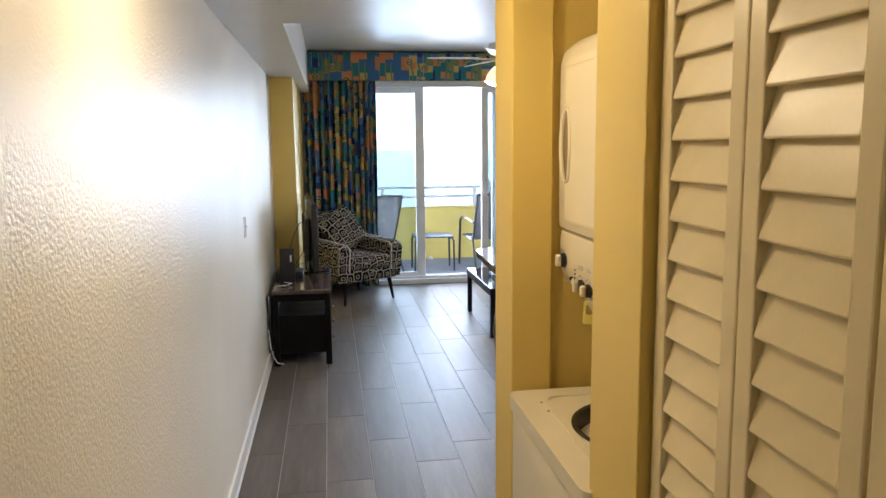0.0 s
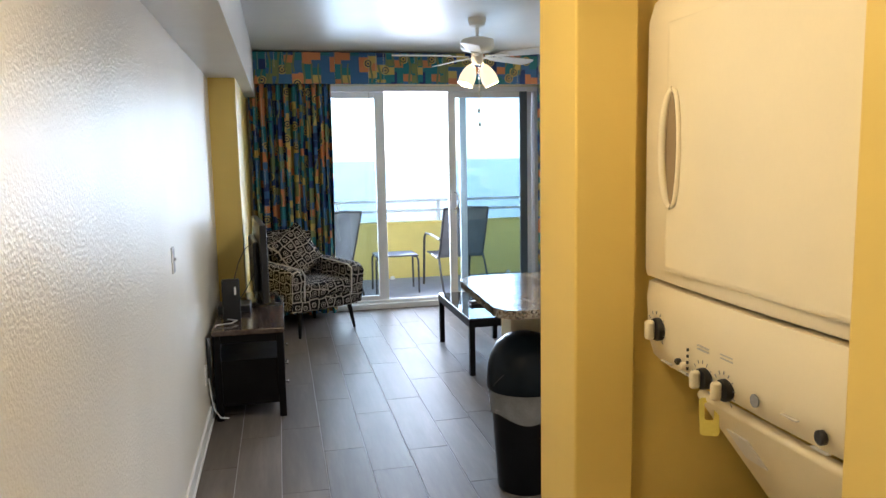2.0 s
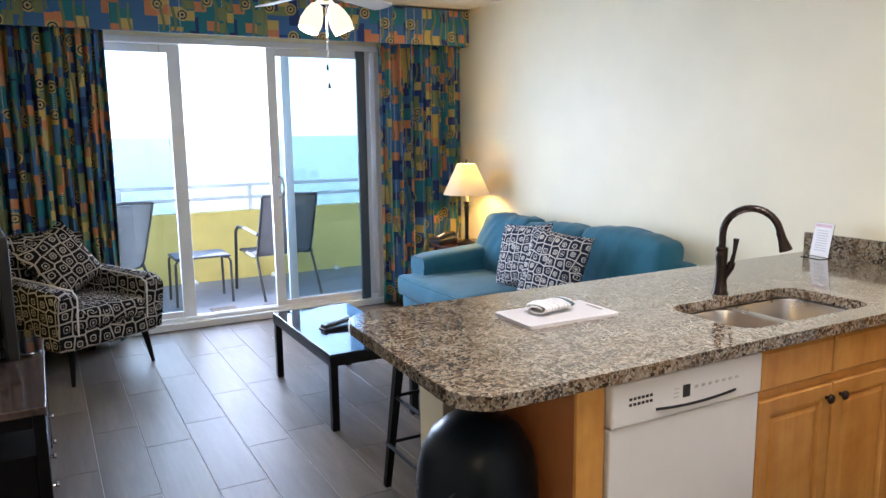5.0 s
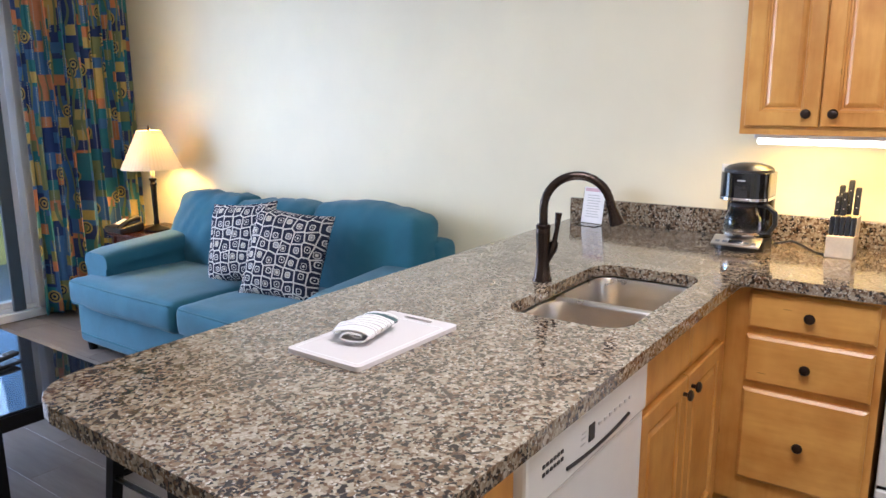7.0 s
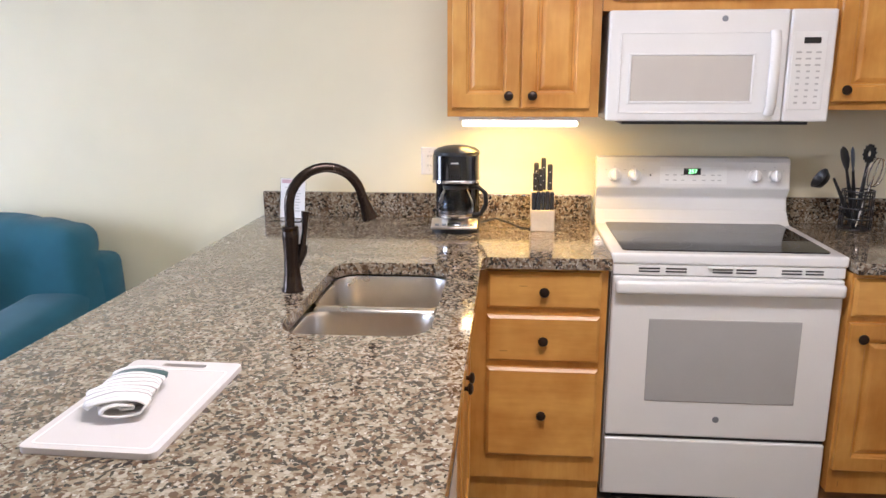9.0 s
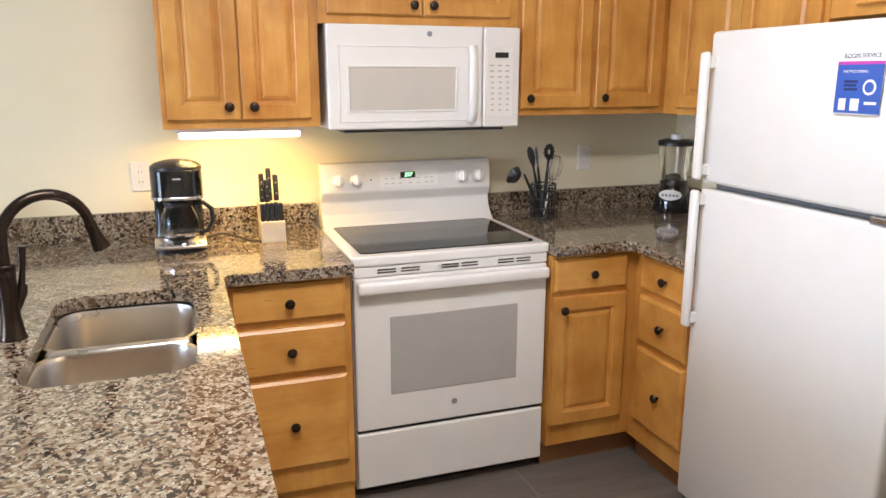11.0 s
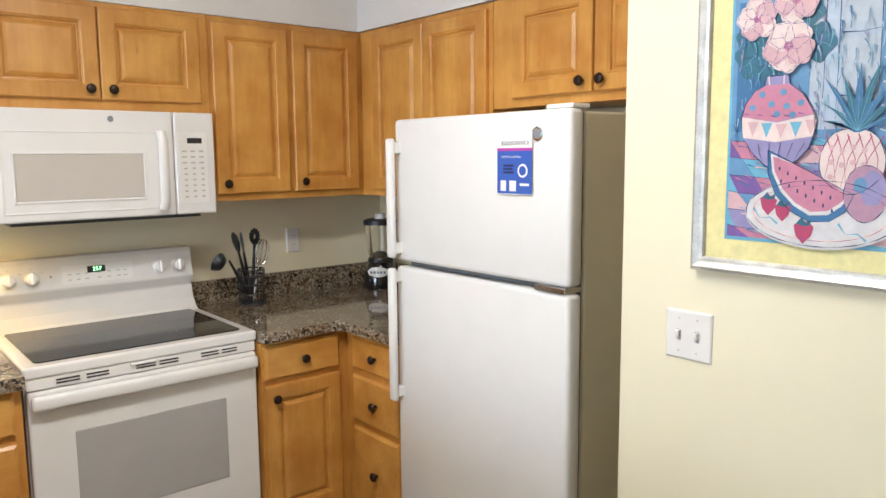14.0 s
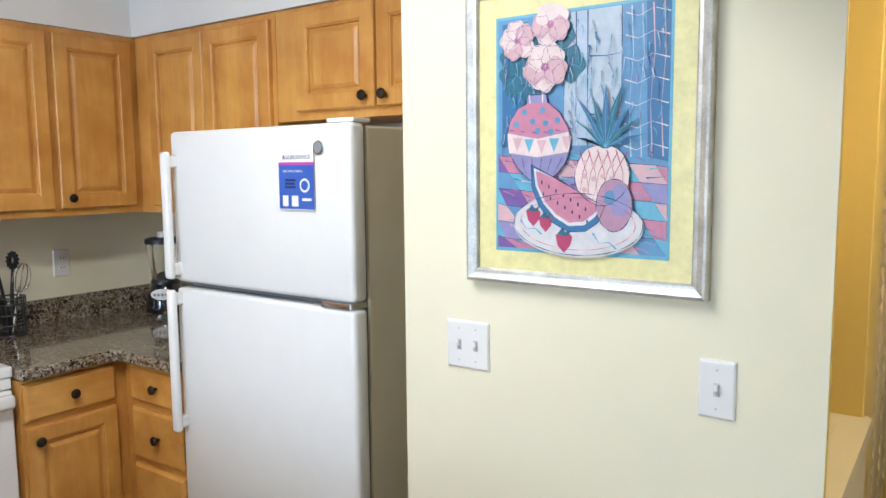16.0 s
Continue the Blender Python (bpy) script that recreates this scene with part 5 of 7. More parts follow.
rm = part("remote", moved(rbox(-0.10, 0.10, -0.024, 0.024, 0, 0.018, 0.007, 3), pose(0.015, 0, 0.018, 0, -5, 0)), M_BLACK, c, smooth=True)
for i in range(6):
    for j in range(3):
        part("button", moved(rbox(-0.06 + 0.022 * i, -0.05 + 0.022 * i, -0.017 + 0.013 * j, -0.009 + 0.013 * j, 0.018, 0.0205, 0.001), pose(0.015, 0, 0.018, 0, -5, 0)), M_GREYLINE, rm)

# armchair, turned towards the room
c = thing("armchair", "armchair in black and cream geometric upholstery with tapered black legs", "armchair", (0.205, 8.70, 0), -60 + 2)
# local x points to the chair's front
w = 0.36
part("seat_frame", box_uv(rbox(-0.33, 0.34, -w + 0.02, w - 0.02, 0.225, 0.36, 0.03, 3)), M_CHAIR, c, smooth=True)
part("seat_cushion", box_uv(cushion(-0.26, 0.36, -0.25, 0.25, 0.345, 0.475, 0.02, 0.04)), M_CHAIR, c, smooth=True)
for s in (1, -1):
    bm = bmesh.new()
    rows = []
    for x, zt in ((-0.36, 0.64), (-0.2, 0.635), (0.0, 0.625), (0.2, 0.615), (0.31, 0.605), (0.352, 0.57)):
        ya, yb = 0.255, 0.365 + 0.012 * (x > 0)
        flare = 0.015
        rows.append([bm.verts.new((x - (0.03 if x > 0.3 and z < 0.3 else 0), s * y, z)) for y, z in ((ya, 0.24), (ya, zt - 0.03), (ya + 0.02, zt - 0.004), ((ya + yb) / 2, zt + 0.006), (yb - 0.015 + flare, zt - 0.004), (yb + flare, zt - 0.03), (yb, 0.24))])
    for ra, rb in zip(rows, rows[1:]):
        for k in range(6):
            bm.faces.new((ra[k], ra[k + 1], rb[k + 1], rb[k]))
        bm.faces.new((ra[6], ra[0], rb[0], rb[6]))
    bm.faces.new(rows[0])
    bm.faces.new(rows[-1][::-1])
    arm = part("arm", box_uv(bm), M_CHAIR, c, smooth=True)
    part("piping", tube([(-0.3, s * 0.255, 0.635), (0.0, s * 0.25, 0.62), (0.30, s * 0.25, 0.60), (0.352, s * 0.255, 0.565), (0.33, s * 0.255, 0.25)], 0.006, 6), M_PAPER, arm)
bm = rbox(-0.08, 0.08, -0.33, 0.33, 0.24, 0.89, 0.05, 3)
bmesh.ops.subdivide_edges(bm, edges=[e for e in bm.edges if e.calc_length() > 0.2], cuts=6, use_grid_fill=True)
warp(bm, lambda p: Vector((-0.34 + p.x - 0.20 * (p.z - 0.35), p.y * (1.0 + 0.06 * (p.z - 0.5)), p.z - 0.10 * max(0, abs(p.y) - 0.18) ** 1.0 * (p.z > 0.7))))
part("backrest", box_uv(bm), M_CHAIR, c, smooth=True)
for x, y, dx, dy in ((0.27, 0.27, 0.035, 0.03), (0.27, -0.27, 0.035, -0.03), (-0.26, 0.25, -0.05, 0.03), (-0.26, -0.25, -0.05, -0.03)):
    part("leg", tube([(x, y, 0.235), (x + dx, y + dy, 0.0)], 0.02, 12, radii=[0.024, 0.012]), M_BLACKWOOD, c, smooth=True)
m = pose(0.205, 8.70, 0, 0, 0, -58) @ pose(-0.20, 0.02, 0.70, 24, -28, 0)
throw_pillow(m, "black and cream geometric cushion leaning in the armchair", 0.46, "", M_CHAIR, "chair_pillow")

# television stand and what stands on it
c = thing("tv_stand", "black television stand with a brown marbled top", "tv stand", (-0.23, 6.8, 0))
x0, x1, y0, y1 = -0.435, -0.022, 6.31, 7.36
part("top", rbox(x0 - 0.005, x1 + 0.008, y0 - 0.02, y1 + 0.02, 0.53, 0.562, 0.006, 3), M_MARBLE, c, "glossy brown marbled top", world=True)
for x in (x0, x1 - 0.042):
    for y in (y0, y1 - 0.042):
        part("leg", rbox(x, x + 0.042, y, y + 0.042, 0.0, 0.53, 0.004), M_BLACKWOOD, c, world=True)
part("end_panel", rbox(x0 + 0.04, x1 - 0.04, y0 + 0.012, y0 + 0.028, 0.09, 0.37, 0.002), M_BLACKWOOD, c, world=True)
part("end_rail", rbox(x0 + 0.04, x1 - 0.04, y0 + 0.01, y0 + 0.03, 0.475, 0.53, 0.002), M_BLACKWOOD, c, world=True)
part("shelf", box(x0 + 0.02, x1 - 0.02, y0 + 0.03, y1 - 0.03, 0.355, 0.37), M_BLACKWOOD, c, world=True)
part("back_panel", box(x0 + 0.005, x0 + 0.015, y0 + 0.042, y1 - 0.042, 0.09, 0.53), M_BLACKWOOD, c, world=True)
part("bottom", box(x0 + 0.02, x1 - 0.02, y0 + 0.03, y1 - 0.03, 0.09, 0.105), M_BLACKWOOD, c, world=True)
for k in range(2):
    ya = y0 + 0.05 + k * 0.48
    for z0, z1 in ((0.115, 0.225), (0.235, 0.345)):
        d = part("drawer", rbox(x1 - 0.022, x1 - 0.002, ya, ya + 0.46, z0, z1, 0.003), M_BLACKWOOD, c, world=True)
        part("knob", lathe([(0.006, 0), (0.006, 0.012), (0.012, 0.016), (0.011, 0.024)], (x1 - 0.002, ya + 0.12, (z0 + z1) / 2), (1, 0, 0), 14), M_CHROME, d, "small silver knob", world=True)
c = thing("television", "black flat television seen nearly edge-on on its stand", "television", (-0.16, 7.27, 0.562), 5)
part("foot", slab(round_rect(-0.12, 0.12, -0.24, 0.24, 0.05, 5), 0.0, 0.014), M_BLACKGLOSS, c, bevel=0.003)
part("neck", rbox(-0.04, 0.01, -0.08, 0.08, 0.014, 0.09, 0.008), M_BLACK, c)
bm = rbox(-0.028, 0.018, -0.47, 0.47, 0.05, 0.575, 0.008, 3)
part("body", bm, M_BLACK, c)
part("back_hump", rbox(-0.068, -0.026, -0.30, 0.30, 0.10, 0.45, 0.02, 3), M_BLACK, c)
part("screen", rbox(0.0185, 0.0205, -0.45, 0.45, 0.085, 0.555, 0.0008), M_BLACKGLOSS, c, "glossy dark screen")
c = thing("router", "black upright internet router with a small white label", "router", (-0.335, 6.60, 0.562), 4)
part("case", rbox(-0.055, 0.055, -0.03, 0.03, 0.0, 0.26, 0.008, 3), M_BLACK, c, smooth=True)
part("sticker", box(0.02, 0.032, -0.0312, -0.0302, 0.165, 0.215), M_PAPER, c)
c = thing("cable_box", "flat black cable box on the television stand", "cable box", (-0.36, 6.93, 0.562), 0)
part("case", rbox(-0.08, 0.13, -0.11, 0.11, 0.0, 0.045, 0.006), M_BLACK, c)
c = thing("cables", "white and black cables behind the television stand", "cable", (-0.43, 6.5, 0.1))
part("white_cable", tube([(-0.36, 6.56, 0.575), (-0.30, 6.50, 0.578), (-0.33, 6.44, 0.576), (-0.42, 6.42, 0.572), (-0.455, 6.38, 0.50), (-0.458, 6.40, 0.32)], 0.0035, 6), M_CABLE, c, world=True, smooth=True)
part("white_cable", tube([(-0.46, 6.22, 0.30), (-0.452, 6.23, 0.18), (-0.44, 6.25, 0.10), (-0.41, 6.27, 0.04), (-0.37, 6.33, 0.012)], 0.0045, 6), M_CABLE, c, world=True, smooth=True)
part("black_cable", tube([(-0.32, 6.62, 0.79), (-0.29, 6.75, 0.90), (-0.25, 6.85, 0.98), (-0.21, 6.95, 1.0)], 0.003, 6), M_BLACK, c, world=True, smooth=True)
part("black_cable", tube([(-0.30, 6.66, 0.66), (-0.25, 6.80, 0.72), (-0.20, 6.95, 0.80)], 0.003, 6), M_BLACK, c, world=True, smooth=True)
part("black_cable", tube([(-0.462, 6.30, 0.52), (-0.455, 6.24, 0.40), (-0.46, 6.26, 0.25), (-0.45, 6.33, 0.12)], 0.012, 8), M_BLACK, c, world=True, smooth=True)

# ceiling fan
c = thing("ceiling_fan", "white five-blade ceiling fan with two lit frosted glass shades", "ceiling fan", (1.485, 7.29, CEIL))
part("canopy", lathe([(0.068, 0.0), (0.068, -0.02), (0.055, -0.055), (0.02, -0.07)], seg=28), M_FANWHITE, c, smooth=True)
part("rod", lathe([(0.013, -0.06), (0.013, -0.15)], seg=14), M_FANWHITE, c, smooth=True)
part("motor", lathe([(0.03, -0.135), (0.06, -0.14), (0.118, -0.155), (0.125, -0.165), (0.125, -0.215), (0.11, -0.235), (0.075, -0.245), (0.045, -0.25)], seg=36), M_FANWHITE, c, smooth=True)
part("switch_housing", lathe([(0.042, -0.245), (0.045, -0.26), (0.045, -0.315), (0.034, -0.335), (0.015, -0.34)], seg=28), M_FANWHITE, c, smooth=True)
for k in range(5):
    a = radians(250 + 72 * k)
    m = pose(0, 0, -0.274, 0, 0, math.degrees(a)) @ pose(0, 0, 0, -11, 0, 0)
    out = [(0.20, -0.052), (0.58, -0.066)] + [(0.60 + 0.045 * math.cos(t), 0.066 * math.sin(t)) for t in [radians(q) for q in range(-80, 81, 20)]] + [(0.58, 0.066), (0.20, 0.052)]
    b = part("blade", moved(slab(out, -0.003, 0.003), m), M_BLADE, c, bevel=0.001)
    bm = slab([(0.07, -0.02), (0.12, -0.014), (0.19, -0.035), (0.25, -0.03), (0.25, 0.03), (0.19, 0.035), (0.12, 0.014), (0.07, 0.02)], -0.009, -0.004)
    part("bracket", moved(bm, m), M_FANWHITE, b)
for s in (-1, 1):
    ax = Vector((0.40 * s, -0.10, -0.90)).normalized()
    o = Vector((0.034 * s, -0.008, -0.328))
    part("arm", tube([o, o + ax * 0.035], 0.014, 10), M_FANWHITE, c, smooth=True)
    part("shade", lathe([(0.02, 0.02), (0.032, 0.03), (0.05, 0.07), (0.061, 0.12), (0.060, 0.15), (0.055, 0.175)], o, ax, 24, cap=False), M_FANSHADE, c, "lit frosted glass shade", smooth=True)
for dx, z in ((0.007, -0.66), (0.014, -0.76)):
    ch = part("pull_chain", tube([(dx, 0, -0.34), (dx, 0, z)], 0.0012, 5), M_CHROME, c)
    part("pull", lathe([(0.002, 0), (0.007, -0.012), (0.009, -0.03), (0.004, -0.034)], (dx, 0, z), seg=10), M_FAUCET, ch)

# balcony furniture
def patio_chair(at, rz, label):
    c = thing("patio_chair", label, "chair", at, rz, group="sling chairs on the balcony")
    for s in (-1, 1):
        y = 0.27 * s
        part("side_frame", tube([(-0.40, y, 0.98), (-0.36, y, 0.86), (-0.22, y, 0.46), (-0.19, y, 0.41), (-0.12, y, 0.385), (0.22, y, 0.42), (0.26, y, 0.41)], 0.013, 8), M_PATIO, c, smooth=True)
        part("arm_leg", tube([(-0.27, y * 1.05, 0.62), (0.0, y * 1.12, 0.655), (0.20, y * 1.13, 0.65), (0.27, y * 1.13, 0.60), (0.29, y * 1.12, 0.50), (0.36, y * 1.1, 0.0)], 0.015, 8), M_PATIO, c, smooth=True)
        part("rear_leg", tube([(-0.20, y * 1.03, 0.42), (-0.30, y * 1.05, 0.2), (-0.40, y * 1.05, 0.0)], 0.013, 8), M_PATIO, c, smooth=True)
    part("top_bar", tube([(-0.40, -0.27, 0.98), (-0.405, 0, 0.995), (-0.40, 0.27, 0.98)], 0.013, 8), M_PATIO, c, smooth=True)
    part("front_bar", tube([(0.25, -0.27, 0.412), (0.25, 0.27, 0.412)], 0.012, 8), M_PATIO, c, smooth=True)
    bm = bmesh.new()
    prof = [(-0.40, 0.975), (-0.365, 0.86), (-0.29, 0.64), (-0.225, 0.455), (-0.185, 0.405), (-0.10, 0.38), (0.05, 0.39), (0.24, 0.415)]
    for a, b in zip(prof, prof[1:]):
        q = [bm.verts.new((x, y, z)) for (x, z), y in ((a, -0.262), (b, -0.262), (b, 0.262), (a, 0.262))]
        bm.faces.new(q)
    bmesh.ops.remove_doubles(bm, verts=bm.verts, dist=0.0001)
    sl = part("sling", bm, M_SLING, c, "taupe mesh sling", smooth=True)
    sl.modifiers.new("thick", "SOLIDIFY").thickness = 0.004
    return c


patio_chair((2.035, 10.44, -0.012), 96, "brown metal balcony chair with taupe mesh sling, turned aside")
patio_chair((0.44, 10.28, -0.012), 120, "brown metal balcony chair with taupe mesh sling behind the armchair")
c = thing("side_table", "small brown metal side table on the balcony", "table", (1.29, 10.40, -0.012), 0)
part("top", rbox(-0.25, 0.25, -0.20, 0.20, 0.43, 0.445, 0.005), M_PATIO, c)
part("glass", rbox(-0.235, 0.235, -0.185, 0.185, 0.4455, 0.450, 0.002), M_DECK, c)
for sx in (-1, 1):
    for sy in (-1, 1):
        part("leg", tube([(0.18 * sx, 0.185 * sy, 0.432), (0.225 * sx, 0.185 * sy, 0.425), (0.245 * sx, 0.19 * sy, 0.39), (0.25 * sx, 0.195 * sy, 0.0)], 0.012, 8), M_PATIO, c, smooth=True)

# ---- hall and laundry ----
def louvre_doors():
    d = thing("door_1", "cream louvred bifold closet doors, closed", "closet door", (0.56, 1.6, 0))
    d["kind"] = "structure"
    m_l = surf("cream_door_paint", (0.82, 0.69, 0.40), 0.35, var=0.05, bump=0.06)
    part("jamb", rbox(0.578, 0.60, 2.150, 2.166, 0, 2.05, 0.002), m_l, d, world=True)
    me = None
    for k in range(4):
        ya = 2.163 - 0.2565 * (k + 1) - 0.003 * (k // 2)
        yb = ya + 0.2545
        bm = rbox(0.545, 0.575, ya, ya + 0.040, 0.012, 2.04, 0.004)
        rbox(0.545, 0.575, yb - 0.040, yb, 0.012, 2.04, 0.004, bm=bm)
        for z0, z1 in ((0.012, 0.11), (0.98, 1.05), (1.96, 2.04)):
            if z0 != 0.98:
                box(0.547, 0.573, ya + 0.040, yb - 0.040, z0, z1, bm)
        p = part("leaf", bm, m_l, d, world=True)
        z = 0.136
        while z < 1.95:
            if me is None:
                bm = rbox(-0.004, 0.004, -0.0885, 0.0885, -0.044, 0.044, 0.003)
                moved(bm, pose(0, 0, 0, 0, 15, 0))
                s = part("slat", bm, m_l, p, world=True)
                me = s.data
            else:
                s = new("slat", me)
                s.parent = p
            s.location = (0.5605, (ya + yb) / 2, z)
            z += 0.0647
    return d


louvre_doors()

c = thing("laundry_centre", "cream stacked washer and dryer with the washer lid raised", "washer dryer", (0.9, 2.72, 0))
y0, y1 = 2.40, 3.088
part("dryer_body", rbox(0.70, 1.30, y0, y1, 1.20, 1.87, 0.02, 3), M_BISQUE, c, world=True, smooth=True)


def skin(za, zb, prof, ya=y0, yb=y1, r=0.012):
    """A front skin with rounded ends: (z, x) points drawn across the width."""
    bm = bmesh.new()
    ys = [ya, ya + 0.004, ya + 0.008, ya + r, ya + 0.12, (ya + yb) / 2, yb - 0.12, yb - r, yb - 0.008, yb - 0.004, yb]
    rows = []
    for y in ys:
        e = min(y - ya, yb - y)
        back = 0.0 if e >= r else (r - e) ** 2 / r
        bow = 0.012 * (2 * (y - ya) / (yb - ya) - 1) ** 2
        rows.append([bm.verts.new((x + back + bow, y, z)) for z, x in prof])
    for a, b in zip(rows, rows[1:]):
        for k in range(len(prof) - 1):
            bm.faces.new((a[k], a[k + 1], b[k + 1], b[k]))
    return bm


dd = part("dryer_front", skin(0, 0, [(1.336, 0.672), (1.339, 0.656), (1.352, 0.652), (1.60, 0.650), (1.80, 0.652), (1.835, 0.662), (1.86, 0.69), (1.87, 0.74)]), M_BISQUE, c, world=True, smooth=True)
part("door", panel((0.6485, 2.985, 1.362), S_, UP, W, 0.52, 0.425, [(0, -0.012), (0.0, -0.001), (0.003, 0.0008), (0.012, 0.001)]), M_BISQUE, dd, world=True, smooth=True)
HY, HZ = 2.955, 1.575     # middle of the oval grip


def grip_arc(a0, a1, out, n=16):
    """Points along the rim of the oval grip, standing off the door."""
    pts = []
    for k in range(n + 1):
        a = radians(a0 + (a1 - a0) * k / n)
        pts.append((0.645 - out * abs(math.cos(a)), HY + 0.019 * math.cos(a), HZ + 0.098 * math.sin(a)))
    return pts


hd = part("handle", tube(grip_arc(-88, 88, 0.010), 0.0072, 10), M_BISQUE, dd, "bowed cream grip", world=True, smooth=True)
part("rim", tube(grip_arc(88, 272, 0.0), 0.0045, 8), M_BISQUE, hd, world=True, smooth=True)
# flat brown oval: the shade of the finger recess is put into its colour
lens = [(HY + 0.018 * math.cos(6.28319 * k / 32), HZ + 0.095 * math.sin(6.28319 * k / 32)) for k in range(32)]
part("recess", warp(slab(lens, 0.640, 0.6445), lambda p: Vector((p.z, p.x, p.y))), surf("grip_shade_brown", (0.27, 0.20, 0.11), 0.45, var=0.1), hd, "brown plate coloured as the shade inside the grip", world=True)
cp = part("control_panel", skin(0, 0, [(1.331, 0.676), (1.328, 0.660), (1.30, 0.656), (1.22, 0.660), (1.185, 0.672), (1.168, 0.69), (1.163, 0.75)]), M_BISQUE, c, world=True, smooth=True)
for y, z, r in ((3.026, 1.246, 0.021), (2.872, 1.198, 0.018), (2.812, 1.197, 0.018)):
    kb = part("knob", lathe([(r, 0), (r, 0.009), (r * 0.93, 0.012), (r * 0.3, 0.013)], (0.667, y, z), (-1, 0, 0), 24), M_BLACK, cp, "black knob with white pointer", world=True, smooth=True)
    part("pointer", rbox(0.637, 0.655, y - r * 0.34, y + r * 0.34, z - r * 0.86, z + r * 0.86, 0.006, 3), M_BISQUE, kb, world=True)
    bm = bmesh.new()
    for k in range(11):
        a = radians(-40 + 26 * k)
        q = facing((0.6595, y + (r + 0.010) * math.cos(a), z + (r + 0.010) * math.sin(a)), (0, math.cos(a), math.sin(a)), (0, -math.sin(a), math.cos(a)))
        merge(bm, moved(box(-0.003, 0.003, -0.0005, 0.0005, -0.0006, 0.0006), q))
    part("dial_marks", bm, M_GREYLINE, kb, world=True)
for y, z, r, mm in ((2.952, 1.205, 0.006, M_BLACK), (2.935, 1.203, 0.006, M_BISQUE), (2.60, 1.20, 0.010, M_BLACK)):
    part("button", lathe([(r, 0), (r, 0.006), (r * 0.7, 0.008)], (0.665, y, z), (-1, 0, 0), 16), mm, cp, world=True)
for k in range(5):
    part("lamp_mark", box(0.659, 0.662, 2.918, 2.921, 1.188 + 0.011 * k, 1.193 + 0.011 * k), M_BLACK, cp, world=True)
for y, z in ((2.99, 1.192), (2.872, 1.244), (2.872, 1.250), (2.806, 1.246), (2.806, 1.252), (2.93, 1.19), (2.66, 1.205), (2.60, 1.182)):
    part("label_bar", box(0.6585, 0.6645, y - 0.016, y + 0.016, z, z + 0.0018), M_PRINTGREY, cp, world=True)
part("badge", lathe([(0.010, 0), (0.010, 0.002)], (0.661, 2.735, 1.205), (-1, 0, 0)), M_GREYLINE, cp, "round grey emblem", world=True)
part("dryer_base", box(0.72, 1.30, y0 + 0.005, y1 - 0.005, 1.155, 1.20), M_BISQUE, c, world=True)
part("column", rbox(1.18, 1.30, y0, y1, 0.86, 1.16, 0.006), M_BISQUE, c, world=True)
wb = part("washer_body", rbox(0.512, 1.30, 2.385, 3.035, 0.02, 0.815, 0.012, 3), M_BISQUE, c, world=True, smooth=True)
hole = [(0.80 + 0.20 * math.cos(a), 2.71 + 0.20 * math.sin(a)) for a in [6.28319 * k / 40 for k in range(40)]]
out = round_rect(0.502, 1.20, 2.380, 3.040, 0.03, 6)
part("washer_top", slab(out, 0.815, 0.858, [hole[::-1]]), M_BISQUE, c, world=True, bevel=0.012, seg=4)
bm = slab(round_rect(0.575, 0.93, 2.44, 2.98, 0.05, 6), 0.8585, 0.8625, [round_rect(0.59, 0.915, 2.455, 2.965, 0.045, 6)[::-1]])
part("lid_gasket", bm, M_BISQUE, c, world=True)
bm = lathe([(0.20, 0.85), (0.195, 0.82), (0.215, 0.80), (0.215, 0.45), (0.05, 0.44)], (0.80, 2.71, 0), seg=40, cap=False)
part("tub", bm, M_STEEL, c, "steel wash tub", world=True, smooth=True)
part("tub_ring", lathe([(0.204, 0.850), (0.204, 0.8605), (0.190, 0.8600), (0.186, 0.80)], (0.80, 2.71, 0), seg=40, cap=False), M_BLACK, c, "black tub ring", world=True, smooth=True)
for y in (2.93, 2.86):
    part("screw", lathe([(0.005, 0), (0.005, 0.001)], (0.572, y, 0.8582), seg=10), M_GREYLINE, c, world=True)
part("agitator", lathe([(0.09, 0.44), (0.06, 0.5), (0.045, 0.72), (0.03, 0.76), (0.004, 0.765)], (0.80, 2.71, 0), seg=20), M_TRIM, c, world=True, smooth=True)
part("mark", box(0.585, 0.592, 2.905, 2.945, 0.8585, 0.8595), M_GREYLINE, c, world=True)
m = pose(0.90, 2.71, 0.880, 0, 54, 0)
lid = part("lid", moved(rbox(-0.335, 0.0, -0.245, 0.245, -0.010, 0.010, 0.009, 3), m), M_BISQUE, c, "raised washer lid", world=True, smooth=True)
part("lid_recess", moved(rbox(-0.27, -0.20, 0.14, 0.20, -0.013, -0.0095, 0.002), m), M_TRIM, lid, world=True)
bm = slab(round_rect(-0.016, 0.016, -0.032, 0.032, 0.006, 3), -0.002, 0.002, [round_rect(-0.008, 0.008, -0.006, 0.024, 0.003, 2)[::-1]])
moved(bm, facing((0.700, 2.912, 1.115), (0.905, -0.425, 0.0), (0.148, 0.315, 0.938)))
m_tag = surf("yellow_tag", (0.62, 0.52, 0.10), 0.5, var=0.1)
part("lid_tag", bm, m_tag, lid, "yellow plastic tag", world=True)

# round ceiling lamp above the hall
c = thing("hall_lamp", "round white ceiling lamp over the hall", "ceiling lamp", (-0.04, 2.72, DROP))
part("pan", lathe([(0.15, 0.0), (0.15, -0.02), (0.14, -0.025)], seg=36), M_TRIM, c, smooth=True)
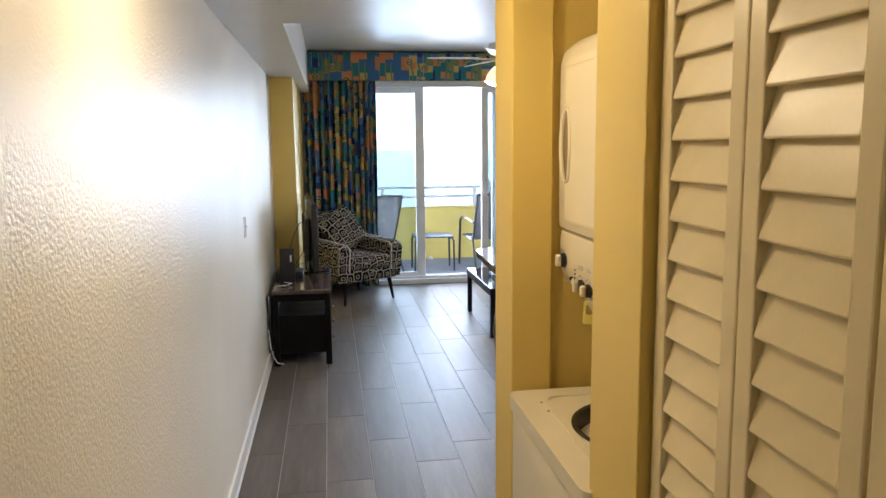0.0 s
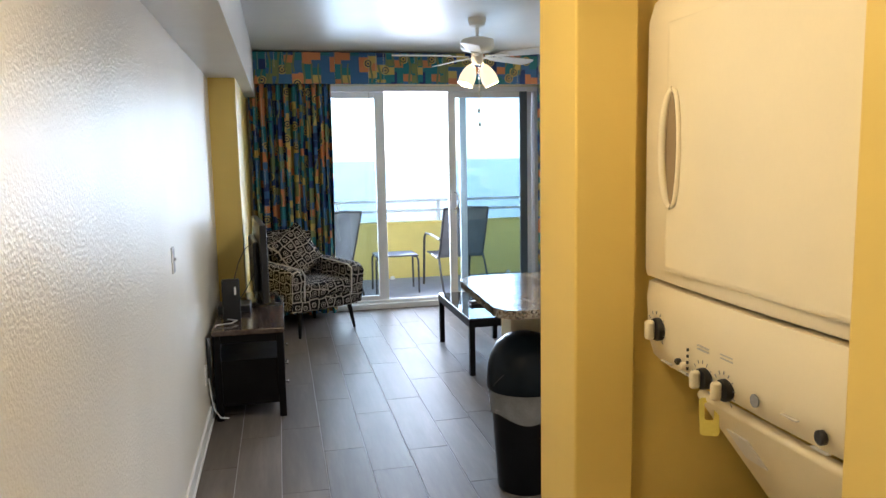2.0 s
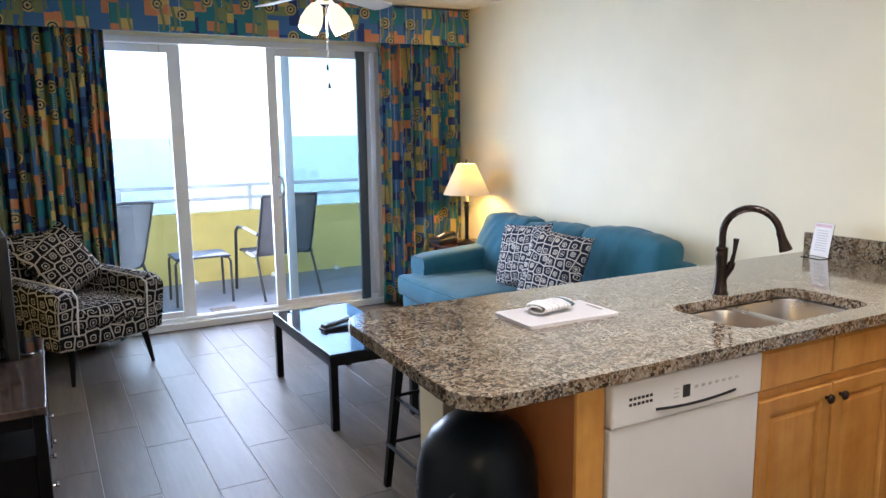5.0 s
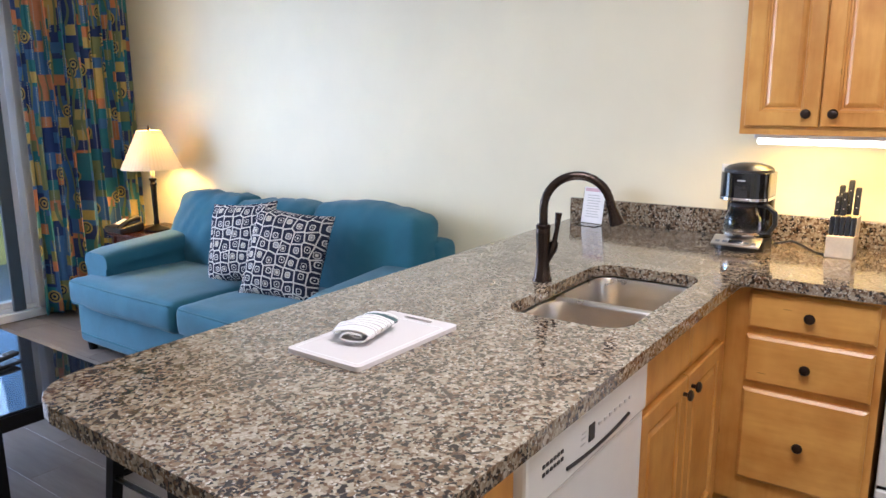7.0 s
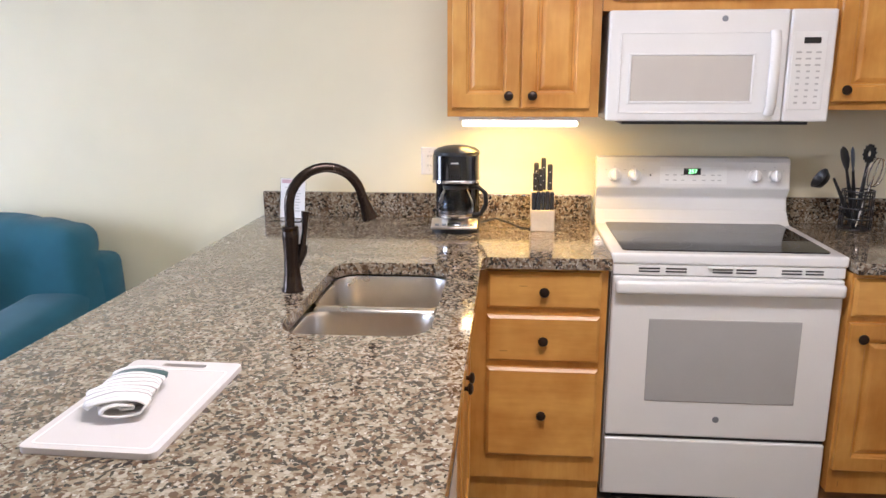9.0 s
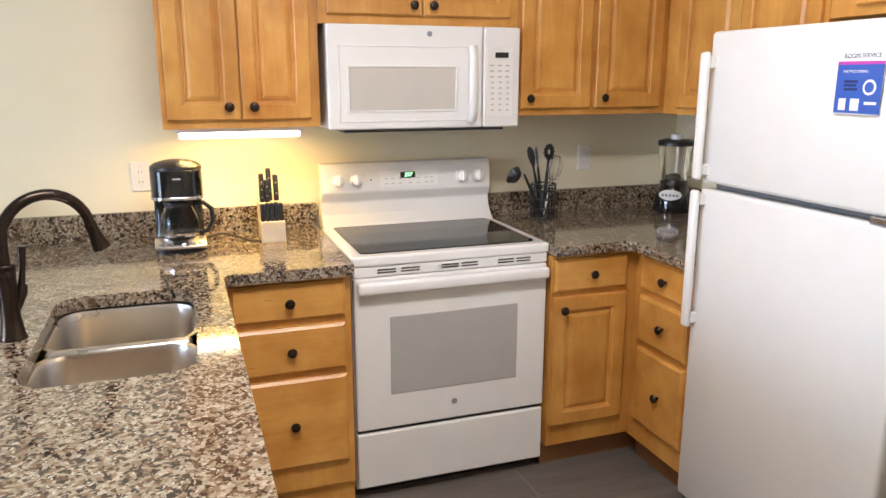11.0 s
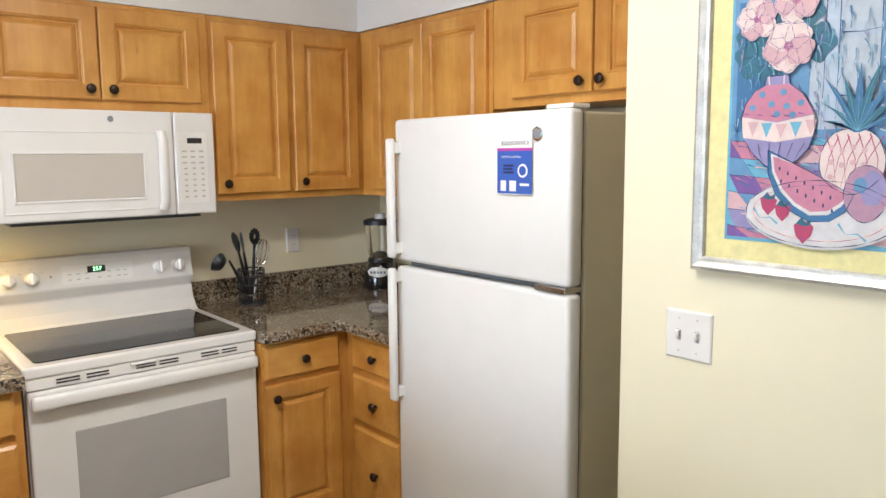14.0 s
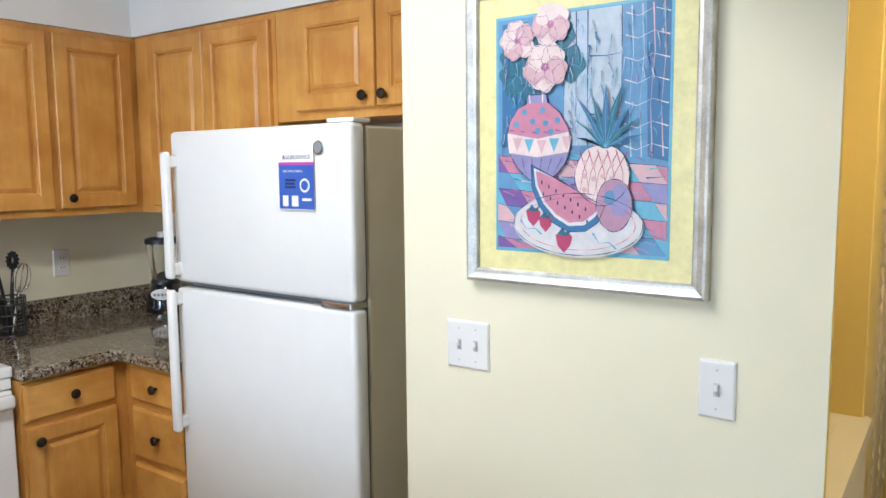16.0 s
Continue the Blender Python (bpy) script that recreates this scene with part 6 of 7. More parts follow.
part("glass_dome", lathe([(0.138, -0.022), (0.125, -0.05), (0.09, -0.075), (0.04, -0.09), (0.003, -0.093)], seg=36, cap=False), M_HALLGLASS, c, smooth=True)


# switches and outlets
def wall_plate(name, label, o, u, n, gangs, kind, w=0.07):
    wtot = w + 0.046 * (gangs - 1)
    c = thing(name, label, "switch" if kind == "toggle" else "outlet", o)
    o = Vector(o)
    u, n = Vector(u), Vector(n)
    bm = panel(o - u * wtot / 2 - Vector((0, 0, 0.057)), u, UP, n, wtot, 0.114, [(0, 0), (0, 0.003), (0.003, 0.006), (0.006, 0.0065)])
    pl = part("plate", bm, M_WHITE, c, world=True)
    for g in range(gangs):
        b = o + u * (0.046 * (g - (gangs - 1) / 2))
        if kind == "toggle":
            part("slot", panel(b - u * 0.006 - Vector((0, 0, 0.013)), u, UP, n, 0.012, 0.026, [(0, 0.004), (0, 0.0075), (0.001, 0.0075)]), M_PRINTGREY, pl, world=True)
            part("toggle", panel(b - u * 0.004 - Vector((0, 0, 0.002)), u, UP, n, 0.008, 0.012, [(0, 0.004), (0, 0.014), (0.001, 0.016)]), M_WHITE, pl, world=True)
        else:
            for dz in (-0.02, 0.02):
                part("socket", panel(b - u * 0.016 + Vector((0, 0, dz - 0.014)), u, UP, n, 0.032, 0.028, [(0, 0.005), (0, 0.008), (0.004, 0.0085)]), M_WHITE, pl, world=True)
                for du in (-0.006, 0.006):
                    part("slit", panel(b + u * (du - 0.001) + Vector((0, 0, dz - 0.004)), u, UP, n, 0.002, 0.009, [(0, 0.006), (0, 0.0092), (0.0002, 0.0092)]), M_BLACK, pl, world=True)
        for dz in (-0.038, 0.038):
            part("screw", lathe([(0.0025, 0.005), (0.0025, 0.0075)], b + Vector((0, 0, dz)), n, 8), M_PRINTGREY, pl, world=True)
    return c


wall_plate("light_switch", "white single toggle switch plate on the hall wall", (XW, 5.19, 1.14), (0, 1, 0), (1, 0, 0), 1, "toggle")
wall_plate("light_switch", "white double toggle switch plate below the print", (1.266, PIC, 1.127), (-1, 0, 0), (0, 1, 0), 2, "toggle")
wall_plate("light_switch", "white single toggle switch plate beside the print", (0.696, PIC, 1.115), (-1, 0, 0), (0, 1, 0), 1, "toggle")
wall_plate("wall_outlet", "white double outlet above the granite backsplash", (XE, 3.045, 1.157), (0, -1, 0), (-1, 0, 0), 1, "outlet")
wall_plate("wall_outlet", "white double outlet behind the coffee maker", (XE, 4.98, 1.148), (0, -1, 0), (-1, 0, 0), 1, "outlet")
wall_plate("light_switch", "white toggle switch plate behind the coffee maker", (XE, 4.85, 1.148), (0, -1, 0), (-1, 0, 0), 1, "toggle")
wall_plate("wall_outlet", "white outlet low on the wall by the television stand", (XW, 6.20, 0.33), (0, 1, 0), (1, 0, 0), 1, "outlet")

# framed print
c = thing("framed_print", "silver-framed colourful still life with flowers, pineapple and watermelon", "picture", (0.986, PIC, 1.61))
fx0, fx1, fz0, fz1 = 0.715, 1.257, 1.285, 1.937
fw = 0.031


def mitred(x0, x1, z0, z1, name):
    """One length of moulding between two mitred corners; the shorter edge lies inwards."""
    bm = bmesh.new()
    side = x1 - x0 < z1 - z0
    prof = [(0.0, 0.001), (0.0, 0.020), (0.003, 0.026), (0.008, 0.0272), (0.020, 0.022), (0.027, 0.021), (fw, 0.017), (fw, 0.001)]
    ends = []
    for e in (0, 1):
        loop = []
        for q, d in prof:
            if side:
                x = x1 - q if x0 > (fx0 + fx1) / 2 else x0 + q
                z = z0 + q if e == 0 else z1 - q
            else:
                z = z1 - q if z0 > (fz0 + fz1) / 2 else z0 + q
                x = x0 + q if e == 0 else x1 - q
            loop.append(bm.verts.new((x, PIC + d, z)))
        ends.append(loop)
    for k in range(len(prof)):
        bm.faces.new((ends[0][k], ends[0][(k + 1) % len(prof)], ends[1][(k + 1) % len(prof)], ends[1][k]))
    bm.faces.new(ends[0])
    bm.faces.new(ends[1][::-1])
    part(name, bm, M_SILVER, c, world=True)


mitred(fx0, fx1, fz0, fz0 + fw, "frame_rail")
mitred(fx0, fx1, fz1 - fw, fz1, "frame_rail")
mitred(fx0, fx0 + fw, fz0, fz1, "frame_stile")
mitred(fx1 - fw, fx1, fz0, fz1, "frame_stile")
part("mat", box(fx0 + fw - 0.004, fx1 - fw + 0.004, PIC + 0.002, PIC + 0.013, fz0 + fw - 0.004, fz1 - fw + 0.004), M_ART["mat"], c, "pale yellow mat", world=True)
ax0, ax1, az0, az1 = 0.791, 1.182, 1.358, 1.862
AW, AH = ax1 - ax0, az1 - az0
INKS = list(M_ART)
art = bmesh.new()
LAY = [0]


def shape(pts, key, step=1):
    """One flat area of the print; points run from its top left corner, 0 to 1 across and down."""
    LAY[0] += 1
    y = PIC + 0.0135 + 0.000014 * LAY[0]
    vs = [art.verts.new((ax1 - u * AW, y, az1 - v * AH)) for u, v in pts]
    f = art.faces.new(vs)
    f.material_index = INKS.index(key)
    return f


def oval(u, v, ru, rv, key, n=26, wob=0.0, turn=0.0, a0=0, a1=360, step=1):
    pts = []
    for k in range(n):
        a = radians(a0 + (a1 - a0) * k / (n if a1 - a0 == 360 else n - 1))
        r = 1 + wob * math.sin(5 * a + u * 30)
        x, y = ru * r * math.cos(a), rv * r * math.sin(a)
        pts.append((u + x * math.cos(turn) - y * math.sin(turn) * 1.29, v + x * math.sin(turn) / 1.29 + y * math.cos(turn)))
    return shape(pts, key, step)


def stroke(pts, w, key, step=1):
    """A painted line through points."""
    left, right = [], []
    P = [Vector((u * AW, v * AH)) for u, v in pts]
    for i, p in enumerate(P):
        d = (P[min(i + 1, len(P) - 1)] - P[max(i - 1, 0)]).normalized()
        nn = Vector((-d.y, d.x)) * w * (0.6 + 0.5 * math.sin(2.1 * i + w * 900))
        left.append(((p + nn).x / AW, (p + nn).y / AH))
        right.append(((p - nn).x / AW, (p - nn).y / AH))
    LAY[0] += 1
    y = PIC + 0.0135 + 0.000014 * LAY[0]
    L = [art.verts.new((ax1 - u * AW, y, az1 - v * AH)) for u, v in left]
    R = [art.verts.new((ax1 - u * AW, y, az1 - v * AH)) for u, v in right]
    for i in range(len(P) - 1):
        art.faces.new((L[i], L[i + 1], R[i + 1], R[i])).material_index = INKS.index(key)


shape([(0, 0), (1, 0), (1, 1), (0, 1)], "aqua")
shape([(0.015, 0.012), (0.985, 0.012), (0.985, 0.988), (0.015, 0.988)], "sky")
shape([(0.04, 0.03), (0.2, 0.03), (0.2, 0.55), (0.04, 0.55)], "deep")
shape([(0.42, 0.015), (0.74, 0.015), (0.74, 0.55), (0.42, 0.55)], "pale")
for z in ((0.56, 0.73, 0.015, 0.185), (0.56, 0.73, 0.215, 0.41), (0.56, 0.73, 0.44, 0.54), (0.42, 0.475, 0.03, 0.54)):
    shape([(z[0], z[2]), (z[1], z[2] + 0.005), (z[1] - 0.005, z[3]), (z[0] + 0.003, z[3])], "mist", 0)
LAY[0] += 1
for u in (0.485, 0.55, 0.735):
    stroke([(u, 0.015), (u + 0.003, 0.3), (u, 0.55)], 0.0012, "line", 0)
for v in (0.195, 0.425):
    stroke([(0.55, v), (0.65, v + 0.006), (0.735, v)], 0.0014, "line", 0)
LAY[0] += 1
shape([(0.745, 0.012), (0.985, 0.012), (0.985, 0.64), (0.80, 0.60), (0.75, 0.4)], "sky")
shape([(0.86, 0.012), (0.985, 0.012), (0.985, 0.62), (0.88, 0.60)], "deep")
for k in range(4):
    u = 0.785 + 0.055 * k
    stroke([(u, 0.02), (u + 0.012, 0.2), (u - 0.006, 0.4), (u + 0.008, 0.6)], 0.0014, "pale" if k < 2 else "rose", 0)
for k in range(7):
    v = 0.045 + 0.085 * k
    stroke([(0.755, v), (0.82, v + 0.018), (0.90, v - 0.006), (0.98, v + 0.014)], 0.0013, "white" if k % 2 == 0 else "blush", 0)
LAY[0] += 1
shape([(0.0, 0.60), (0.35, 0.57), (0.6, 0.60), (1, 0.66), (1, 1), (0, 1)], "aqua")
rc = random.Random(2)
for j in range(6):
    for i in range(-3, 9):
        def node(p, q):
            v = 0.585 + 0.075 * q + 0.008 * p
            return (min(0.985, max(0.015, 0.155 * p + 0.075 * q + 0.01 * math.sin(3 * p + q))), min(0.985, v))
        q = [node(i, j), node(i + 1, j), node(i + 1, j + 1), node(i, j + 1)]
        if max(p[0] for p in q) - min(p[0] for p in q) > 0.06 and max(p[1] for p in q) - min(p[1] for p in q) > 0.03 and len(set(q)) == 4:
            shape(q, ["pink", "sky", "lilac", "aqua", "violet", "rose"][(2 * i + 3 * j + rc.randint(0, 1)) % 6], 0)
            stroke([q[0], q[1], q[2]], 0.0007, "line", 0)
LAY[0] += 1
for u, v, r in ((0.13, 0.25, 0.10), (0.45, 0.22, 0.085), (0.2, 0.29, 0.08), (0.42, 0.10, 0.06), (0.10, 0.18, 0.07), (0.25, 0.14, 0.08)):
    oval(u, v, r, r * 0.85, "leaf", wob=0.12, step=0)
    for k in range(9):
        a = radians(40 * k + 15)
        stroke([(u, v), (u + 0.5 * r * math.cos(a), v + 0.42 * r * math.sin(a)), (u + 0.95 * r * math.cos(a + 0.2), v + 0.8 * r * math.sin(a + 0.2))], 0.0008, ("sky", "line", "deep")[k % 3], 0)
LAY[0] += 1
rb_ = random.Random(11)
for k in range(300):
    u, v = rb_.uniform(0.03, 0.96), rb_.uniform(0.03, 0.96)
    du, dv = (rb_.uniform(-0.02, 0.02), rb_.uniform(0.03, 0.08)) if v < 0.56 else (rb_.uniform(0.04, 0.10), rb_.uniform(-0.005, 0.025))
    if u + du < 0.98 and v + dv < 0.98 and u + du > 0.02:
        stroke([(u, v), (u + du * 0.5 + 0.006, v + dv * 0.5), (u + du, v + dv)], rb_.uniform(0.0006, 0.0022), rb_.choice(["pale", "lilac", "sky", "deep", "aqua", "deep", "sky"] if v < 0.56 else ["violet", "pink", "sky", "deep", "aqua", "lilac", "rose"]), 0)
vase = [(0.21, 0.335), (0.32, 0.335), (0.33, 0.37), (0.40, 0.41), (0.455, 0.48), (0.465, 0.55), (0.44, 0.62), (0.38, 0.67), (0.30, 0.70), (0.22, 0.69), (0.15, 0.64), (0.09, 0.57), (0.08, 0.50), (0.10, 0.44), (0.15, 0.39), (0.20, 0.37)]
shape(vase, "lilac")
shape([(0.20, 0.37), (0.33, 0.37), (0.40, 0.41), (0.45, 0.47), (0.455, 0.49), (0.27, 0.515), (0.085, 0.49), (0.10, 0.44), (0.15, 0.39)], "pink")
shape([(0.083, 0.49), (0.27, 0.518), (0.46, 0.492), (0.465, 0.54), (0.455, 0.575), (0.27, 0.595), (0.095, 0.575), (0.08, 0.52)], "blush")
for k in range(5):
    u = 0.115 + 0.075 * k
    shape([(u, 0.512 + 0.006 * min(k, 4 - k)), (u + 0.06, 0.512 + 0.006 * min(k, 4 - k)), (u + 0.03, 0.572 + 0.005 * min(k, 4 - k))], "aqua" if k % 2 else "rose", 0)
LAY[0] += 1
for u, v in ((0.14, 0.455), (0.19, 0.405), (0.24, 0.445), (0.30, 0.40), (0.32, 0.455), (0.39, 0.445), (0.27, 0.485), (0.35, 0.49)):
    oval(u, v, 0.018, 0.013, "sky", 12, step=0)
LAY[0] += 1
stroke(vase + [vase[0]], 0.0011, "line")
stroke([(0.22, 0.335), (0.225, 0.37)], 0.004, "blush", 0)
stroke([(0.26, 0.335), (0.262, 0.37)], 0.004, "lilac", 0)
stroke([(0.30, 0.335), (0.30, 0.37)], 0.004, "blush", 0)
for u, v, r in ((0.145, 0.105, 0.095), (0.345, 0.055, 0.10), (0.315, 0.225, 0.115)):
    for k in range(5):
        a = radians(72 * k + u * 300)
        oval(u + 0.55 * r * math.cos(a), v + 0.42 * r * math.sin(a), 0.60 * r, 0.50 * r, ("blush", "rose", "blush", "blush", "rose")[k], 30, 0.08, a)
        stroke([(u, v), (u + 0.5 * r * math.cos(a), v + 0.38 * r * math.sin(a)), (u + 0.85 * r * math.cos(a), v + 0.65 * r * math.sin(a))], 0.0012, "rose", 0)
    oval(u, v, 0.22 * r, 0.16 * r, "pink", 12)
    stroke([(u, v), (u + 0.02, v - 0.03), (u + 0.045, v - 0.045)], 0.0012, "white")
oval(0.50, 0.875, 0.375, 0.135, "white", 40)
oval(0.50, 0.87, 0.34, 0.112, "blush", 40)
oval(0.50, 0.868, 0.32, 0.104, "white", 40)
for s in ((0.17, 0.86), (0.60, 0.905)):
    stroke([(s[0], s[1]), (s[0] + 0.035, s[1] + 0.04), (s[0] + 0.09, s[1] + 0.035), (s[0] + 0.13, s[1] + 0.06)], 0.0022, "aqua", 0)
pine = oval(0.645, 0.67, 0.15, 0.125, "blush", 30)
for k in range(5):
    stroke([(0.52 + 0.05 * k, 0.57), (0.56 + 0.05 * k, 0.66), (0.58 + 0.045 * k, 0.77)], 0.0011, "berry", 0)
    stroke([(0.78 - 0.05 * k, 0.58), (0.72 - 0.045 * k, 0.66), (0.68 - 0.04 * k, 0.77)], 0.0011, "berry", 0)
LAY[0] += 1
for k in range(9):
    oval(0.55 + 0.05 * (k % 4), 0.62 + 0.055 * (k // 4) + 0.01 * (k % 2), 0.014, 0.011, "rose", 10, step=0)
for k in range(9):
    a = radians(-165 + 19 * k)
    L = 0.17 + 0.03 * (k % 3) + 0.06 * math.sin(math.pi * k / 8)
    tu, tv = 0.66 + L * math.cos(a), 0.56 + 0.95 * L * math.sin(a)
    mu, mv = 0.66 + 0.5 * L * math.cos(a), 0.545 + 0.5 * L * math.sin(a)
    shape([(0.65, 0.565), (mu - 0.018, mv), (tu, tv), (mu + 0.018, mv + 0.008), (0.675, 0.565)], "leaf" if k % 2 else "deep")
melon = [(0.235, 0.625), (0.24, 0.72), (0.28, 0.80), (0.36, 0.865), (0.46, 0.905), (0.56, 0.90), (0.63, 0.86), (0.665, 0.795)]
shape(melon + [(0.6, 0.77), (0.4, 0.69)], "deep")
shape([(0.25, 0.64), (0.262, 0.715), (0.31, 0.79), (0.38, 0.845), (0.46, 0.88), (0.55, 0.875), (0.61, 0.84), (0.648, 0.797), (0.58, 0.765), (0.4, 0.69)], "white")
shape([(0.262, 0.65), (0.275, 0.71), (0.32, 0.78), (0.385, 0.832), (0.465, 0.866), (0.545, 0.86), (0.60, 0.83), (0.64, 0.80), (0.58, 0.765), (0.4, 0.69)], "pink")
for k in range(14):
    u, v = 0.30 + 0.043 * (k % 7) + 0.01 * (k // 7), 0.70 + 0.018 * (k % 7) + 0.05 * (k // 7)
    oval(u, v, 0.005, 0.009, "line", 8, step=0)
LAY[0] += 1
oval(0.715, 0.79, 0.098, 0.105, "peach", 30, 0.015)
oval(0.745, 0.77, 0.055, 0.065, "lilac", 20, 0.04)
oval(0.69, 0.76, 0.03, 0.03, "sky", 16, 0.05)
for u, v, r in ((0.25, 0.845, 0.045), (0.325, 0.87, 0.042), (0.435, 0.945, 0.05)):
    shape([(u - r, v - 0.5 * r), (u - 0.4 * r, v - 0.85 * r), (u + 0.5 * r, v - 0.8 * r), (u + r, v - 0.4 * r), (u + 0.75 * r, v + 0.3 * r), (u, v + 0.95 * r), (u - 0.75 * r, v + 0.35 * r)], "berry")
    shape([(u - 0.8 * r, v - 0.6 * r), (u - 0.2 * r, v - 1.15 * r), (u + 0.2 * r, v - 0.7 * r), (u + 0.8 * r, v - 1.05 * r), (u + 0.6 * r, v - 0.5 * r), (u, v - 0.45 * r)], "leaf")
# dark brush outlines over the still life
def outline(pts, w=0.0009, key="line"):
    stroke(list(pts) + [pts[0]], w, key)


def loop(u, v, ru, rv, n=22, wob=0.05):
    return [(u + ru * (1 + wob * math.sin(5 * 6.28319 * k / n)) * math.cos(6.28319 * k / n), v + rv * (1 + wob * math.sin(5 * 6.28319 * k / n)) * math.sin(6.28319 * k / n)) for k in range(n)]


for u, v, r in ((0.145, 0.105, 0.095), (0.345, 0.055, 0.10), (0.315, 0.225, 0.115)):
    for k in range(5):
        a = radians(72 * k + u * 300)
        if v + 0.42 * r * math.sin(a) - 0.3 * r > 0.0:
            outline(loop(u + 0.55 * r * math.cos(a), v + 0.42 * r * math.sin(a), 0.52 * r, 0.42 * r, 30, 0.08), 0.0006, "violet")
outline(loop(0.50, 0.872, 0.37, 0.128, 36, 0.0), 0.0010)
outline(loop(0.50, 0.870, 0.33, 0.108, 36, 0.0), 0.0006, "violet")
outline(loop(0.645, 0.67, 0.15, 0.122, 26, 0.02))
outline(loop(0.715, 0.79, 0.098, 0.105, 24, 0.015))
outline(melon + [(0.6, 0.77), (0.4, 0.69)])
for k in range(6):
    stroke([(0.12 + 0.06 * k, 0.60), (0.14 + 0.05 * k, 0.64), (0.17 + 0.04 * k, 0.675)], 0.0007, "line", 0)
    stroke([(0.10 + 0.07 * k, 0.478 + 0.006 * min(k, 5 - k)), (0.13 + 0.07 * k, 0.482 + 0.006 * min(k, 5 - k))], 0.0012, "violet", 0)
for k in range(9):
    a = radians(-165 + 19 * k)
    L = 0.17 + 0.03 * (k % 3) + 0.06 * math.sin(math.pi * k / 8)
    stroke([(0.665, 0.56), (0.66 + 0.5 * L * math.cos(a), 0.545 + 0.5 * L * math.sin(a)), (0.66 + L * math.cos(a), 0.56 + 0.95 * L * math.sin(a))], 0.0006, "aqua", 0)
pr = part("print", art, list(M_ART.values()), c, "blue and pink still life print", world=True)

# ---- loose things in the kitchen ----
c = thing("cutting_board", "white plastic cutting board on the granite", "cutting board", (1.56, 5.29, 0.915), -1)
hole = round_rect(0.155, 0.170, -0.045, 0.045, 0.007, 4)
part("board", slab(round_rect(-0.185, 0.185, -0.113, 0.113, 0.014, 5), 0.0, 0.011, [hole[::-1]]), M_BOARD, c, bevel=0.003)
part("groove", slab(round_rect(-0.172, 0.142, -0.10, 0.10, 0.01, 4), 0.0111, 0.0114, [round_rect(-0.168, 0.138, -0.096, 0.096, 0.008, 4)[::-1]]), M_PAPER, c)


def towel_cloth():
    n = Nodes("striped_terry")
    v = n.coord("Object")
    sep = n.add("SeparateXYZ")
    n.link(v, sep.inputs[0])
    s = n.math("FRACT", n.math("MULTIPLY", sep.outputs[0], 62.0))
    thin = n.math("MULTIPLY", n.math("LESS_THAN", s, 0.20), n.math("GREATER_THAN", sep.outputs[0], -0.062))
    wide = n.math("MULTIPLY", n.math("GREATER_THAN", sep.outputs[0], 0.045), n.math("LESS_THAN", sep.outputs[0], 0.062))
    col = n.mix(n.math("MULTIPLY", thin, 0.75), (0.74, 0.72, 0.70), (0.20, 0.16, 0.16))
    col = n.mix(wide, col, (0.05, 0.10, 0.10))
    n.set(color=col, rough=0.95, spec=0.1, sheen=0.3)
    n.bump(n.noise(v, 500, 2), 0.6, 0.0015)
    return n.m


c = thing("dish_towel", "rolled white dish towel with dark stripes on the cutting board", "towel", (1.548, 5.305, 0.9264), 16)
M_TOWEL = towel_cloth()
bm = bmesh.new()
rows = []
for i in range(23):
    a = i / 22
    x = -0.078 + 0.156 * a
    fat = 0.86 + 0.16 * math.sin(math.pi * a) + 0.05 * math.sin(7 * a)
    row = []
    for k in range(44):
        t = 2.4 * 2 * math.pi * k / 43
        r = (0.041 - 0.0026 * t) * fat
        lump = 0.006 * noise.noise(Vector((a * 5, math.cos(t) * 1.2, math.sin(t) * 1.2 + t * 0.2)))
        row.append(bm.verts.new((x + 0.008 * math.sin(t * 0.5 + 2), 1.5 * (r + lump) * math.cos(t) + 0.006 * math.sin(5 * a), max(0.001, 0.022 + 0.50 * (r + lump) * math.sin(t)))))
    rows.append(row)
for ra, rb in zip(rows, rows[1:]):
    for k in range(43):
        bm.faces.new((ra[k], ra[k + 1], rb[k + 1], rb[k]))
t = part("cloth", bm, M_TOWEL, c, smooth=True)
t.modifiers.new("thick", "SOLIDIFY").thickness = 0.003

# coffee maker
c = thing("coffee_maker", "black and silver drip coffee maker with a glass carafe", "coffee maker", (3.19, 4.85, 0.915), 180)
# local x points into the room, y towards the sofa end
part("base", slab(round_rect(-0.12, 0.095, -0.088, 0.088, 0.05, 8), 0, 0.034), M_BLACK, c, bevel=0.005, seg=3)
m_cp = pose(0.072, 0, 0.040, 0, 22, 0)
cp = part("control_panel", warp(rbox(0.0, 0.066, -0.086, 0.086, 0, 0.012, 0.004, 3), lambda p: m_cp @ Vector((p.x - 1.6 * p.y * p.y, p.y, p.z))), M_STEEL, c, "silver sloping control panel", smooth=True)
part("display", moved(box(0.025, 0.045, -0.024, 0.024, 0.012, 0.0132), m_cp), M_BLACKGLOSS, cp)
for k in range(6):
    if k not in (2, 3):
        part("button", moved(rbox(0.034, 0.046, -0.072 + 0.026 * k, -0.056 + 0.026 * k, 0.012, 0.0145, 0.001), m_cp), M_GREYLINE, cp)
part("tower", slab(round_rect(-0.12, -0.045, -0.085, 0.085, 0.03, 6), 0.034, 0.285), M_BLACKGLOSS, c, bevel=0.004)
bh = part("brew_head", slab(round_rect(-0.118, 0.088, -0.088, 0.088, 0.065, 10), 0.198, 0.288), M_BLACKGLOSS, c, bevel=0.006, seg=3)
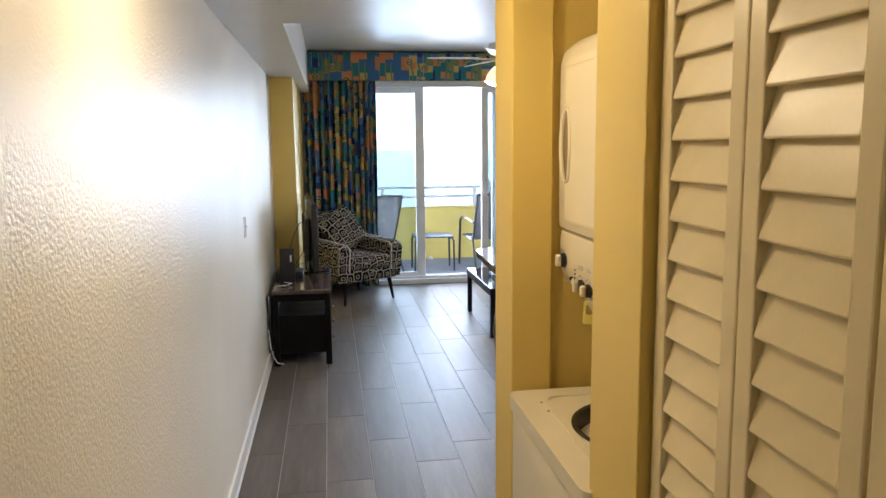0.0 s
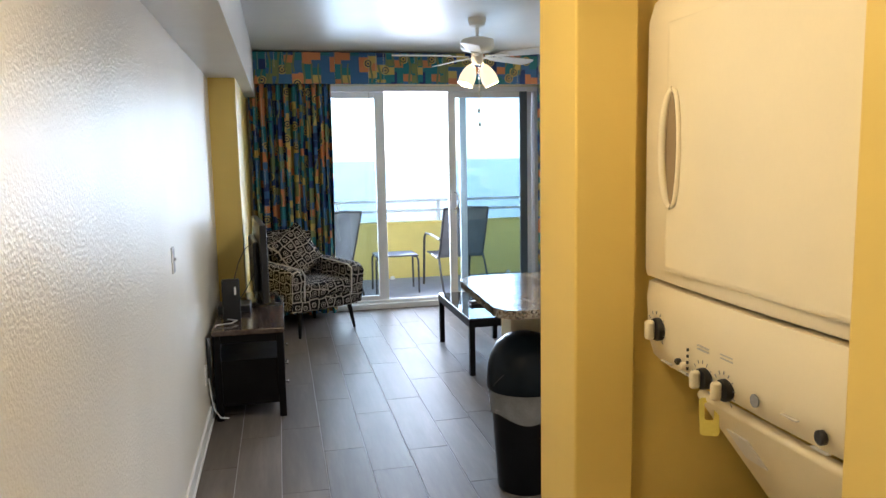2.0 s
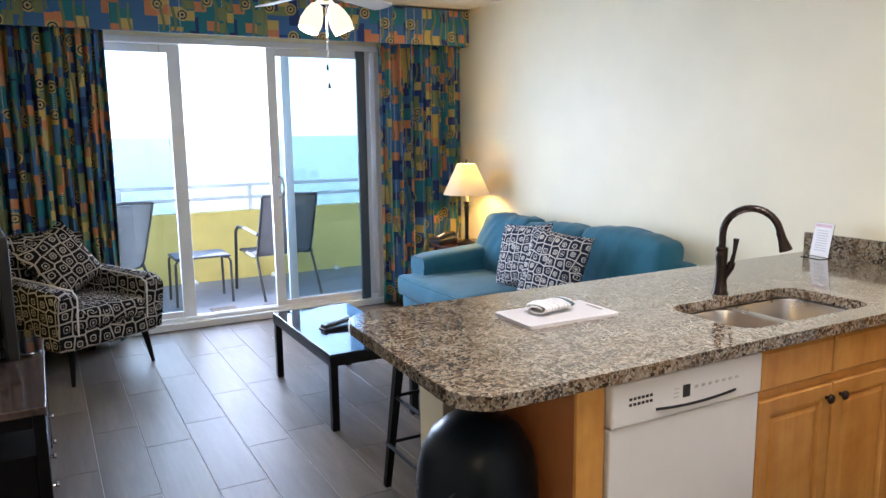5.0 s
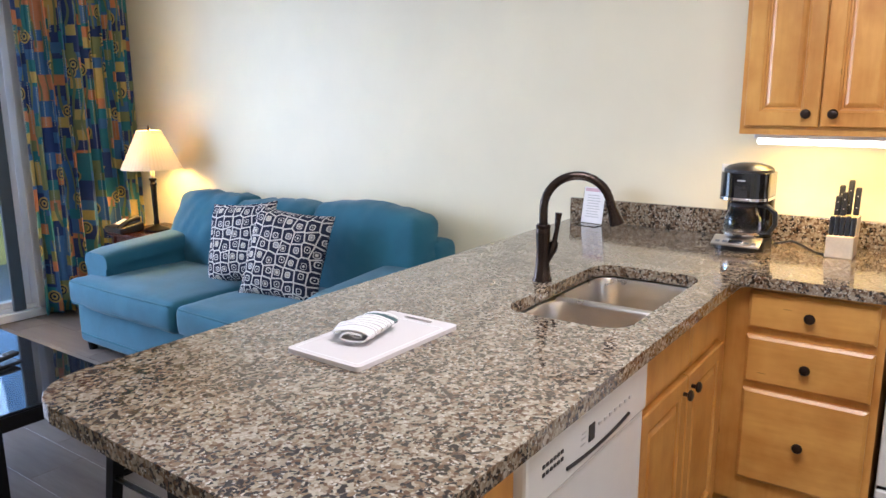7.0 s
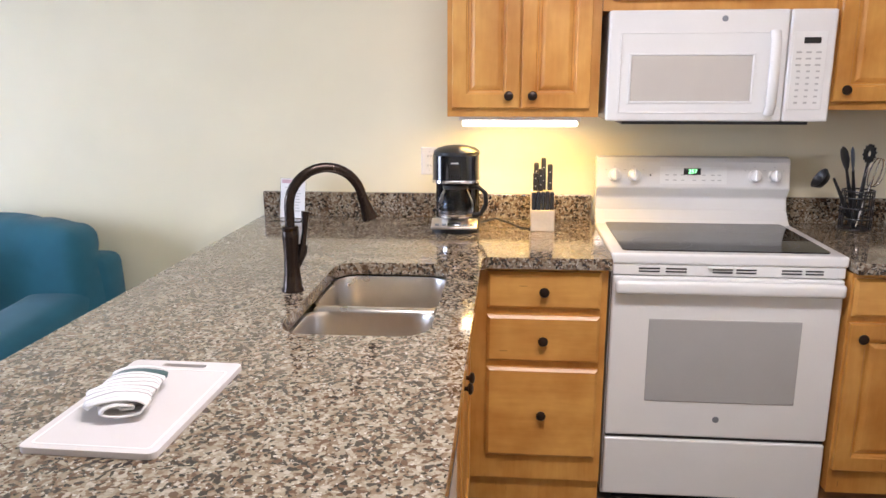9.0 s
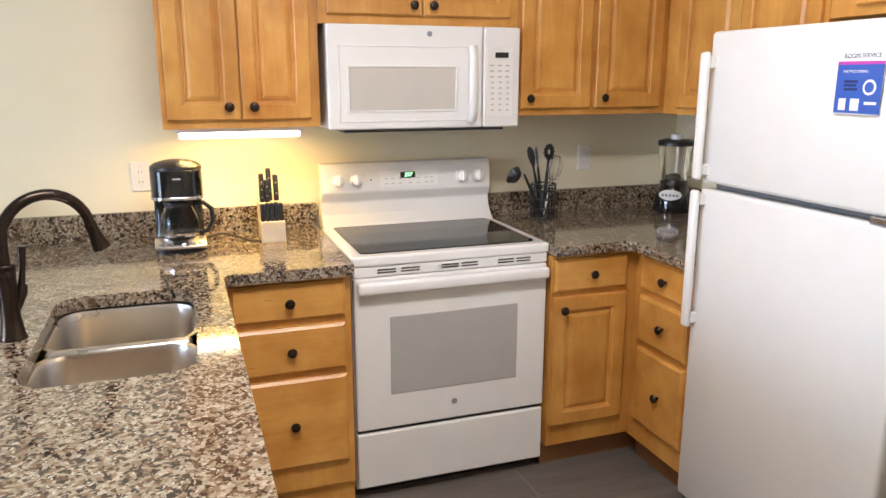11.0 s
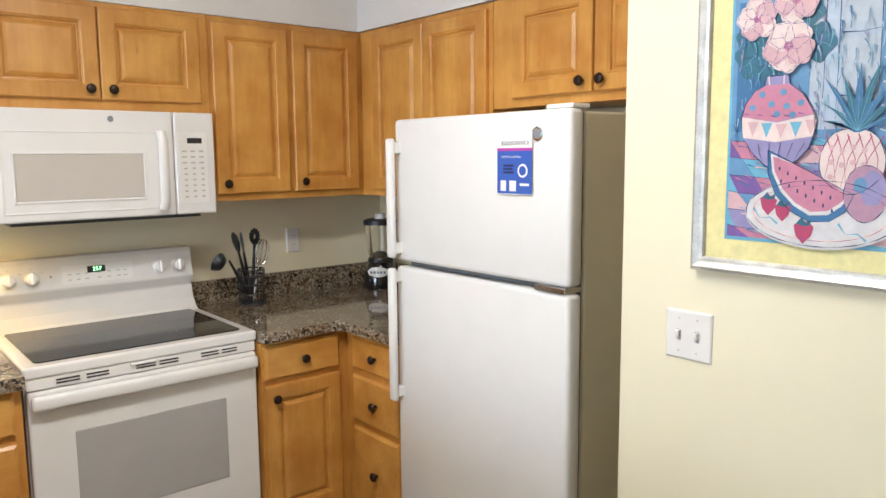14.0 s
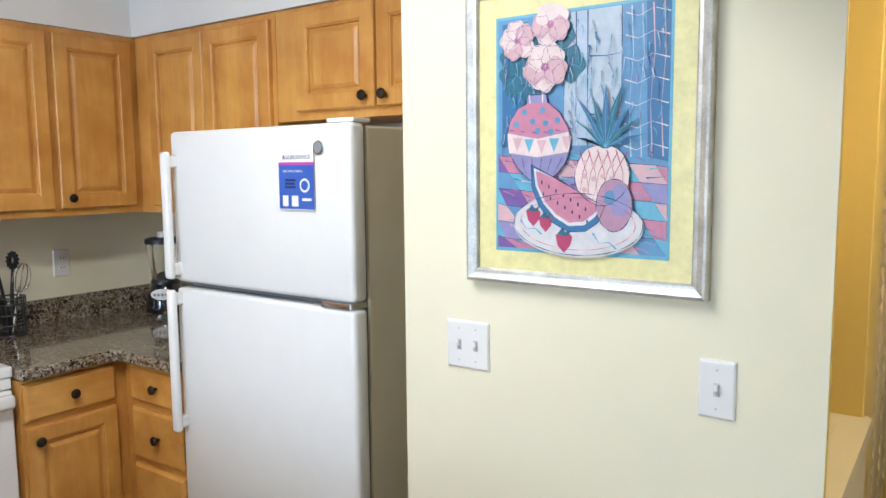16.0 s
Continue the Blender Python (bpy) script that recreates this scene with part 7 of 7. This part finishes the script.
part("lettering", warp(slab(round_rect(-0.014, 0.014, -0.0025, 0.0025, 0.001, 2), 0, 0.0006), lambda p: Vector((0.0885 + p.z, p.x, 0.262 + p.y))), M_PRINTGREY, bh, "small grey emblem")
part("trim_band", slab(round_rect(-0.118, 0.092, -0.091, 0.091, 0.067, 10), 0.187, 0.1978), M_CHROME, c, bevel=0.002)
part("lid", warp(lathe([(0.093, 0.0), (0.091, 0.010), (0.075, 0.021), (0.045, 0.029), (0.003, 0.032)], seg=36), lambda p: Vector((p.x * 1.06 - 0.018, p.y * 0.96, p.z + 0.2885))), M_BLACK, c, "low domed black lid", smooth=True)
part("warming_plate", lathe([(0.062, 0.035), (0.062, 0.04)], (0.028, 0, 0), seg=28), M_BLACK, c)
cf = part("carafe", lathe([(0.045, 0.041), (0.062, 0.05), (0.068, 0.085), (0.064, 0.12), (0.048, 0.155), (0.047, 0.165)], (0.028, 0, 0), seg=28, cap=False), M_DARKGLASS, c, "glass carafe", smooth=True)
part("carafe_lid", lathe([(0.049, 0.163), (0.05, 0.176), (0.03, 0.183)], (0.028, 0, 0), seg=24), M_BLACK, cf)
part("carafe_band", lathe([(0.0655, 0.055), (0.0685, 0.062), (0.0692, 0.070)], (0.028, 0, 0), seg=28, cap=False), M_CHROME, cf)
part("carafe_handle", tube([(0.03, 0.045, 0.168), (0.03, 0.085, 0.168), (0.03, 0.112, 0.145), (0.03, 0.115, 0.10), (0.03, 0.095, 0.065), (0.03, 0.065, 0.06)], 0.009, 10), M_BLACK, cf, smooth=True)
c = thing("power_cord", "black power cord lying on the worktop", "cord", (3.28, 4.66, 0.915))
part("cord", tube([(3.30, 4.76, 0.92), (3.31, 4.70, 0.935), (3.27, 4.645, 0.925), (3.21, 4.60, 0.919), (3.19, 4.56, 0.919)], 0.004, 8), M_BLACK, c, world=True, smooth=True)
part("plug", rbox(3.175, 3.20, 4.525, 4.555, 0.916, 0.932, 0.004), M_BLACK, c, world=True)

# knife block
c = thing("knife_block", "pale wooden knife block with black-handled knives", "knife block", (3.215, 4.52, 0.915), 180)
part("block", warp(rbox(-0.065, 0.055, -0.045, 0.045, 0, 0.078, 0.004), lambda p: Vector((p.x - 0.2 * p.z, p.y, p.z))), M_PALEWOOD, c)
part("rear_block", warp(rbox(-0.065, 0.012, -0.045, 0.045, 0.0785, 0.142, 0.004), lambda p: Vector((p.x - 0.2 * p.z, p.y, p.z))), M_PALEWOOD, c)
for i, (x, y, z, h) in enumerate([(-0.045, -0.024, 0.14, 0.105), (-0.045, 0.004, 0.14, 0.125), (-0.04, 0.029, 0.14, 0.10), (-0.012, -0.028, 0.14, 0.07), (-0.012, -0.008, 0.14, 0.085), (0.034, -0.034, 0.077, 0.066), (0.034, -0.017, 0.077, 0.069), (0.034, 0.0, 0.077, 0.068), (0.034, 0.017, 0.077, 0.070), (0.034, 0.034, 0.077, 0.067)]):
    w_ = 0.0095 if i < 5 else 0.0080
    bm = rbox(-0.011, 0.011, -w_, w_, 0.0, h, 0.004, 2)
    k = part("knife_handle", warp(bm, lambda p, x=x, y=y, z=z: Vector((p.x + x - 0.2 * (p.z + z), p.y + y, p.z + z))), M_BLACK, c)
    for q in (0.3, 0.7) if i < 5 else ():
        part("rivet", lathe([(0.0025, 0), (0.0025, 0.0006)], (x - 0.2 * (z + h * q) + 0.0108, y, z + h * q), (1, 0, 0), 8), M_STEEL, k)

# utensil basket
c = thing("utensil_holder", "black wire utensil holder with kitchen tools beside the range", "utensil holder", (3.30, 3.33, 0.915))
for z in (0.004, 0.045, 0.085, 0.125, 0.15):
    part("ring", tube([(0.055 * math.cos(6.28319 * k / 28), 0.055 * math.sin(6.28319 * k / 28), z) for k in range(29)], 0.0036, 6, cap=False), M_BLACK, c)
for k in range(10):
    a = 6.28319 * k / 10
    part("wire", tube([(0.055 * math.cos(a), 0.055 * math.sin(a), 0.004), (0.055 * math.cos(a), 0.055 * math.sin(a), 0.152)], 0.0028, 5), M_BLACK, c)
part("bottom", lathe([(0.055, 0.001), (0.055, 0.005)], seg=24), M_BLACK, c)


def tool(name, lean, aim, length, head, material, label):
    t = thing(name, label, "utensil", (3.30, 3.33, 0.92), group="kitchen tools in the holder")
    m = pose(0, 0, 0, 0, lean, aim)
    part("handle", moved(tube([(0, 0, 0), (0, 0, length * 0.55), (0, 0, length)], 0.005, 8, radii=[0.009, 0.008, 0.0045]), m), M_BLACK if head != "whisk" else M_CHROME, t, smooth=True)
    if head == "spoon":
        part("head", moved(warp(lathe([(0.006, 0), (0.02, 0.02), (0.03, 0.05), (0.026, 0.08), (0.008, 0.095)], (0, 0, length - 0.01), seg=18), lambda p: Vector((p.x * 0.22, p.y, p.z))), m), material, t, smooth=True)
    elif head == "ladle":
        part("head", moved(lathe([(0.004, 0), (0.03, 0.012), (0.042, 0.035), (0.04, 0.035), (0.028, 0.016), (0.003, 0.006)], (0.03, 0, length - 0.005), (0.5, 0, 0.87), seg=20), m), material, t, smooth=True)
    elif head == "ring":
        out = []
        for k in range(48):
            a = 6.28319 * k / 48
            r = 0.036 if (k // 2) % 2 else 0.029
            out.append((r * math.cos(a), r * math.sin(a)))
        bm = slab(out, -0.004, 0.004, [[(0.013 * math.cos(6.28319 * k / 20), 0.013 * math.sin(6.28319 * k / 20)) for k in range(20)][::-1]])
        part("head", moved(moved(bm, pose(0, 0, length + 0.03, 0, 90, 0)), m), material, t)
    else:
        for k in range(5):
            a = math.pi * k / 5
            pts = [(0.032 * math.sin(q) ** 0.8 * math.cos(a) * (1 if q < math.pi else 1), 0.032 * math.sin(q) ** 0.8 * math.sin(a), length - 0.02 + 0.055 * (1 - math.cos(q))) for q in [math.pi * j / 14 for j in range(15)]]
            part("wire", moved(tube(pts, 0.0013, 5), m), M_CHROME, t)
            pts = [(-x, -y, z) for x, y, z in pts]
            part("wire", moved(tube(pts, 0.0013, 5), m), M_CHROME, t)
    return t


tool("spoon", 14, 96, 0.235, "spoon", M_BLACK, "black nylon spoon in the wire holder")
tool("spatula", 7, 60, 0.225, "spoon", M_BLUEGREY, "blue-grey spatula in the wire holder")
tool("ladle", 27, 92, 0.215, "ladle", M_BLACK, "black ladle leaning in the wire holder")
tool("pasta_fork", 5, -80, 0.255, "ring", M_BLACK, "black pasta fork in the wire holder")
tool("whisk", 13, -95, 0.185, "whisk", M_CHROME, "steel whisk in the wire holder")

# blender
c = thing("blender", "black countertop blender with a glass jar", "blender", (3.250, 2.685, 0.915), 135)
part("base", lathe([(0.085, 0), (0.088, 0.01), (0.082, 0.06), (0.066, 0.115), (0.06, 0.125)], seg=28), M_BLACKGLOSS, c, smooth=True)
pn = part("panel", warp(slab([(0.05 * math.cos(6.28319 * k / 28), 0.024 * math.sin(6.28319 * k / 28)) for k in range(28)], 0, 0.006), lambda p: Vector((0.068 + p.z + 0.012 * (1 - abs(p.x) / 0.05), p.x, 0.085 + p.y))), M_TRIM, c, "pale oval button panel")
for k in range(5):
    part("button", rbox(0.084, 0.089, -0.036 + 0.016 * k, -0.026 + 0.016 * k, 0.079, 0.09, 0.001), M_GREYLINE, pn)
jr = part("jar", lathe([(0.05, 0.128), (0.054, 0.14), (0.06, 0.16), (0.076, 0.30), (0.078, 0.305)], seg=28, cap=False), M_GLASS, c, "clear glass jar", smooth=True)
part("collar", lathe([(0.06, 0.122), (0.062, 0.135), (0.055, 0.15)], seg=28), M_BLACK, jr, smooth=True)
part("handle", tube([(0, 0.07, 0.29), (0, 0.115, 0.285), (0, 0.125, 0.23), (0, 0.10, 0.17), (0, 0.06, 0.155)], 0.008, 8), M_GLASS, jr, smooth=True)
part("lid", lathe([(0.08, 0.305), (0.08, 0.325), (0.06, 0.332), (0.03, 0.333)], seg=28), M_BLACK, c, smooth=True)
part("cap", lathe([(0.026, 0.333), (0.026, 0.355), (0.02, 0.358)], seg=20), M_TRIM, c)

# small sign in an acrylic holder
c = thing("sign_holder", "clear acrylic holder with a printed card on the worktop", "sign", (3.34, 5.54, 0.915))
m = pose(3.335, 5.54, 0.917, 0, 10, -8)
part("foot", moved(rbox(-0.06, 0.02, -0.057, 0.057, -0.001, 0.002, 0.0008), pose(3.335, 5.54, 0.9165, 0, 0, -8)), M_GLASS, c, world=True)
part("sheet", moved(box(-0.0036, -0.0026, -0.054, 0.054, 0.003, 0.165), m), M_PAPER, c, world=True)
part("front", moved(rbox(-0.002, 0.0008, -0.057, 0.057, 0.0, 0.168, 0.0006), m), M_GLASS, c, world=True)
for k in range(9):
    part("text_bar", moved(box(-0.0042, -0.0037, -0.035 + 0.004 * (k % 3), 0.035 - 0.004 * (k % 2), 0.03 + 0.012 * k, 0.034 + 0.012 * k), m), M_PRINTGREY, c, world=True)
part("heading", moved(box(-0.0042, -0.0037, -0.045, 0.048, 0.145, 0.16), m), M_ART["rose"], c, world=True)

# bin and stool by the peninsula
c = thing("trash_can", "tall black waste bin with a domed lid and clear liner", "waste bin", (1.08, 5.03, 0))
part("bin", warp(lathe([(0.125, 0.0), (0.13, 0.01), (0.163, 0.50), (0.168, 0.52)], seg=36), lambda p: p), M_BIN, c, smooth=True)
bm = bmesh.new()
rings = []
for j in range(9):
    a = j / 8
    z = 0.535 - 0.15 * a
    rings.append([bm.verts.new(((0.172 - 0.008 * a + 0.004 * noise.noise(Vector((k * 0.7, a * 5, 1)))) * math.cos(6.28319 * k / 48), (0.172 - 0.008 * a + 0.004 * noise.noise(Vector((k * 0.7, a * 5, 1)))) * math.sin(6.28319 * k / 48), z - 0.035 * a * (0.5 + 0.5 * math.sin(k * 0.41)))) for k in range(48)])
for ra, rb in zip(rings, rings[1:]):
    for k in range(48):
        bm.faces.new((ra[k], ra[(k + 1) % 48], rb[(k + 1) % 48], rb[k]))
part("liner", bm, M_BAG, c, "clear plastic liner folded over the rim", smooth=True)
ld = part("lid", lathe([(0.178, 0.49), (0.18, 0.50), (0.178, 0.53), (0.174, 0.585), (0.16, 0.645), (0.13, 0.70), (0.09, 0.732), (0.04, 0.748), (0.003, 0.75)], seg=40), M_BINLID, c, smooth=True)
pts = [(0.181 * math.cos(radians(200 + 7 * k)) * (1 - 0.004 * k), 0.181 * math.sin(radians(200 + 7 * k)), 0.52 + 0.155 * math.sin(math.pi * k / 20)) for k in range(21)]
part("flap_seam", tube([(x * math.sqrt(max(0.02, 1 - ((z - 0.5) / 0.235) ** 2)) / 0.98, y * math.sqrt(max(0.02, 1 - ((z - 0.5) / 0.235) ** 2)) / 0.98, z) for x, y, z in pts], 0.003, 6), M_BLACK, ld)

c = thing("bar_stool", "black metal bar stool pushed under the counter overhang", "stool", (1.455, 5.93, 0), 0)
st = part("seat", slab(round_rect(-0.155, 0.155, -0.155, 0.155, 0.045, 6), 0.605, 0.63), M_BLACKWOOD, c, bevel=0.008, seg=3)
part("seat_rim", slab(round_rect(-0.16, 0.16, -0.16, 0.16, 0.05, 6), 0.565, 0.604, [round_rect(-0.15, 0.15, -0.15, 0.15, 0.042, 6)[::-1]]), M_BLACKWOOD, c)
for sx in (-1, 1):
    for sy in (-1, 1):
        bm = tube([(0.135 * sx, 0.135 * sy, 0.60), (0.185 * sx, 0.185 * sy, 0.0)], 0.02, 4, radii=[0.026, 0.019])
        part("leg", bm, M_BLACKWOOD, c)
for z, r in ((0.20, 0.182), (0.42, 0.153)):
    for a, b in (((-1, -1), (1, -1)), ((1, -1), (1, 1)), ((1, 1), (-1, 1)), ((-1, 1), (-1, -1))):
        part("stretcher", tube([(a[0] * r, a[1] * r, z), (b[0] * r, b[1] * r, z)], 0.008, 6), M_BLACKWOOD, c)

# ---- floor tiles ----
fl = structure("floor", box(XW - 0.1, XE + 0.1, -0.7, YD + 0.02, -0.10, -0.0025), M_GROUT, "grey-brown wood-look porcelain plank floor with pale joints")
tile_mesh = None
PW, PL = 0.2225, 0.857
for i in range(19):
    x = -0.058 + PW * (i - 2)
    if x > XE:
        continue
    off = (5.692, 5.375, 4.738, 5.128, 5.22)[(i - 3) % 5] % PL
    for j in range(-2, 13):
        y = off + PL * j
        if y > YD - 0.02 or y < -0.68:
            continue
        if x > 1.25 and y < YS - 0.40 or (x > 0.62 and y + PL < 2.3):
            continue
        if tile_mesh is None:
            bm = box(0.0017, PW - 0.0017, 0.0013, PL - 0.0013, -0.009, 0.0)
            top = [e for e in bm.edges if all(v.co.z > -0.001 for v in e.verts)]
            bmesh.ops.bevel(bm, geom=top, offset=0.0008, segments=1, affect="EDGES")
            t = part("plank_tile", bm, M_TILE, fl)
            tile_mesh = t.data
        else:
            t = new("plank_tile", tile_mesh)
            t.parent = fl
        t.location = (x, y, 0)
